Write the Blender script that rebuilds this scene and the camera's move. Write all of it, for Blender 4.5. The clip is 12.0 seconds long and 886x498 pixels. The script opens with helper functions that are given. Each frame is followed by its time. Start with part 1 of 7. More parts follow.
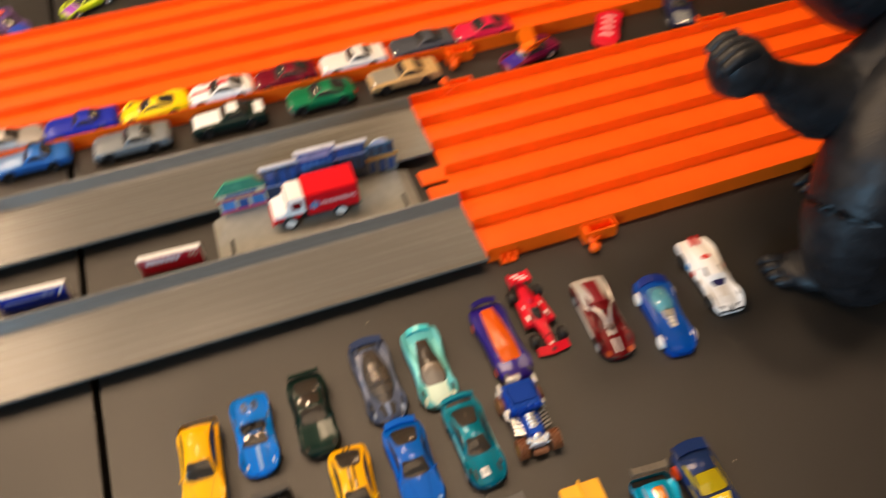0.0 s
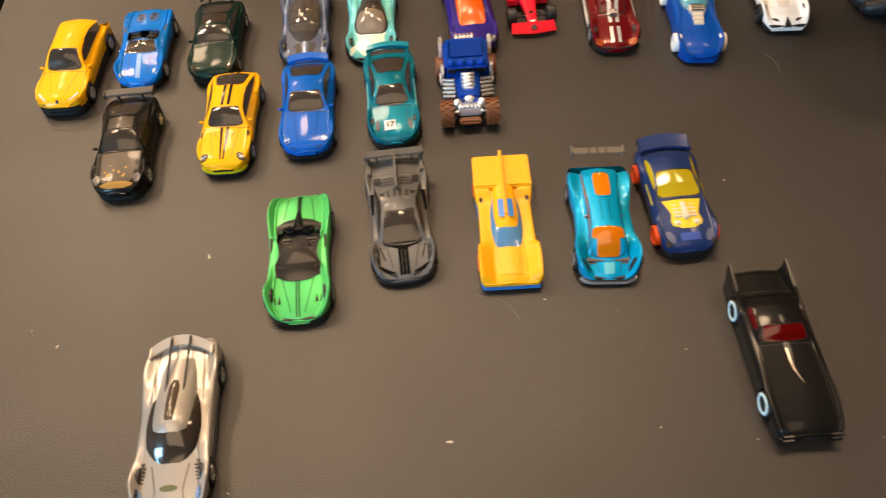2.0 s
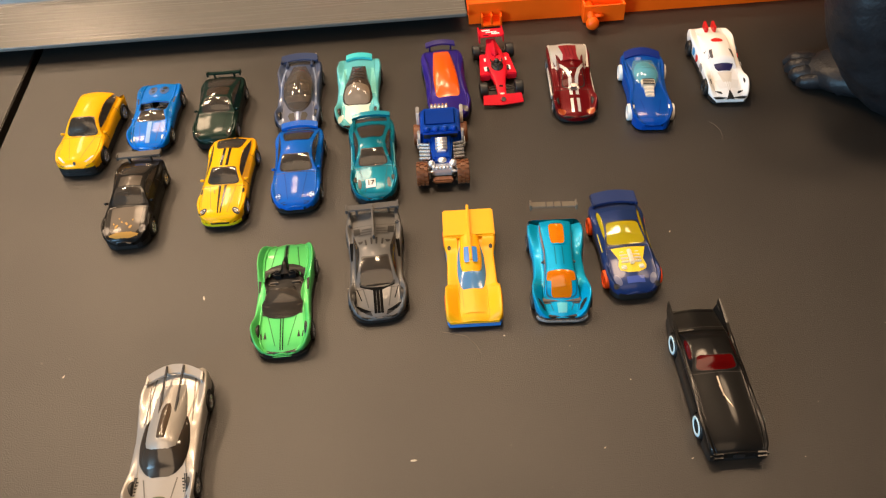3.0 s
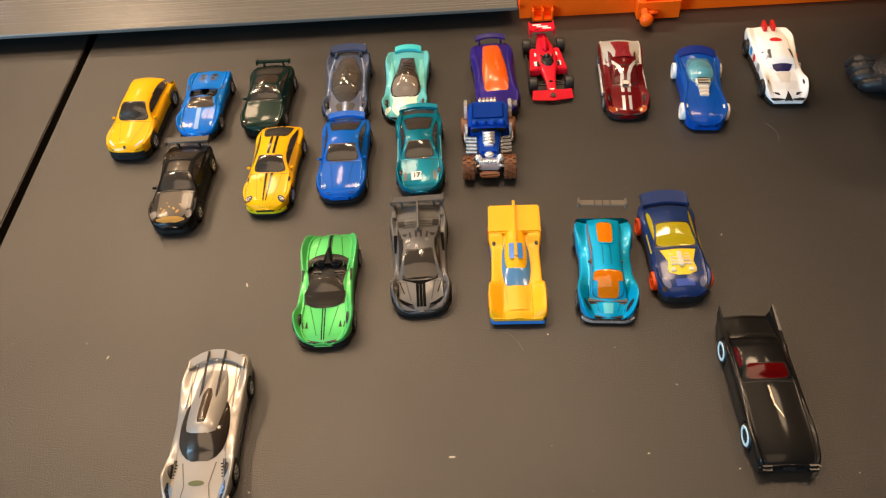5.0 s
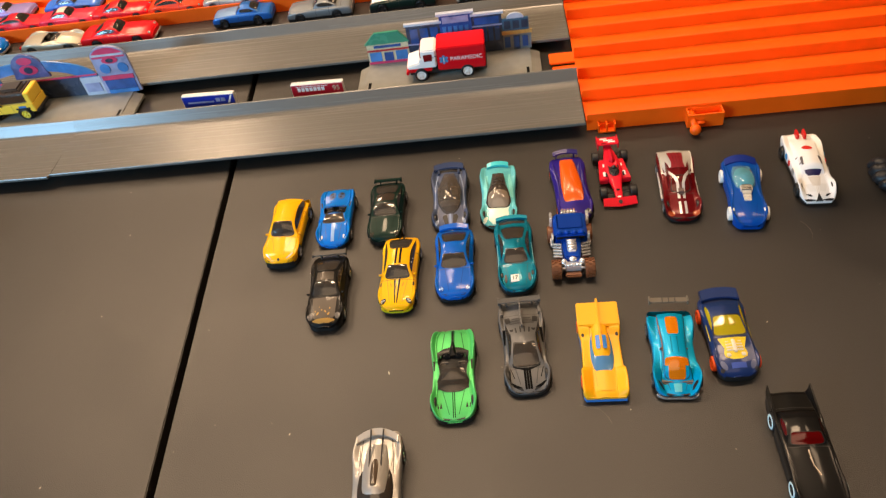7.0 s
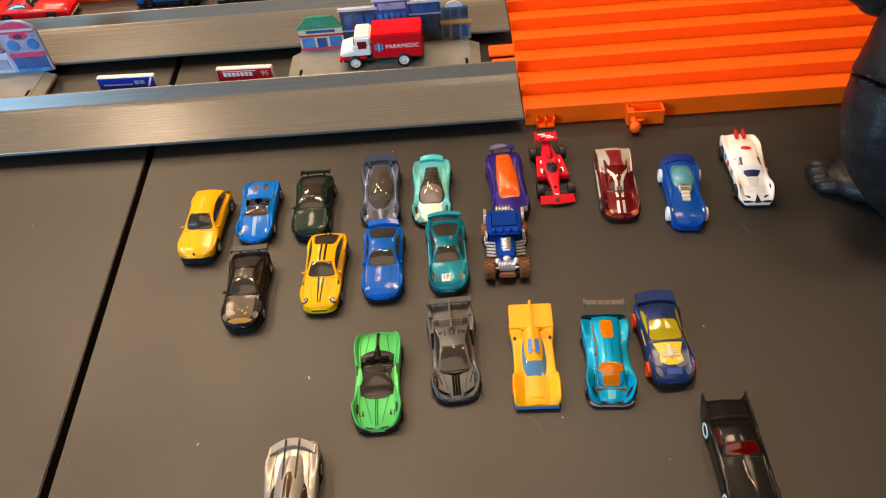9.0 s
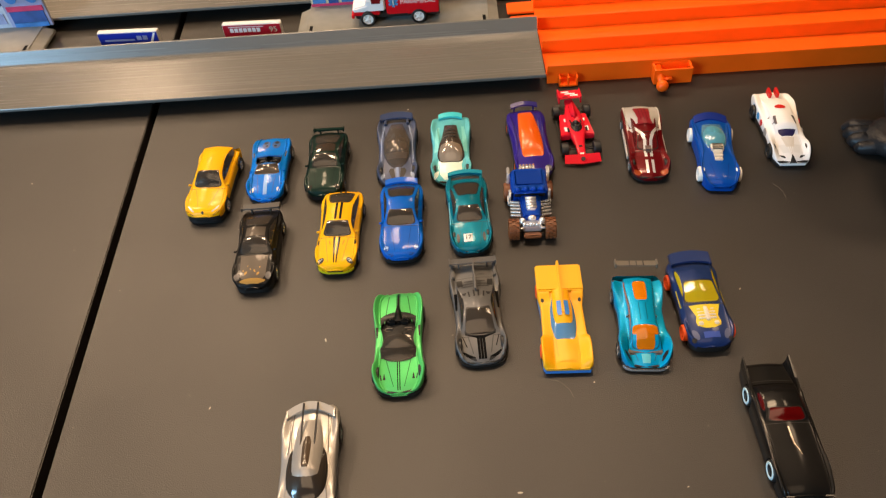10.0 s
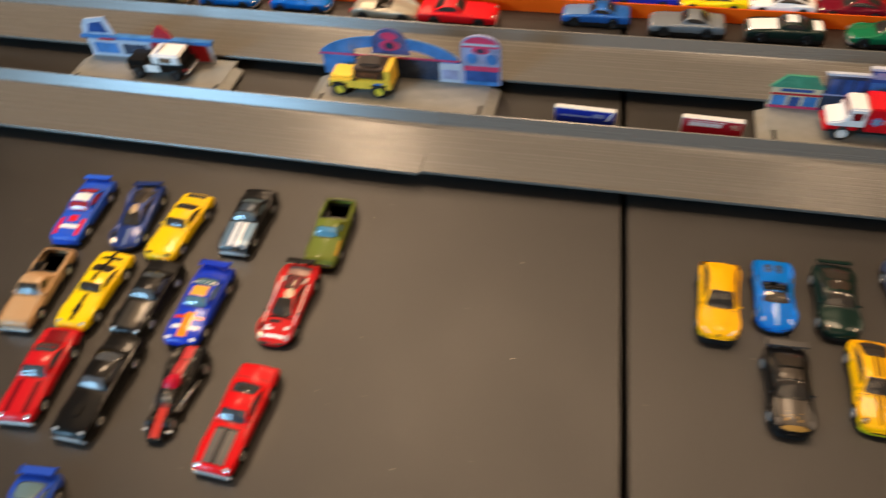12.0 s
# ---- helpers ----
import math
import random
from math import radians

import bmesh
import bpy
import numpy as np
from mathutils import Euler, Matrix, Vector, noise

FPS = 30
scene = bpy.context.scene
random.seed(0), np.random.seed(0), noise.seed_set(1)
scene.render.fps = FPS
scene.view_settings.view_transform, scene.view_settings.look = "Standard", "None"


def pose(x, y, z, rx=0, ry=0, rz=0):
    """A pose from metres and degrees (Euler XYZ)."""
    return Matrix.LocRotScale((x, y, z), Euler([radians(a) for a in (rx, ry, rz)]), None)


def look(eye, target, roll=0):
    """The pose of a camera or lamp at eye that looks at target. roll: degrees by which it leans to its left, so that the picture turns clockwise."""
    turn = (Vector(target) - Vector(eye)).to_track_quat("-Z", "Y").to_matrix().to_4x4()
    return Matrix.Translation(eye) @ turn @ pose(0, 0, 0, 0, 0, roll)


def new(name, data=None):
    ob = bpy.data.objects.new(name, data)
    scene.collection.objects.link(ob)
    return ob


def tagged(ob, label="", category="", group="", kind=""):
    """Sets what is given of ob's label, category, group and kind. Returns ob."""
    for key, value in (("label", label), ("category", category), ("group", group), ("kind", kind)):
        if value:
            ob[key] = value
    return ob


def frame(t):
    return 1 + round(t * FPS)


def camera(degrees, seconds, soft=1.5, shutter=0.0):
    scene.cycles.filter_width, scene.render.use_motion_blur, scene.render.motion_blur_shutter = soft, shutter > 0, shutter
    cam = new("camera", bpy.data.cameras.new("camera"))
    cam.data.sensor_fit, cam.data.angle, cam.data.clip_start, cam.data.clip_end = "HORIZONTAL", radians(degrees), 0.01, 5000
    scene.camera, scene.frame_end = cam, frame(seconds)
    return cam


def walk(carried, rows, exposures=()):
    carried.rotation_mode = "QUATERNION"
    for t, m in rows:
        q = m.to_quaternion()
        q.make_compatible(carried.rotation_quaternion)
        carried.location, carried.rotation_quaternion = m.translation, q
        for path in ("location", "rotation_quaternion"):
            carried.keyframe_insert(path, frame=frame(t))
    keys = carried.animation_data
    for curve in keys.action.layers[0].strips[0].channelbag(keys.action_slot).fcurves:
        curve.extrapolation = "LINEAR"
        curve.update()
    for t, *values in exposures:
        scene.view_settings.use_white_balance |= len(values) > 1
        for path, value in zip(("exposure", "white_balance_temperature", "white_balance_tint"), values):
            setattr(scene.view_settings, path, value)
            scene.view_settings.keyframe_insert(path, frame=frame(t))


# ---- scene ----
cam = camera(61.01, 12.0, soft=1.2, shutter=0.4)
PATH = [
    (0, (0.2617, -0.3877, 0.5322), (0.6244, 0.8720, -0.9783), -3.98),
    (0.1, (0.2675, -0.3845, 0.5110), (0.5200, 0.8590, -1.0340), -5.30),
    (0.2, (0.2680, -0.3865, 0.4770), (0.4470, 0.8480, -1.0850), -5.50),
    (0.3, (0.2735, -0.3870, 0.4370), (0.3800, 0.8390, -1.1390), -5.80),
    (0.4, (0.2795, -0.3855, 0.4030), (0.3260, 0.8150, -1.1950), -6.10),
    (0.5, (0.2801, -0.3804, 0.3848), (0.2863, 0.7716, -1.2501), -6.12),
    (0.7, (0.2663, -0.4109, 0.3555), (0.2252, 0.5229, -0.9431), -5.73),
    (1, (0.2724, -0.4332, 0.3242), (0.1948, 0.7455, -1.2897), -5.23),
    (1.5, (0.3241, -0.4525, 0.3088), (0.2849, 0.7058, -1.3211), -5.12),
    (2, (0.3691, -0.4763, 0.3105), (0.3728, 0.7051, -1.3033), -4.41),
    (2.5, (0.3876, -0.5033, 0.3270), (0.4075, 0.7637, -1.2204), -3.97),
    (3, (0.3871, -0.5183, 0.3317), (0.3903, 0.8237, -1.1513), -4.31),
    (3.2, (0.3874, -0.5196, 0.3323), (0.3791, 0.5625, -0.8463), -4.82),
    (4.8, (0.3843, -0.5182, 0.3256), (0.3185, 0.5546, -0.8597), -5.44),
    (5, (0.3820, -0.5157, 0.3271), (0.2898, 0.8233, -1.1557), -5.30),
    (5.5, (0.3755, -0.5112, 0.3314), (0.2574, 0.8241, -1.1529), -5.91),
    (6, (0.3823, -0.5043, 0.3808), (0.2004, 0.8259, -1.1016), -9.91),
    (6.5, (0.3611, -0.5385, 0.4377), (0.1027, 0.8028, -1.0232), -12.20),
    (7, (0.3553, -0.5623, 0.4482), (0.1389, 0.8364, -0.9649), -10.84),
    (7.2, (0.3507, -0.5643, 0.4512), (0.1979, 0.5684, -0.6685), -10.12),
    (8.8, (0.3605, -0.5411, 0.4201), (0.3000, 0.5646, -0.7347), -6.27),
    (9, (0.3655, -0.5397, 0.4242), (0.2912, 0.8533, -1.0090), -5.88),
    (9.5, (0.3548, -0.5362, 0.4157), (0.2779, 0.8580, -1.0162), -5.76),
    (10, (0.3450, -0.5327, 0.3955), (0.2787, 0.8244, -1.0721), -5.32),
    (10.5, (0.3325, -0.5350, 0.4002), (0.2700, 0.8006, -1.0872), -4.34),
    (11, (0.3074, -0.5342, 0.4394), (0.1927, 0.8375, -1.0115), -4.53),
    (11.2, (0.2738, -0.5262, 0.4489), (0.1419, 0.5744, -0.7049), -4.98),
    (11.5, (0.1927, -0.4911, 0.4758), (-0.0394, 0.8667, -0.9743), -5.22),
    (11.7, (0.1384, -0.4792, 0.4811), (-0.1083, 0.6015, -0.6727), -6.04),
    (12, (0.0446, -0.4921, 0.4819), (-0.3324, 0.8141, -0.9850), -5.11),
]
walk(cam, [(t, look(eye, target, roll)) for t, eye, target, roll in PATH], exposures=[(0.0, -0.28), (0.4, -0.30), (1.0, 0.0), (2.5, 0.12), (5.5, 0.0), (6.0, -0.08), (6.5, -0.10), (11.0, -0.14), (11.5, -0.40), (12.0, -0.42)])

# ---- world and light ----
world = bpy.data.worlds.new("world")
scene.world = world
world.use_nodes = True
bg = world.node_tree.nodes["Background"]
sky = world.node_tree.nodes.new("ShaderNodeTexSky")
sky.sky_type = "NISHITA"
sky.sun_disc = False
sky.sun_elevation, sky.sun_rotation = radians(35), radians(220)
world.node_tree.links.new(sky.outputs[0], bg.inputs[0])
bg.inputs[1].default_value = 0.1


def area(name, where, towards, size, watts, colour, size_y=None):
    d = bpy.data.lights.new(name, "AREA")
    d.energy, d.color, d.size = watts, colour, size
    if size_y:
        d.shape, d.size_y = "RECTANGLE", size_y
    else:
        d.shape = "DISK"
    ob = new(name, d)
    ob.matrix_world = look(where, towards)
    return ob


WARM = (1.0, 0.69, 0.43)
# Unseen lamps, added and tuned to the table's brightness and the track highlights.
FILL_LAMPS = [(-1.0, 2.15, 18.5), (1.0, 2.1, 6.0), (-0.92, 0.60, 27.5), (-0.8, 1.35, 14.0), (-0.1, 0.85, 16.5), (0.45, 0.40, 16.0), (1.3, 0.40, 6.5)]
for lx, ly, watts in FILL_LAMPS:
    area("table_fill_lamp", (lx, ly, 1.70), (lx, ly, 0), 0.32, watts, WARM)
# Panel out of view, enlarged as frontal fill for the tracks' front faces.
area("panel_lamp", (0.15, -1.30, 1.70), (0.15, -1.30, 0), 1.50, 21.0, WARM, 1.70)
area("window_daylight", (-2.15, -2.40, 1.12), (-2.15, 0.0, 1.0), 1.25, 165.0, (0.36, 0.69, 1.0), 0.95)

# ---- materials ----


def lin(*c):
    return tuple((v / 12.92 if v <= 0.04045 else ((v + 0.055) / 1.055) ** 2.4) for v in (x / 255 for x in c)) + (1.0,)


def mat(name, colour, rough=0.4, metal=0.0, coat=0.0, trans=0.0, spec=0.5, vary=0.08, scale=400.0, bump=0.0, bscale=900.0, ior=1.45, coat_rough=0.07):
    m = bpy.data.materials.new(name)
    m.use_nodes = True
    nt = m.node_tree
    b = nt.nodes["Principled BSDF"]
    c = colour if len(colour) == 4 else (*colour, 1.0)
    b.inputs["Base Color"].default_value = c
    b.inputs["Roughness"].default_value = rough
    b.inputs["Metallic"].default_value = metal
    b.inputs["Coat Weight"].default_value = coat
    b.inputs["Coat Roughness"].default_value = coat_rough
    b.inputs["Transmission Weight"].default_value = trans
    b.inputs["Specular IOR Level"].default_value = spec
    b.inputs["IOR"].default_value = ior
    tc = nt.nodes.new("ShaderNodeTexCoord")
    if vary:
        n = nt.nodes.new("ShaderNodeTexNoise")
        n.inputs["Scale"].default_value = scale
        n.inputs["Detail"].default_value = 4.0
        nt.links.new(tc.outputs["Object"], n.inputs["Vector"])
        r = nt.nodes.new("ShaderNodeMapRange")
        r.inputs["From Min"].default_value, r.inputs["From Max"].default_value = 0.3, 0.7
        r.inputs["To Min"].default_value, r.inputs["To Max"].default_value = 1 - vary, 1 + vary
        nt.links.new(n.outputs["Fac"], r.inputs["Value"])
        mx = nt.nodes.new("ShaderNodeMix")
        mx.data_type, mx.blend_type = "RGBA", "MULTIPLY"
        mx.inputs["Factor"].default_value = 1.0
        mx.inputs["A"].default_value = c
        nt.links.new(r.outputs["Result"], mx.inputs["B"])
        nt.links.new(mx.outputs["Result"], b.inputs["Base Color"])
        r2 = nt.nodes.new("ShaderNodeMapRange")
        r2.inputs["From Min"].default_value, r2.inputs["From Max"].default_value = 0.25, 0.75
        r2.inputs["To Min"].default_value, r2.inputs["To Max"].default_value = max(rough - min(0.06, vary), 0.02), rough + min(0.06, vary)
        nt.links.new(n.outputs["Fac"], r2.inputs["Value"])
        nt.links.new(r2.outputs["Result"], b.inputs["Roughness"])
    if bump:
        n2 = nt.nodes.new("ShaderNodeTexNoise")
        n2.inputs["Scale"].default_value = bscale
        n2.inputs["Detail"].default_value = 3.0
        nt.links.new(tc.outputs["Object"], n2.inputs["Vector"])
        bp = nt.nodes.new("ShaderNodeBump")
        bp.inputs["Strength"].default_value = bump
        bp.inputs["Distance"].default_value = 0.0004
        nt.links.new(n2.outputs["Fac"], bp.inputs["Height"])
        nt.links.new(bp.outputs["Normal"], b.inputs["Normal"])
    return m


def streaks(m, low, high, lift):
    """Long faint drag marks along x in the gloss and relief of a moulded strip."""
    nt = m.node_tree
    b = nt.nodes["Principled BSDF"]
    tc = nt.nodes.new("ShaderNodeTexCoord")
    mp = nt.nodes.new("ShaderNodeMapping")
    mp.inputs["Scale"].default_value = (0.012, 1.0, 0.2)
    nt.links.new(tc.outputs["Object"], mp.inputs["Vector"])
    n = nt.nodes.new("ShaderNodeTexNoise")
    n.inputs["Scale"].default_value, n.inputs["Detail"].default_value = 420.0, 3.0
    nt.links.new(mp.outputs["Vector"], n.inputs["Vector"])
    r = nt.nodes.new("ShaderNodeMapRange")
    r.inputs["From Min"].default_value, r.inputs["From Max"].default_value = 0.3, 0.7
    r.inputs["To Min"].default_value, r.inputs["To Max"].default_value = low, high
    nt.links.new(n.outputs["Fac"], r.inputs["Value"])
    nt.links.new(r.outputs["Result"], b.inputs["Roughness"])
    grain = next(k for k in nt.nodes if k.bl_idname == "ShaderNodeBump")
    bp = nt.nodes.new("ShaderNodeBump")
    bp.inputs["Strength"].default_value, bp.inputs["Distance"].default_value = lift, 0.0002
    nt.links.new(n.outputs["Fac"], bp.inputs["Height"])
    nt.links.new(grain.outputs["Normal"], bp.inputs["Normal"])
    nt.links.new(bp.outputs["Normal"], b.inputs["Normal"])


paints = {}


def paint(r, g, b, metal=0.0, rough=0.28):
    key = (r, g, b, metal, rough)
    if key not in paints:
        paints[key] = mat("enamel_paint", lin(r, g, b), 0.42 if metal == 0 else 0.36, metal, coat=0.22 if rough < .35 else 0.10, spec=0.12, coat_rough=0.10, vary=0.05 if metal == 0 else 0.12, scale=300 if metal == 0 else 2500)
    return paints[key]


def tint(r, g, b, trans=0.75):
    key = ("tint", r, g, b, trans)
    if key not in paints:
        paints[key] = mat("tinted_plastic", lin(r, g, b), 0.12, trans=trans, coat=0.0, vary=0.0, ior=1.5)
    return paints[key]


M_TABLE = mat("black_laminate", (0.015, 0.013, 0.011), 0.42, spec=0.68, vary=0.10, scale=9, bump=0.50, bscale=1400)
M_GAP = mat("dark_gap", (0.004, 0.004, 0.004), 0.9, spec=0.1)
M_TRACK = mat("dark_grey_track_plastic", (0.128, 0.121, 0.106), 0.26, spec=0.7, vary=0.012, scale=40, bump=0.03, bscale=700)
streaks(M_TRACK, 0.250, 0.285, 0.025)
M_ORANGE = mat("orange_track_plastic", (0.92, 0.112, 0.003), 0.42, spec=0.32, vary=0.05, scale=45, bump=0.03, bscale=800)
M_BASE = mat("grey_base_plastic", (0.22, 0.22, 0.20), 0.45, vary=0.08, scale=120)
M_RUBBER = mat("black_tyre_plastic", (0.012, 0.012, 0.012), 0.45, vary=0.1)
M_CHROME = mat("chrome", (0.84, 0.84, 0.83), 0.22, 0.78, vary=0.05)
M_DARKBASE = mat("black_chassis_plastic", (0.008, 0.008, 0.008), 0.5)
M_SMOKE = tint(132, 121, 108, 0.85)
M_CLEAR = tint(225, 228, 225, 0.9)
M_INTERIOR = mat("dark_grey_interior", (0.085, 0.075, 0.066), 0.5)
M_WHITE = mat("white_plastic", (0.72, 0.70, 0.66), 0.4)
M_GORILLA = mat("black_rubber_hide", (0.012, 0.0125, 0.0145), 0.46, spec=0.42, vary=0.35, scale=70, bump=1.0, bscale=420)
# Walls and ceiling are unseen; kept far below white to hold back fill light.
M_WALL = mat("dark_warm_wall", (0.17, 0.145, 0.12), 0.8, vary=0.04, scale=3)
M_CEIL = mat("dark_ceiling", (0.18, 0.165, 0.14), 0.9, vary=0.03, scale=3)
M_FLOOR = mat("brown_carpet", (0.07, 0.05, 0.038), 0.95, vary=0.2, scale=60)

# ---- building helpers ----


def link(name, verts, faces, material, parent=None, smooth=True, label=""):
    me = bpy.data.meshes.new(name)
    me.from_pydata([tuple(v) for v in verts], [], [tuple(f) for f in faces])
    me.materials.append(material)
    if smooth:
        me.polygons.foreach_set("use_smooth", [True] * len(me.polygons))
    me.update()
    ob = new(name, me)
    if parent:
        ob.parent = parent
    if label:
        tagged(ob, label)
    return ob


def part(name, bm, material, parent=None, label="", smooth=False):
    me = bpy.data.meshes.new(name)
    bmesh.ops.recalc_face_normals(bm, faces=bm.faces)
    bm.to_mesh(me)
    bm.free()
    me.materials.append(material)
    if smooth:
        me.polygons.foreach_set("use_smooth", [True] * len(me.polygons))
    ob = new(name, me)
    if parent:
        ob.parent = parent
    if label:
        tagged(ob, label)
    return ob


def box(bm, x0, x1, y0, y1, z0, z1, bevel=0.0, m=None):
    r = bmesh.ops.create_cube(bm, size=1.0)
    vs = r["verts"]
    for v in vs:
        v.co = Vector(((x0 + x1) / 2 + v.co.x * (x1 - x0), (y0 + y1) / 2 + v.co.y * (y1 - y0), (z0 + z1) / 2 + v.co.z * (z1 - z0)))
    if bevel:
        es = list({e for v in vs for e in v.link_edges})
        out = bmesh.ops.bevel(bm, geom=es, offset=bevel, segments=2, affect="EDGES")
        vs = list({v for f in out["faces"] for v in f.verts} | {v for v in vs if v.is_valid})
    if m is not None:
        for v in vs:
            v.co = m @ v.co
    return vs


def cyl(bm, p0, p1, r0, r1=None, seg=16):
    a, b = Vector(p0), Vector(p1)
    d = b - a
    m = Matrix.Translation((a + b) / 2) @ d.to_track_quat("Z", "Y").to_matrix().to_4x4()
    bmesh.ops.create_cone(bm, cap_ends=True, segments=seg, radius1=r0, radius2=r0 if r1 is None else r1, depth=d.length, matrix=m)


def extrude_profile(prof, x0, x1, closed=True):
    """A closed (y, z) outline drawn along x from x0 to x1, with end caps."""
    n = len(prof)
    vs = [(x0, y, z) for y, z in prof] + [(x1, y, z) for y, z in prof]
    fs = [(i, (i + 1) % n, n + (i + 1) % n, n + i) for i in range(n)]
    fs += [tuple(range(n - 1, -1, -1)), tuple(range(n, 2 * n))]
    return vs, fs


# ---- room, table ----
bm = bmesh.new(); box(bm, -3.6, 3.6, -2.5, 3.6, -0.85, -0.75)
tagged(part("floor", bm, M_FLOOR), "brown carpeted floor under the tables", "floor", kind="structure")
bm = bmesh.new(); box(bm, -3.6, 3.6, -2.5, 3.6, 1.75, 1.85)
tagged(part("ceiling", bm, M_CEIL), "unseen ceiling, added and toned dark to limit bounce light", "ceiling", kind="structure")
for nm, b in (("wall_north", (-3.6, 3.6, 3.6, 3.7)), ("wall_east", (3.6, 3.7, -2.5, 3.6)), ("wall_west", (-3.7, -3.6, -2.5, 3.6))):
    bm = bmesh.new(); box(bm, *b, -0.75, 1.75)
    tagged(part(nm, bm, M_WALL), "unseen wall, added and toned dark to limit bounce light", "wall", kind="structure")
bm = bmesh.new()
for b in ((-3.6, -3.05, -0.75, 1.75), (-1.25, 3.6, -0.75, 1.75), (-3.05, -1.25, -0.75, 0.50), (-3.05, -1.25, 1.68, 1.75)):
    box(bm, b[0], b[1], -2.6, -2.5, b[2], b[3])
tagged(part("wall_south", bm, M_WALL), "unseen wall with a window opening, toned dark to limit bounce", "wall", kind="structure")
win = tagged(new("window_1"), "white framed window letting in daylight", "window", kind="structure")
bm = bmesh.new()
for b in ((-3.05, -2.99, 0.50, 1.68), (-1.31, -1.25, 0.50, 1.68), (-2.99, -1.31, 0.50, 0.56), (-2.99, -1.31, 1.62, 1.68), (-2.18, -2.12, 0.56, 1.62)):
    box(bm, b[0], b[1], -2.58, -2.51, b[2], b[3], 0.006)
part("window_frame", bm, M_WHITE, win)
for x0, x1 in ((-2.99, -2.18), (-2.12, -1.31)):
    bm = bmesh.new(); box(bm, x0, x1, -2.55, -2.545, 0.56, 1.62)
    pane = part("pane", bm, M_CLEAR, win); pane.visible_shadow = False
panel = tagged(new("ceiling_panel"), "flat rectangular white ceiling light panel", "ceiling light")
bm = bmesh.new()
for b in ((-0.63, -0.60, -2.18, -0.42), (0.90, 0.93, -2.18, -0.42), (-0.60, 0.90, -2.18, -2.15), (-0.60, 0.90, -0.45, -0.42)):
    box(bm, *b, 1.69, 1.75, 0.004)
part("frame", bm, M_WHITE, panel)
# Added trim rings, out of view, one for each fill lamp.
for lx, ly, w in FILL_LAMPS:
    dl = tagged(new("lamp_fixture"), "round white fixture added around an unseen fill lamp", "ceiling light", "ceiling downlights")
    dl.location = (lx, ly, 1.75)
    bm = bmesh.new()
    bmesh.ops.create_cone(bm, cap_ends=False, segments=32, radius1=0.190, radius2=0.170, depth=0.03, matrix=Matrix.Translation((0, 0, -0.015)))
    part("trim_ring", bm, M_WHITE, dl, smooth=True)

# Two black folding tables stand end to end; the joint runs at a slight slant.
SEAM0, SLOPE, GAP = 0.0722, -0.0563, 0.0031


def tabletop(name, sign, label):
    xa = lambda y: SEAM0 + SLOPE * y + sign * GAP  # noqa: E731
    y0, y1, far = -0.62, 0.86, sign * 1.75 + 0.08
    out = [(xa(y0), y0), (xa(y1), y1), (far, y1), (far, y0)]
    bm = bmesh.new()
    lo = [bm.verts.new((x, y, -0.03)) for x, y in out]
    hi = [bm.verts.new((x, y, 0)) for x, y in out]
    bm.faces.new(hi); bm.faces.new(lo[::-1])
    for i in range(4):
        bm.faces.new((lo[i], lo[(i + 1) % 4], hi[(i + 1) % 4], hi[i]))
    bmesh.ops.recalc_face_normals(bm, faces=bm.faces)
    es = [e for e in bm.edges if all(v.co.z > -0.001 for v in e.verts)]
    bmesh.ops.bevel(bm, geom=es, offset=0.0007, segments=2, affect="EDGES")
    t = tagged(new(name), label, "table", "tables pushed together")
    part("tabletop", bm, M_TABLE, t)
    for lx in (out[0][0] + sign * 0.12, far - sign * 0.12):
        for ly in (y0 + 0.1, y1 - 0.1):
            bm = bmesh.new(); cyl(bm, (lx, ly, -0.75), (lx, ly, -0.03), 0.014)
            part("leg", bm, M_DARKBASE, t, smooth=True)
    return t


tabletop("folding_table", -1, "black laminate folding table with a grey track across it")
tabletop("folding_table", 1, "black laminate folding table covered with toy cars")
# Black sheet below the tops: paints the shade seen down the joint.
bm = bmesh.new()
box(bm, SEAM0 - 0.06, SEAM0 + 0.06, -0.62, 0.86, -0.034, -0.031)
tagged(part("table_joint_shadow", bm, M_GAP), "black sheet added under the joint to stand in for its shade", "gap", kind="structure")

# ---- tracks ----


def rib_floor(y0, y1, z, pitch=0.0052, depth=0.00005):
    """Outline of a track floor with fine lengthwise grooves, from y0 to y1."""
    out, y = [], y0 + 0.004
    out.append((y0, z))
    while y + pitch < y1 - 0.003:
        out += [(y, z), (y + pitch * 0.25, z - depth), (y + pitch * 0.5, z)]
        y += pitch
    out.append((y1, z))
    return out


def grey_floor(y0, y1, zf=0.0125):
    return rib_floor(y0 + 0.002, y1 - 0.009, zf) + [(y1 - 0.009, zf - 0.0016), (y0 + 0.002, zf - 0.0016)]


def grey_rim(y0, zf=0.0125, zr=0.0145):
    return [(y0 - 0.0005, zf - 0.0012), (y0 - 0.0006, zr - 0.0010), (y0 - 0.0002, zr - 0.0004), (y0 + 0.0009, zr - 0.0004), (y0 + 0.002, zf), (y0 + 0.002, zf - 0.0016)]


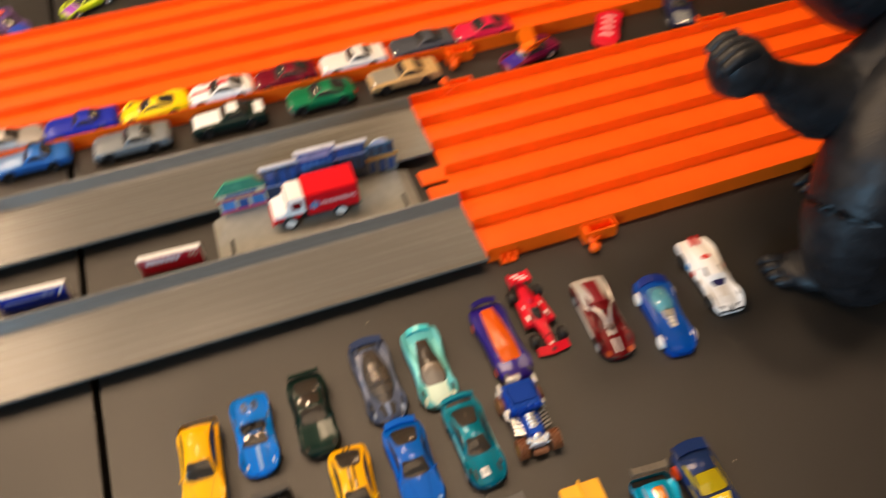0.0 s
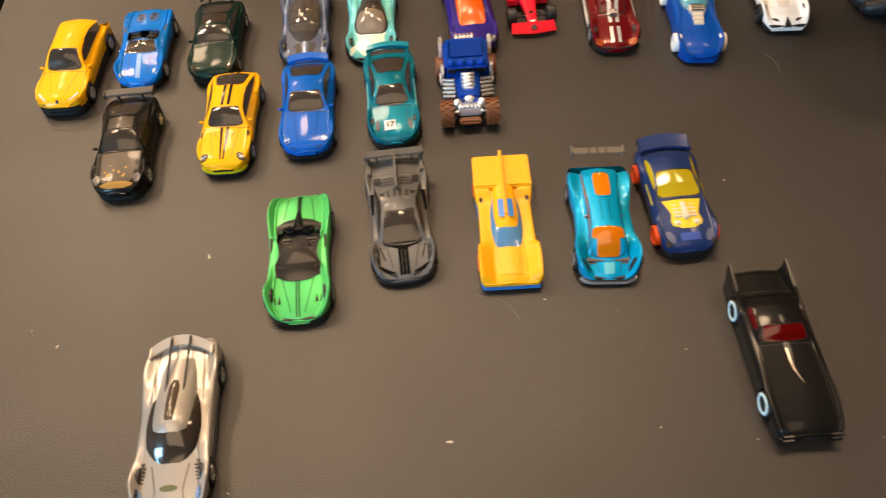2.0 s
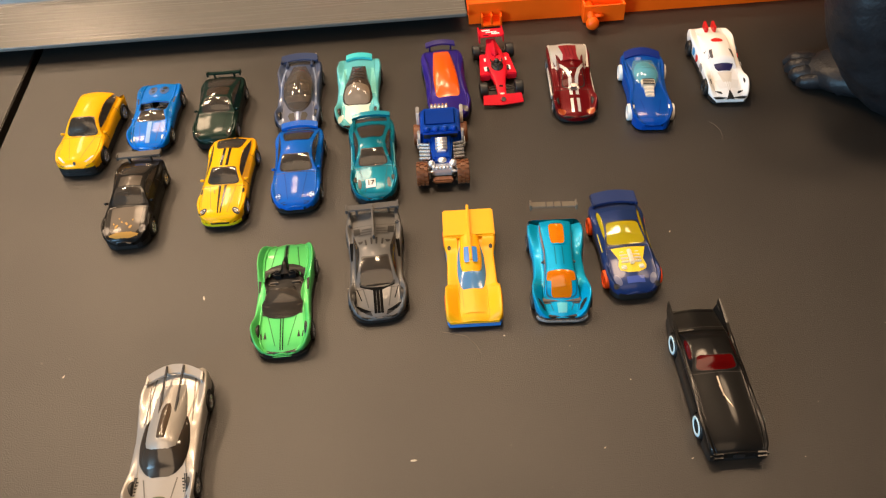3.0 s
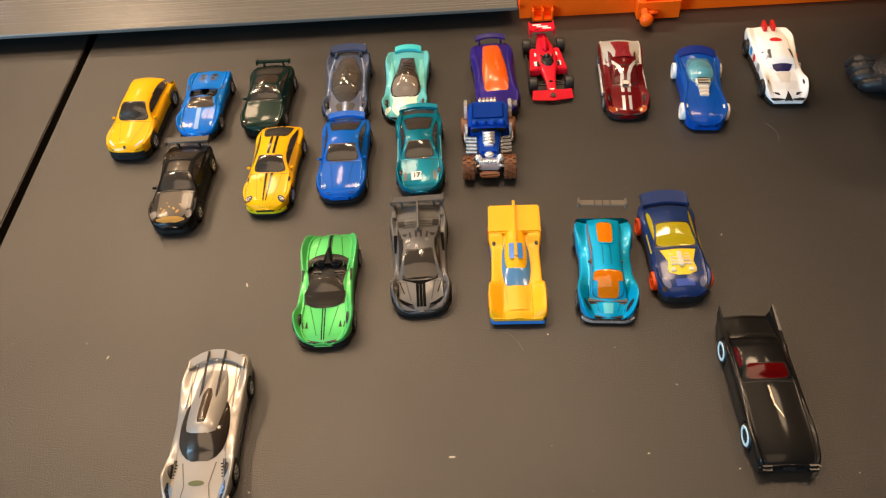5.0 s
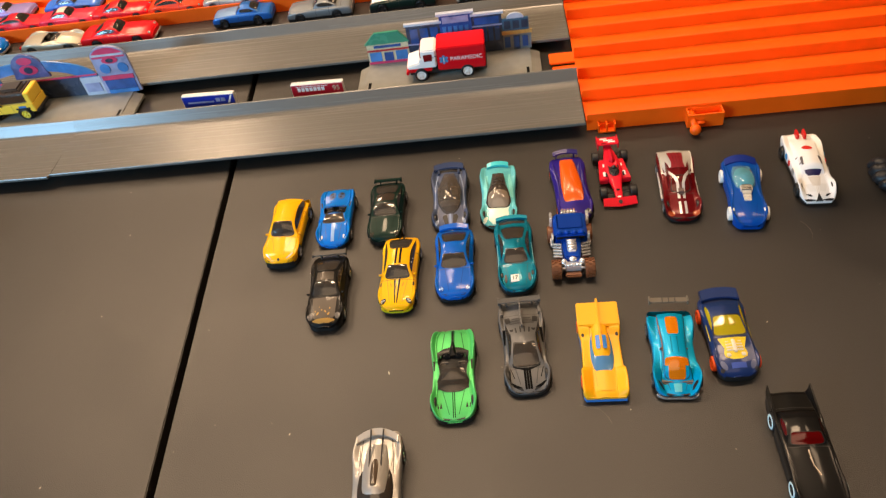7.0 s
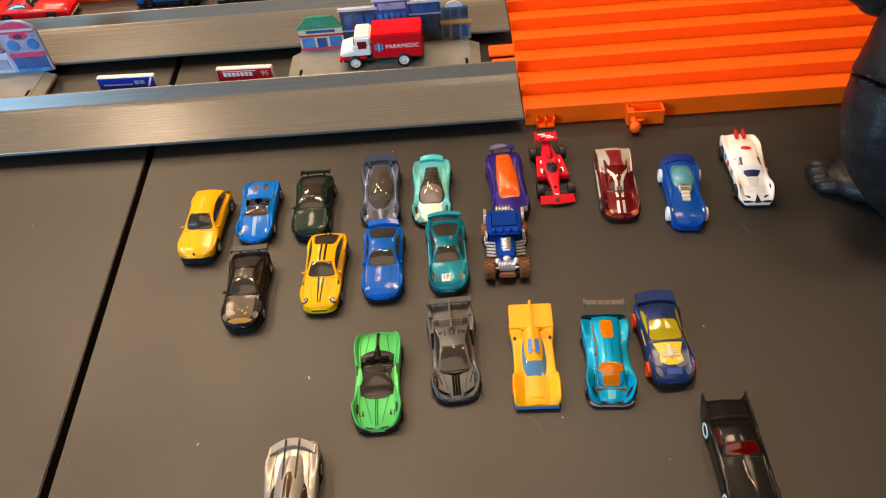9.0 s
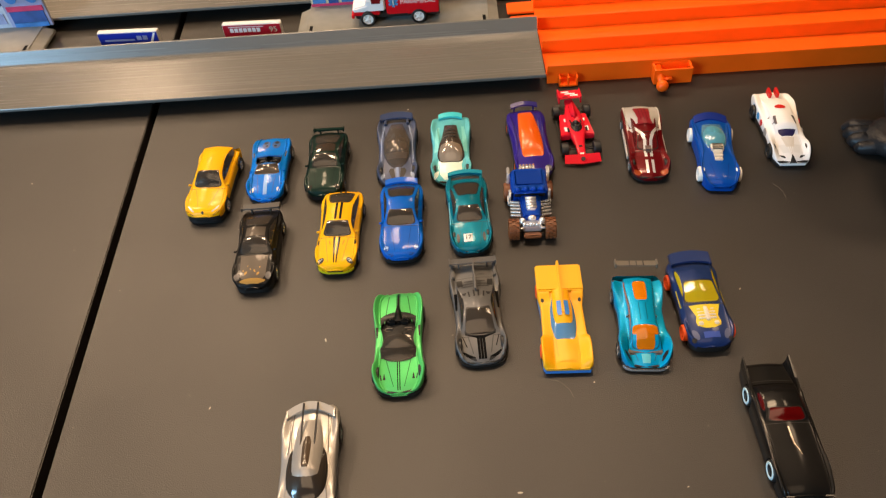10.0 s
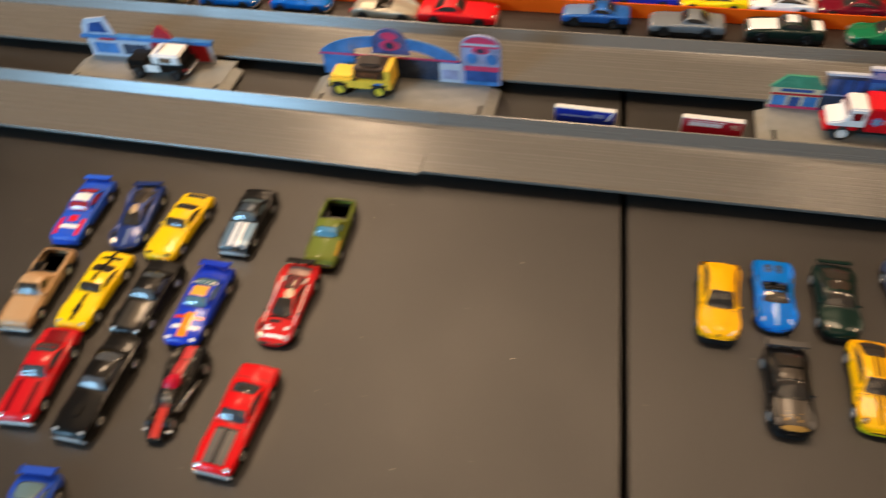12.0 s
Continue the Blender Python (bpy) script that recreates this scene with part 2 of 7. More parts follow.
def grey_wall(y1, zf=0.0125, zw=0.0238):
    """A sloped side wall with a rounded top."""
    return [(y1 - 0.0090, zf - 0.002), (y1 - 0.0090, zf), (y1 - 0.0076, zf + 0.0008), (y1 - 0.0020, zw - 0.0016), (y1 - 0.0012, zw - 0.0003), (y1, zw), (y1 + 0.0008, zw - 0.0006), (y1 + 0.0010, zw - 0.002), (y1 + 0.0010, 0.0), (y1 - 0.0006, 0.0), (y1 - 0.0006, zw - 0.004), (y1 - 0.0050, zf - 0.002)]


def track_piece(label, y0, y1, x0, x1, turn=0.0):
    root = tagged(new("track_section"), label, "toy track", "grey track sections")
    root.location = (x0 if turn == 0 else x1, y0, 0)
    root.rotation_euler = (0, 0, radians(turn))
    for nm, prof in (("lane_floor", grey_floor(0, y1 - y0)), ("front_rim", grey_rim(0)), ("side_wall", grey_wall(y1 - y0))):
        vs, fs = extrude_profile(prof, x0 - root.location.x, x1 - root.location.x)
        link(nm, vs, fs, M_TRACK, root, smooth=False)
    for k in range(int((x1 - x0) / 0.13)):
        bm = bmesh.new(); xs = x0 - root.location.x + 0.05 + 0.13 * k
        box(bm, xs, xs + 0.012, 0.034, 0.040, 0.0, 0.0112)
        part("support_foot", bm, M_TRACK, root)
    return root


GREY = "dark grey plastic two-lane toy drag strip section with ribbed floor"
for (ya, yb, yc) in ((0.0190, 0.0985, 0.0155), (0.1745, 0.259, 0.1745)):
    track_piece(GREY, ya, yb, -0.1185, 0.421)
    track_piece(GREY, yc, yb, -1.1, -0.1195, -1.4)


def lane_profile(first, zf=0.0085, pitch=0.04, zw=0.0180, th=0.0016):
    """One lane: the wall before it and its floor."""
    foot = 0.0 if first else zf - 0.0022
    return [(0, foot), (0.0001, zw - 0.0005), (0.0005, zw), (th - 0.0005, zw), (th, zw - 0.0006), (th + 0.0003, zf + 0.0008), (th + 0.0012, zf), (pitch, zf), (pitch, zf - 0.0022), (th, zf - 0.0022), (th, foot - (0 if first else 0.0002))]


def peg(parent, x, y, z, sy=-1):
    """A socket with a round-headed pin beside it on the edge of the orange track."""
    bm = bmesh.new()
    w, d, h = 0.0325, 0.0125 * -sy, 0.0150
    ya, yb = sorted((y - .0006 * sy, y - d))
    for b in ((x - w / 2, x - w / 2 + 0.0016, ya, yb), (x + w / 2 - 0.0016, x + w / 2, ya, yb), (x - w / 2 + 0.0016, x + w / 2 - 0.0016, ya, ya + 0.0016), (x - w / 2 + 0.0016, x + w / 2 - 0.0016, yb - 0.0016, yb)):
        box(bm, *b, z + 0.001, z + h)
    box(bm, x - w / 2 + 0.0016, x + w / 2 - 0.0016, ya + 0.0016, yb - 0.0016, z + 0.001, z + 0.003)
    part("peg_socket", bm, M_ORANGE, parent)
    bm = bmesh.new()
    px = x - w / 2 + 0.005
    yo = y + sy * 0.0125
    cyl(bm, (px, y - 0.002 * sy, z + 0.0105), (px, yo + sy * 0.0075, z + 0.0072), 0.0036, 0.0028)
    bmesh.ops.create_uvsphere(bm, u_segments=20, v_segments=12, radius=0.0052, matrix=Matrix.Translation((px, yo + sy * 0.0105, z + 0.0064)) @ Matrix.Diagonal((1, 0.9, 1, 1)))
    box(bm, px + 0.002, px + 0.010, min(yo, yo + sy * 0.004), max(yo, yo + sy * 0.004), z + 0.006, z + 0.009, 0.0008)
    part("connector_pin", bm, M_ORANGE, parent, smooth=True)


def orange_track(name, label, x0, x1, y0, turn, pegs, tongues=True, zf=0.0085):
    root = tagged(new(name), label, "toy track", "orange track sections")
    root.location = (x0, y0, 0)
    root.rotation_euler = (0, 0, radians(turn))
    for k in range(6):
        vs, fs = extrude_profile([(y + 0.04 * k, z) for y, z in lane_profile(k == 0, zf)], 0.0, x1 - x0)
        link("lane", vs, fs, M_ORANGE, root, smooth=False)
    vs, fs = extrude_profile([(0.24, 0.0), (0.24, 0.0175), (0.2405, 0.018), (0.2411, 0.018), (0.2416, 0.0174), (0.2416, 0.0)], 0.0, x1 - x0)
    link("edge_wall", vs, fs, M_ORANGE, root, smooth=False)
    for px, side in pegs:
        if side < 0:
            peg(root, px, 0.0, 0.0, -1)
        else:
            peg(root, px, 0.2416, 0.0, 1)
    if tongues:
        for ty, tl in ((0.124, 0.026), (0.098, 0.024)):
            bm = bmesh.new(); box(bm, -tl, 0.004, ty - 0.010, ty + 0.011, 0.0030, 0.0050, 0.0008)
            part("connector_tongue", bm, M_ORANGE, root)
        bm = bmesh.new()
        for k in range(3):
            x = 0.0105 + 0.0075 * k
            box(bm, x - 0.0007, x + 0.0007, -0.0075, 0.0006, 0.001, 0.0100, 0.0003)
        box(bm, 0.0098, 0.0262, -0.0075, 0.0006, 0.001, 0.0024)
        box(bm, 0.0098, 0.0262, -0.0012, 0.0006, 0.001, 0.0065)
        part("connector_clip", bm, M_ORANGE, root)
    return root


orange_track("orange_track", "bright orange six-lane plastic race track on black table", 0.423, 1.15, 0.0250, 0.0, ((0.107, -1), (0.060, 1), (0.385, 1)), True, 0.0058)
orange_track("orange_track", "bright orange six-lane plastic track with parked toy cars", -1.0, 1.3, 0.338, 0.0, ((1.505, -1),), False)

# ---- toy car kit (millimetres inside, metres out) ----


def curve(pts):
    """A smooth curve through (s, value) pairs that does not overshoot."""
    x = np.array([p[0] for p in pts], float)
    y = np.array([p[1] for p in pts], float)
    h = np.diff(x)
    d = np.diff(y) / h
    m = np.zeros(len(x))
    m[0], m[-1] = d[0], d[-1]
    for i in range(1, len(x) - 1):
        m[i] = 0 if d[i - 1] * d[i] <= 0 else 2 * d[i - 1] * d[i] / (d[i - 1] + d[i])

    def f(s):
        s = np.clip(np.asarray(s, float), x[0], x[-1])
        i = np.clip(np.searchsorted(x, s) - 1, 0, len(h) - 1)
        t = (s - x[i]) / h[i]
        return (2 * t**3 - 3 * t**2 + 1) * y[i] + (t**3 - 2 * t**2 + t) * h[i] * m[i] + (-2 * t**3 + 3 * t**2) * y[i + 1] + (t**3 - t**2) * h[i] * m[i + 1]

    return f


SHAPES = {
    "coupe": dict(L=70, W=30, plan=[(0, .30), (.010, .52), (.03, .70), (.06, .82), (.11, .92), (.18, .97), (.3, .96), (.5, .93), (.68, .97), (.8, 1), (.89, .97), (.95, .88), (.985, .72), (1, .5)],
                  deck=[(0, 6.2), (.012, 8.0), (.04, 9.4), (.1, 10.4), (.2, 11.4), (.34, 12.6), (.6, 13.4), (.85, 13.2), (.95, 11.8), (.99, 9), (1, 6.5)],
                  sh=[(0, 6), (.012, 7.8), (.04, 9.2), (.1, 10.6), (.2, 11.6), (.32, 11.2), (.55, 11.6), (.78, 13), (.92, 12), (.985, 9), (1, 6.2)],
                  cowl=.34, r0=.50, r1=.64, end=.90, roof=18.2, g=.86, rw=.58, ax=(.19, .79), R=5.0, zb=3.2),
    "suv": dict(L=71, W=30.5, plan=[(0, .36), (.010, .58), (.03, .77), (.065, .88), (.11, .94), (.17, .98), (.3, .96), (.6, .95), (.8, 1), (.91, .95), (.965, .84), (1, .5)],
                deck=[(0, 8), (.012, 10.2), (.04, 11.6), (.1, 12.4), (.2, 13), (.33, 14), (.6, 14.6), (.9, 14.8), (.97, 13), (1, 8)],
                sh=[(0, 7.8), (.012, 10), (.04, 11.2), (.1, 12), (.2, 12.6), (.5, 13.3), (.8, 14.4), (.95, 13), (1, 8)],
                cowl=.32, r0=.46, r1=.80, end=.97, roof=21.5, g=.86, rw=.60, ax=(.19, .79), R=5.4, zb=3.8),
    "proto": dict(L=72, W=31, plan=[(0, .28), (.010, .50), (.03, .70), (.06, .83), (.11, .93), (.18, .98), (.34, .91), (.5, .90), (.68, .97), (.8, 1), (.92, .97), (.98, .90), (1, .78)],
                  deck=[(0, 4), (.03, 5.6), (.1, 7), (.25, 9), (.36, 10.4), (.6, 11.8), (.8, 12.2), (.95, 12), (1, 10)],
                  sh=[(0, 3.8), (.03, 5.6), (.1, 9), (.18, 11), (.3, 9.8), (.5, 10), (.66, 12), (.8, 13.4), (.93, 12.4), (1, 10)],
                  cowl=.30, r0=.48, r1=.58, end=.86, roof=15.6, g=.74, rw=.46, ax=(.18, .79), R=5.0, zb=2.8),
    "muscle": dict(L=74, W=30, plan=[(0, .80), (.015, .88), (.06, .94), (.15, .97), (.5, .97), (.72, 1), (.9, .97), (.985, .92), (1, .86)],
                   deck=[(0, 7.5), (.015, 9.6), (.06, 11), (.2, 12), (.4, 12.9), (.7, 13.2), (.93, 13), (.985, 11.8), (1, 9)],
                   sh=[(0, 7.4), (.015, 9.5), (.06, 10.8), (.2, 11.6), (.4, 12), (.72, 12.8), (.93, 12.4), (.985, 11.4), (1, 9)],
                   cowl=.41, r0=.50, r1=.64, end=.82, roof=18.4, g=.84, rw=.62, ax=(.20, .77), R=5.1, zb=3.4),
    "roadster": dict(L=66, W=29.5, plan=[(0, .28), (.010, .50), (.03, .70), (.06, .83), (.11, .93), (.18, .98), (.32, .94), (.5, .93), (.68, .98), (.8, 1), (.9, .95), (.96, .84), (.99, .68), (1, .5)],
                     deck=[(0, 4.6), (.03, 6.8), (.1, 8.4), (.22, 10.2), (.38, 11.8), (.6, 12.4), (.8, 12.6), (.93, 11.6), (1, 7)],
                     sh=[(0, 4.4), (.03, 7), (.1, 10), (.19, 11.4), (.32, 10.8), (.5, 11), (.68, 12.6), (.8, 13.6), (.92, 12.2), (1, 7)],
                     cowl=.38, r0=.46, r1=.48, end=.60, roof=12.6, g=.78, rw=.5, ax=(.19, .79), R=5.0, zb=3.0),
}
SUB = (4, 3, 3, 4, 5, 4, 8)


M_DARK_EDGE = mat("dark_window_edge", (0.012, 0.011, 0.010), 0.35, vary=0.0)
M_JOINT = mat("dark_panel_joint", (0.02, 0.018, 0.016), 0.5, vary=0.0)


class Car:
    """A lofted body shell with glazing, wheels and base. The nose looks to -y."""

    def __init__(self, x, y, turn, label, shape, colour, group="toy cars standing on the table", z=0.0, base=None, glass=None, rim=None, tyre=None, name="toy_car", ws=True, rear=True, side=True, size=1.05, canopy=False, holes=(), tall=1.0, **over):
        p = dict(SHAPES[shape]); p.update(over)
        self.p, self.colour = p, colour
        self.zc = float(curve(p["deck"])(.36))
        self.root = tagged(new(name), label, "toy car", group)
        self.root.matrix_world = pose(x, y, z, 0, 0, turn) @ Matrix.Diagonal((0.001 * size, 0.001 * size, 0.001 * size * tall, 1))
        L, W = p["L"], p["W"]
        self.L, self.W = L, W
        plan, deck, sh = curve(p["plan"]), curve(p["deck"]), curve(p["sh"])
        cowl, r0, r1, end = p["cowl"], p["r0"], p["r1"], p["end"]
        rise = curve([(0, 0), (cowl, 0), (cowl + (r0 - cowl) * .5, .62), (r0, .95), ((r0 + r1) / 2, 1.0), (r1, .95), (r1 + (end - r1) * .5, .56), (end, 0), (1, 0)])
        keys = {cowl, r0, r1, end, 0.006, 0.994}
        rear = rear and not canopy
        self.panes = []
        if ws:
            self.panes.append(("windshield", cowl + .008, end - .05 if canopy else r0 + .004, -p.get("wv", .93), p.get("wv", .93), 5.5, p.get("bow", .018)))
        if rear:
            self.panes.append(("rear_window", r1 + p.get("rgap", .012), end - .045, -.86, .86, 4.5, 0.0))
        if side:
            for sg in (-1, 1):
                self.panes.append(("side_window", cowl + .07, max(end - .09, cowl + .13), *sorted((sg * 1.30, sg * 2.62)), 2.8, 0.0))
        for h in holes:
            self.panes.append(("cockpit_opening", h[0], h[1], -(7 - h[2]), 7 - h[2], 3.2, 0.0))
        for _, sa, sb, *_ in self.panes:
            keys |= set(np.linspace(sa, sb, 12))
        arch = p["R"] + 0.9
        for a in p["ax"]:
            for k in range(-4, 5):
                keys.add(a + k / 4 * arch / L)
        ss = sorted(keys | set(np.linspace(0, 1, 45)))
        ss = [s for i, s in enumerate(ss) if i == 0 or s - ss[i - 1] > 0.0035 or s in keys]
        ss = np.array(sorted({round(float(s), 5) for s in ss}))
        self.ss = ss
        wid = plan(ss) * W / 2
        zd, zs, ri = deck(ss), sh(ss), rise(ss)
        zr = zd + (p["roof"] - zd) * ri
        yy = (ss - 0.5) * L
        zb = np.full(len(ss), p["zb"] + 1.0)
        for a in p["ax"]:
            d = np.abs(ss - a) * L
            zb = np.maximum(zb, np.where(d < arch, p["R"] - 0.4 + np.sqrt(np.maximum(arch**2 - d**2, 0)), 0))
        zb = np.minimum(zb, zs - 1.6)
        gx = wid * p["g"]
        rx = gx * (0.92 + (p["rw"] / p["g"] - 0.92) * ri)
        half = [(wid * .965, zb), (wid, zb + .5 * (zs - zb)), (wid * .985, zs - .16 * (zs - zb)), (wid * .93, zs), (gx, zd - .25 * (1 - ri)), (gx * .5 + rx * .5 + .25 * ri, zd * .5 + zr * .5 + .35 * ri), (rx, zr - .25), (rx * 0, zr + .8 + .4 * ri)]
        ctrl = [(-a, b) for a, b in half] + [(a, b) for a, b in half[-2::-1]]
        cx = np.array([c[0] for c in ctrl]); cz = np.array([c[1] for c in ctrl])
        cols, q = [], []
        subs = SUB + SUB[::-1]
        for i, n in enumerate(subs):
            i0, i1, i2, i3 = max(i - 1, 0), i, i + 1, min(i + 2, len(ctrl) - 1)
            for k in range(n + (i == len(subs) - 1)):
                t = k / n
                w = (-.5 * t + t * t - .5 * t**3, 1 - 2.5 * t * t + 1.5 * t**3, .5 * t + 2 * t * t - 1.5 * t**3, -.5 * t * t + .5 * t**3)
                cols.append((sum(a * cx[j] for a, j in zip(w, (i0, i1, i2, i3))), sum(a * cz[j] for a, j in zip(w, (i0, i1, i2, i3)))))
                q.append(i + t if i + t <= 7 else 14 - (i + t))
        self.X = np.array([c[0] for c in cols]).T
        self.Z = np.array([c[1] for c in cols]).T
        self.Y = yy
        q = np.array(q)
        self.q = q
        ns, nc = self.X.shape
        verts = [(self.X[i, j], yy[i], self.Z[i, j]) for i in range(ns) for j in range(nc)]
        self.v = np.concatenate([q[:nc // 2 + 1] - 7, 7 - q[nc // 2 + 1:]])
        fs = []
        for i in range(ns - 1):
            sm = (ss[i] + ss[i + 1]) / 2
            for j in range(nc - 1):
                vm = (self.v[j] + self.v[j + 1]) / 2
                if any(self.within(pn, sm, vm) < .90 for pn in self.panes):
                    continue
                fs.append((i * nc + j + 1, (i + 1) * nc + j + 1, (i + 1) * nc + j, i * nc + j))
        fs += [tuple(range(nc)), tuple(range((ns - 1) * nc, ns * nc))[::-1]]
        used = sorted({k for f in fs for k in f})
        at = {k: n for n, k in enumerate(used)}
        self.body = link("body", [verts[k] for k in used], [[at[k] for k in f] for f in fs], colour, self.root)
        self.body.data.polygons[len(fs) - 1].use_smooth = False
        self.body.data.polygons[len(fs) - 2].use_smooth = False
        if holes:
            md = self.body.modifiers.new("shell", "SOLIDIFY"); md.thickness = 0.5; md.offset = -1
        glass = glass or M_SMOKE
        for pn in self.panes:
            if pn[0] != "cockpit_opening":
                self.pane(pn[0], *pn[1:5], glass, pn[5], .10, pn[6])
            # Dark ring drawn along the outline of each window.
            self.pane("window_edge" if pn[0] != "cockpit_opening" else "cockpit_rim", *pn[1:5], M_DARK_EDGE, pn[5], .15, pn[6], r0=.895)
        bmi = bmesh.new()
        s0, s1 = cowl + .02, min(end, .86)
        yb0, yb1 = (s0 - .5) * L, (s1 - .5) * L
        wi = W / 2 * .76
        box(bmi, -wi, wi, yb0, yb1, 5.2, 6.2)
        for sx in (-1, 1):
            ym = (r0 - .5) * L + 3
            box(bmi, sx * wi * .5 - 3.4, sx * wi * .5 + 3.4, ym, ym + 7, 6.2, 8.2, 0.8)
            box(bmi, sx * wi * .5 - 3.2, sx * wi * .5 + 3.2, ym + 5.6, ym + 8.2, 6.6, self.zc + 0.2 if p["roof"] < 13.5 else 13.2, 1.0)
        box(bmi, -wi, wi, yb0 - 2, yb0 + 2, 6.2, min(self.zc - 2.2, 10.5), 0.8)
        part("interior", bmi, M_INTERIOR, self.root)
        zt = p["zb"] + 2.4
        bs = np.array(sorted({.006, .02, .045, .08, .12, .3, .5, .9, .95, .98, .994} | {a_ + k * arch / L for a_ in p["ax"] for k in (-1.02, -.98, .98, 1.02)}))
        bs = bs[(bs > .004) & (bs < .996)]
        bw = plan(bs) * W / 2 * .975
        inside = np.zeros(len(bs), bool)
        for a_ in p["ax"]:
            inside |= np.abs(bs - a_) * L < arch
        bw = np.where(inside, W / 2 * .56, bw)
        bv = [(sx * w_, (s_ - .5) * L, z_) for z_ in (1.25, zt) for sx in (-1, 1) for s_, w_ in zip(bs, bw)]
        nb_ = len(bs)
        bf = []
        for i in range(nb_ - 1):
            l0, r0_, l1, r1_ = i, nb_ + i, 2 * nb_ + i, 3 * nb_ + i
            bf += [(l0, l0 + 1, r0_ + 1, r0_), (l1, r1_, r1_ + 1, l1 + 1), (l0, l1, l1 + 1, l0 + 1), (r0_, r0_ + 1, r1_ + 1, r1_)]
        bf += [(0, nb_, 3 * nb_, 2 * nb_), (nb_ - 1, 3 * nb_ - 1, 4 * nb_ - 1, 2 * nb_ - 1)[::1]]
        link("base", bv, bf, base or M_DARKBASE, self.root, smooth=False)
        self.wheels(rim or M_CHROME, tyre or M_RUBBER)
        if ws and side:
            for s_ in (cowl + .045, min(r1 + .02, .70)):
                self.seam(s_, .7, 4.1)
            self.seam(cowl - .012, 3.4, 7.0, True)
            if end < .92:
                self.seam(end + .02, 3.6, 7.0, True)

    def surf(self, s, v):
        """Places on the shell at s along its length and v across it, 0 on the crest and 7 at the sill."""
        s, v = np.broadcast_arrays(np.asarray(s, float), np.asarray(v, float))
        s = np.clip(s, self.ss[0], self.ss[-1]); v = np.clip(v, -7, 7)
        i = np.clip(np.searchsorted(self.ss, s) - 1, 0, len(self.ss) - 2)
        j = np.clip(np.searchsorted(self.v, v) - 1, 0, len(self.v) - 2)
        a = (s - self.ss[i]) / (self.ss[i + 1] - self.ss[i]); b = (v - self.v[j]) / (self.v[j + 1] - self.v[j])
        mix = lambda g: (g[i, j] * (1 - b) + g[i, j + 1] * b) * (1 - a) + (g[i + 1, j] * (1 - b) + g[i + 1, j + 1] * b) * a  # noqa: E731
        return np.stack([mix(self.X), (s - .5) * self.L, mix(self.Z)], -1)

    def within(self, pn, s, v):
        """How far (s, v) lies from a window's middle: 1 on its outline."""
        _, sa, sb, va, vb, n, bow = pn
        b = (v - (va + vb) / 2) / ((vb - va) / 2)
        s = s - bow * (b * b - .5)
        a = (s - (sa + sb) / 2) / ((sb - sa) / 2)
        return (abs(a) ** n + abs(b) ** n) ** (1 / n)

    def pane(self, name, s0, s1, v0, v1, material, n=4.0, lift=.12, bow=0.0, r0=0.0, taper=0.0, rise=0.0, seg=44, rings=7, label=""):
        """A piece with a rounded outline that follows the shell; r0 leaves its middle open."""
        th = np.linspace(0, 2 * math.pi, seg, endpoint=False)
        ca, sa = np.cos(th), np.sin(th)
        k = (np.abs(ca) ** n + np.abs(sa) ** n) ** (-1 / n)
        rr = np.linspace(max(r0, .02), 1.0, 3 if r0 else rings)[:, None]
        a, b = rr * k * ca, rr * k * sa
        s = (s0 + s1) / 2 + (s1 - s0) / 2 * a + bow * (b * b - .5)
        v = (v0 + v1) / 2 + (v1 - v0) / 2 * b * (1 + taper * a)
        p, d = self.surf(s, v), self.surf(s + .006, v) - self.surf(s - .006, v)
        nrm = np.cross(self.surf(s, v + .06) - self.surf(s, v - .06), d)
        nrm /= np.maximum(np.linalg.norm(nrm, axis=-1, keepdims=True), 1e-9)
        pts = (p + nrm * lift + np.stack([0 * a, 0 * a, rise * (a * .5 + .5)], -1)).reshape(-1, 3)
        m = len(rr)
        fs = [(i * seg + j, (i + 1) * seg + j, (i + 1) * seg + (j + 1) % seg, i * seg + (j + 1) % seg) for i in range(m - 1) for j in range(seg)]
        if not r0:
            fs.append(tuple(range(seg)))
        return link(name, pts, [f[::-1] for f in fs], material, self.root, label=label)

    def seam(self, s, q0, q1, across=False, half=.16):
        """A fine panel joint along the shell's section at s."""
        mid = int(np.argmax(self.q))
        qs = self.q[:mid + 1]
        line = np.linspace(q0, q1, 14)
        rows = []
        for ds in (-half / self.L, half / self.L):
            i = int(np.clip(np.searchsorted(self.ss, s + ds) - 1, 0, len(self.ss) - 2))
            t = (s + ds - self.ss[i]) / (self.ss[i + 1] - self.ss[i])
            x = np.interp(line, qs, self.X[i, :mid + 1] * (1 - t) + self.X[i + 1, :mid + 1] * t)
            z = np.interp(line, qs, self.Z[i, :mid + 1] * (1 - t) + self.Z[i + 1, :mid + 1] * t)
            k = .07 / np.maximum(np.hypot(x, z - 5), .1)
            rows.append(np.stack([x + x * k, np.full(len(x), self.y(s + ds)), z + (z - 5) * k], 1))
        if across:
            sets = [[np.concatenate([r_, r_[-2::-1] * (-1, 1, 1)]) for r_ in rows]]
        else:
            sets = [rows, [r_ * (-1, 1, 1) for r_ in rows]]
        for a, b in sets:
            n = len(a)
            link("panel_joint", list(a) + list(b), [(i, i + 1, n + i + 1, n + i) for i in range(n - 1)], M_JOINT, self.root)

    def wheels(self, rim, tyre):
        p = self.p
        for k, a in enumerate(p["ax"]):
            for sx in (-1, 1):
                r = p["R"] if k == 0 else p.get("RR", p["R"])
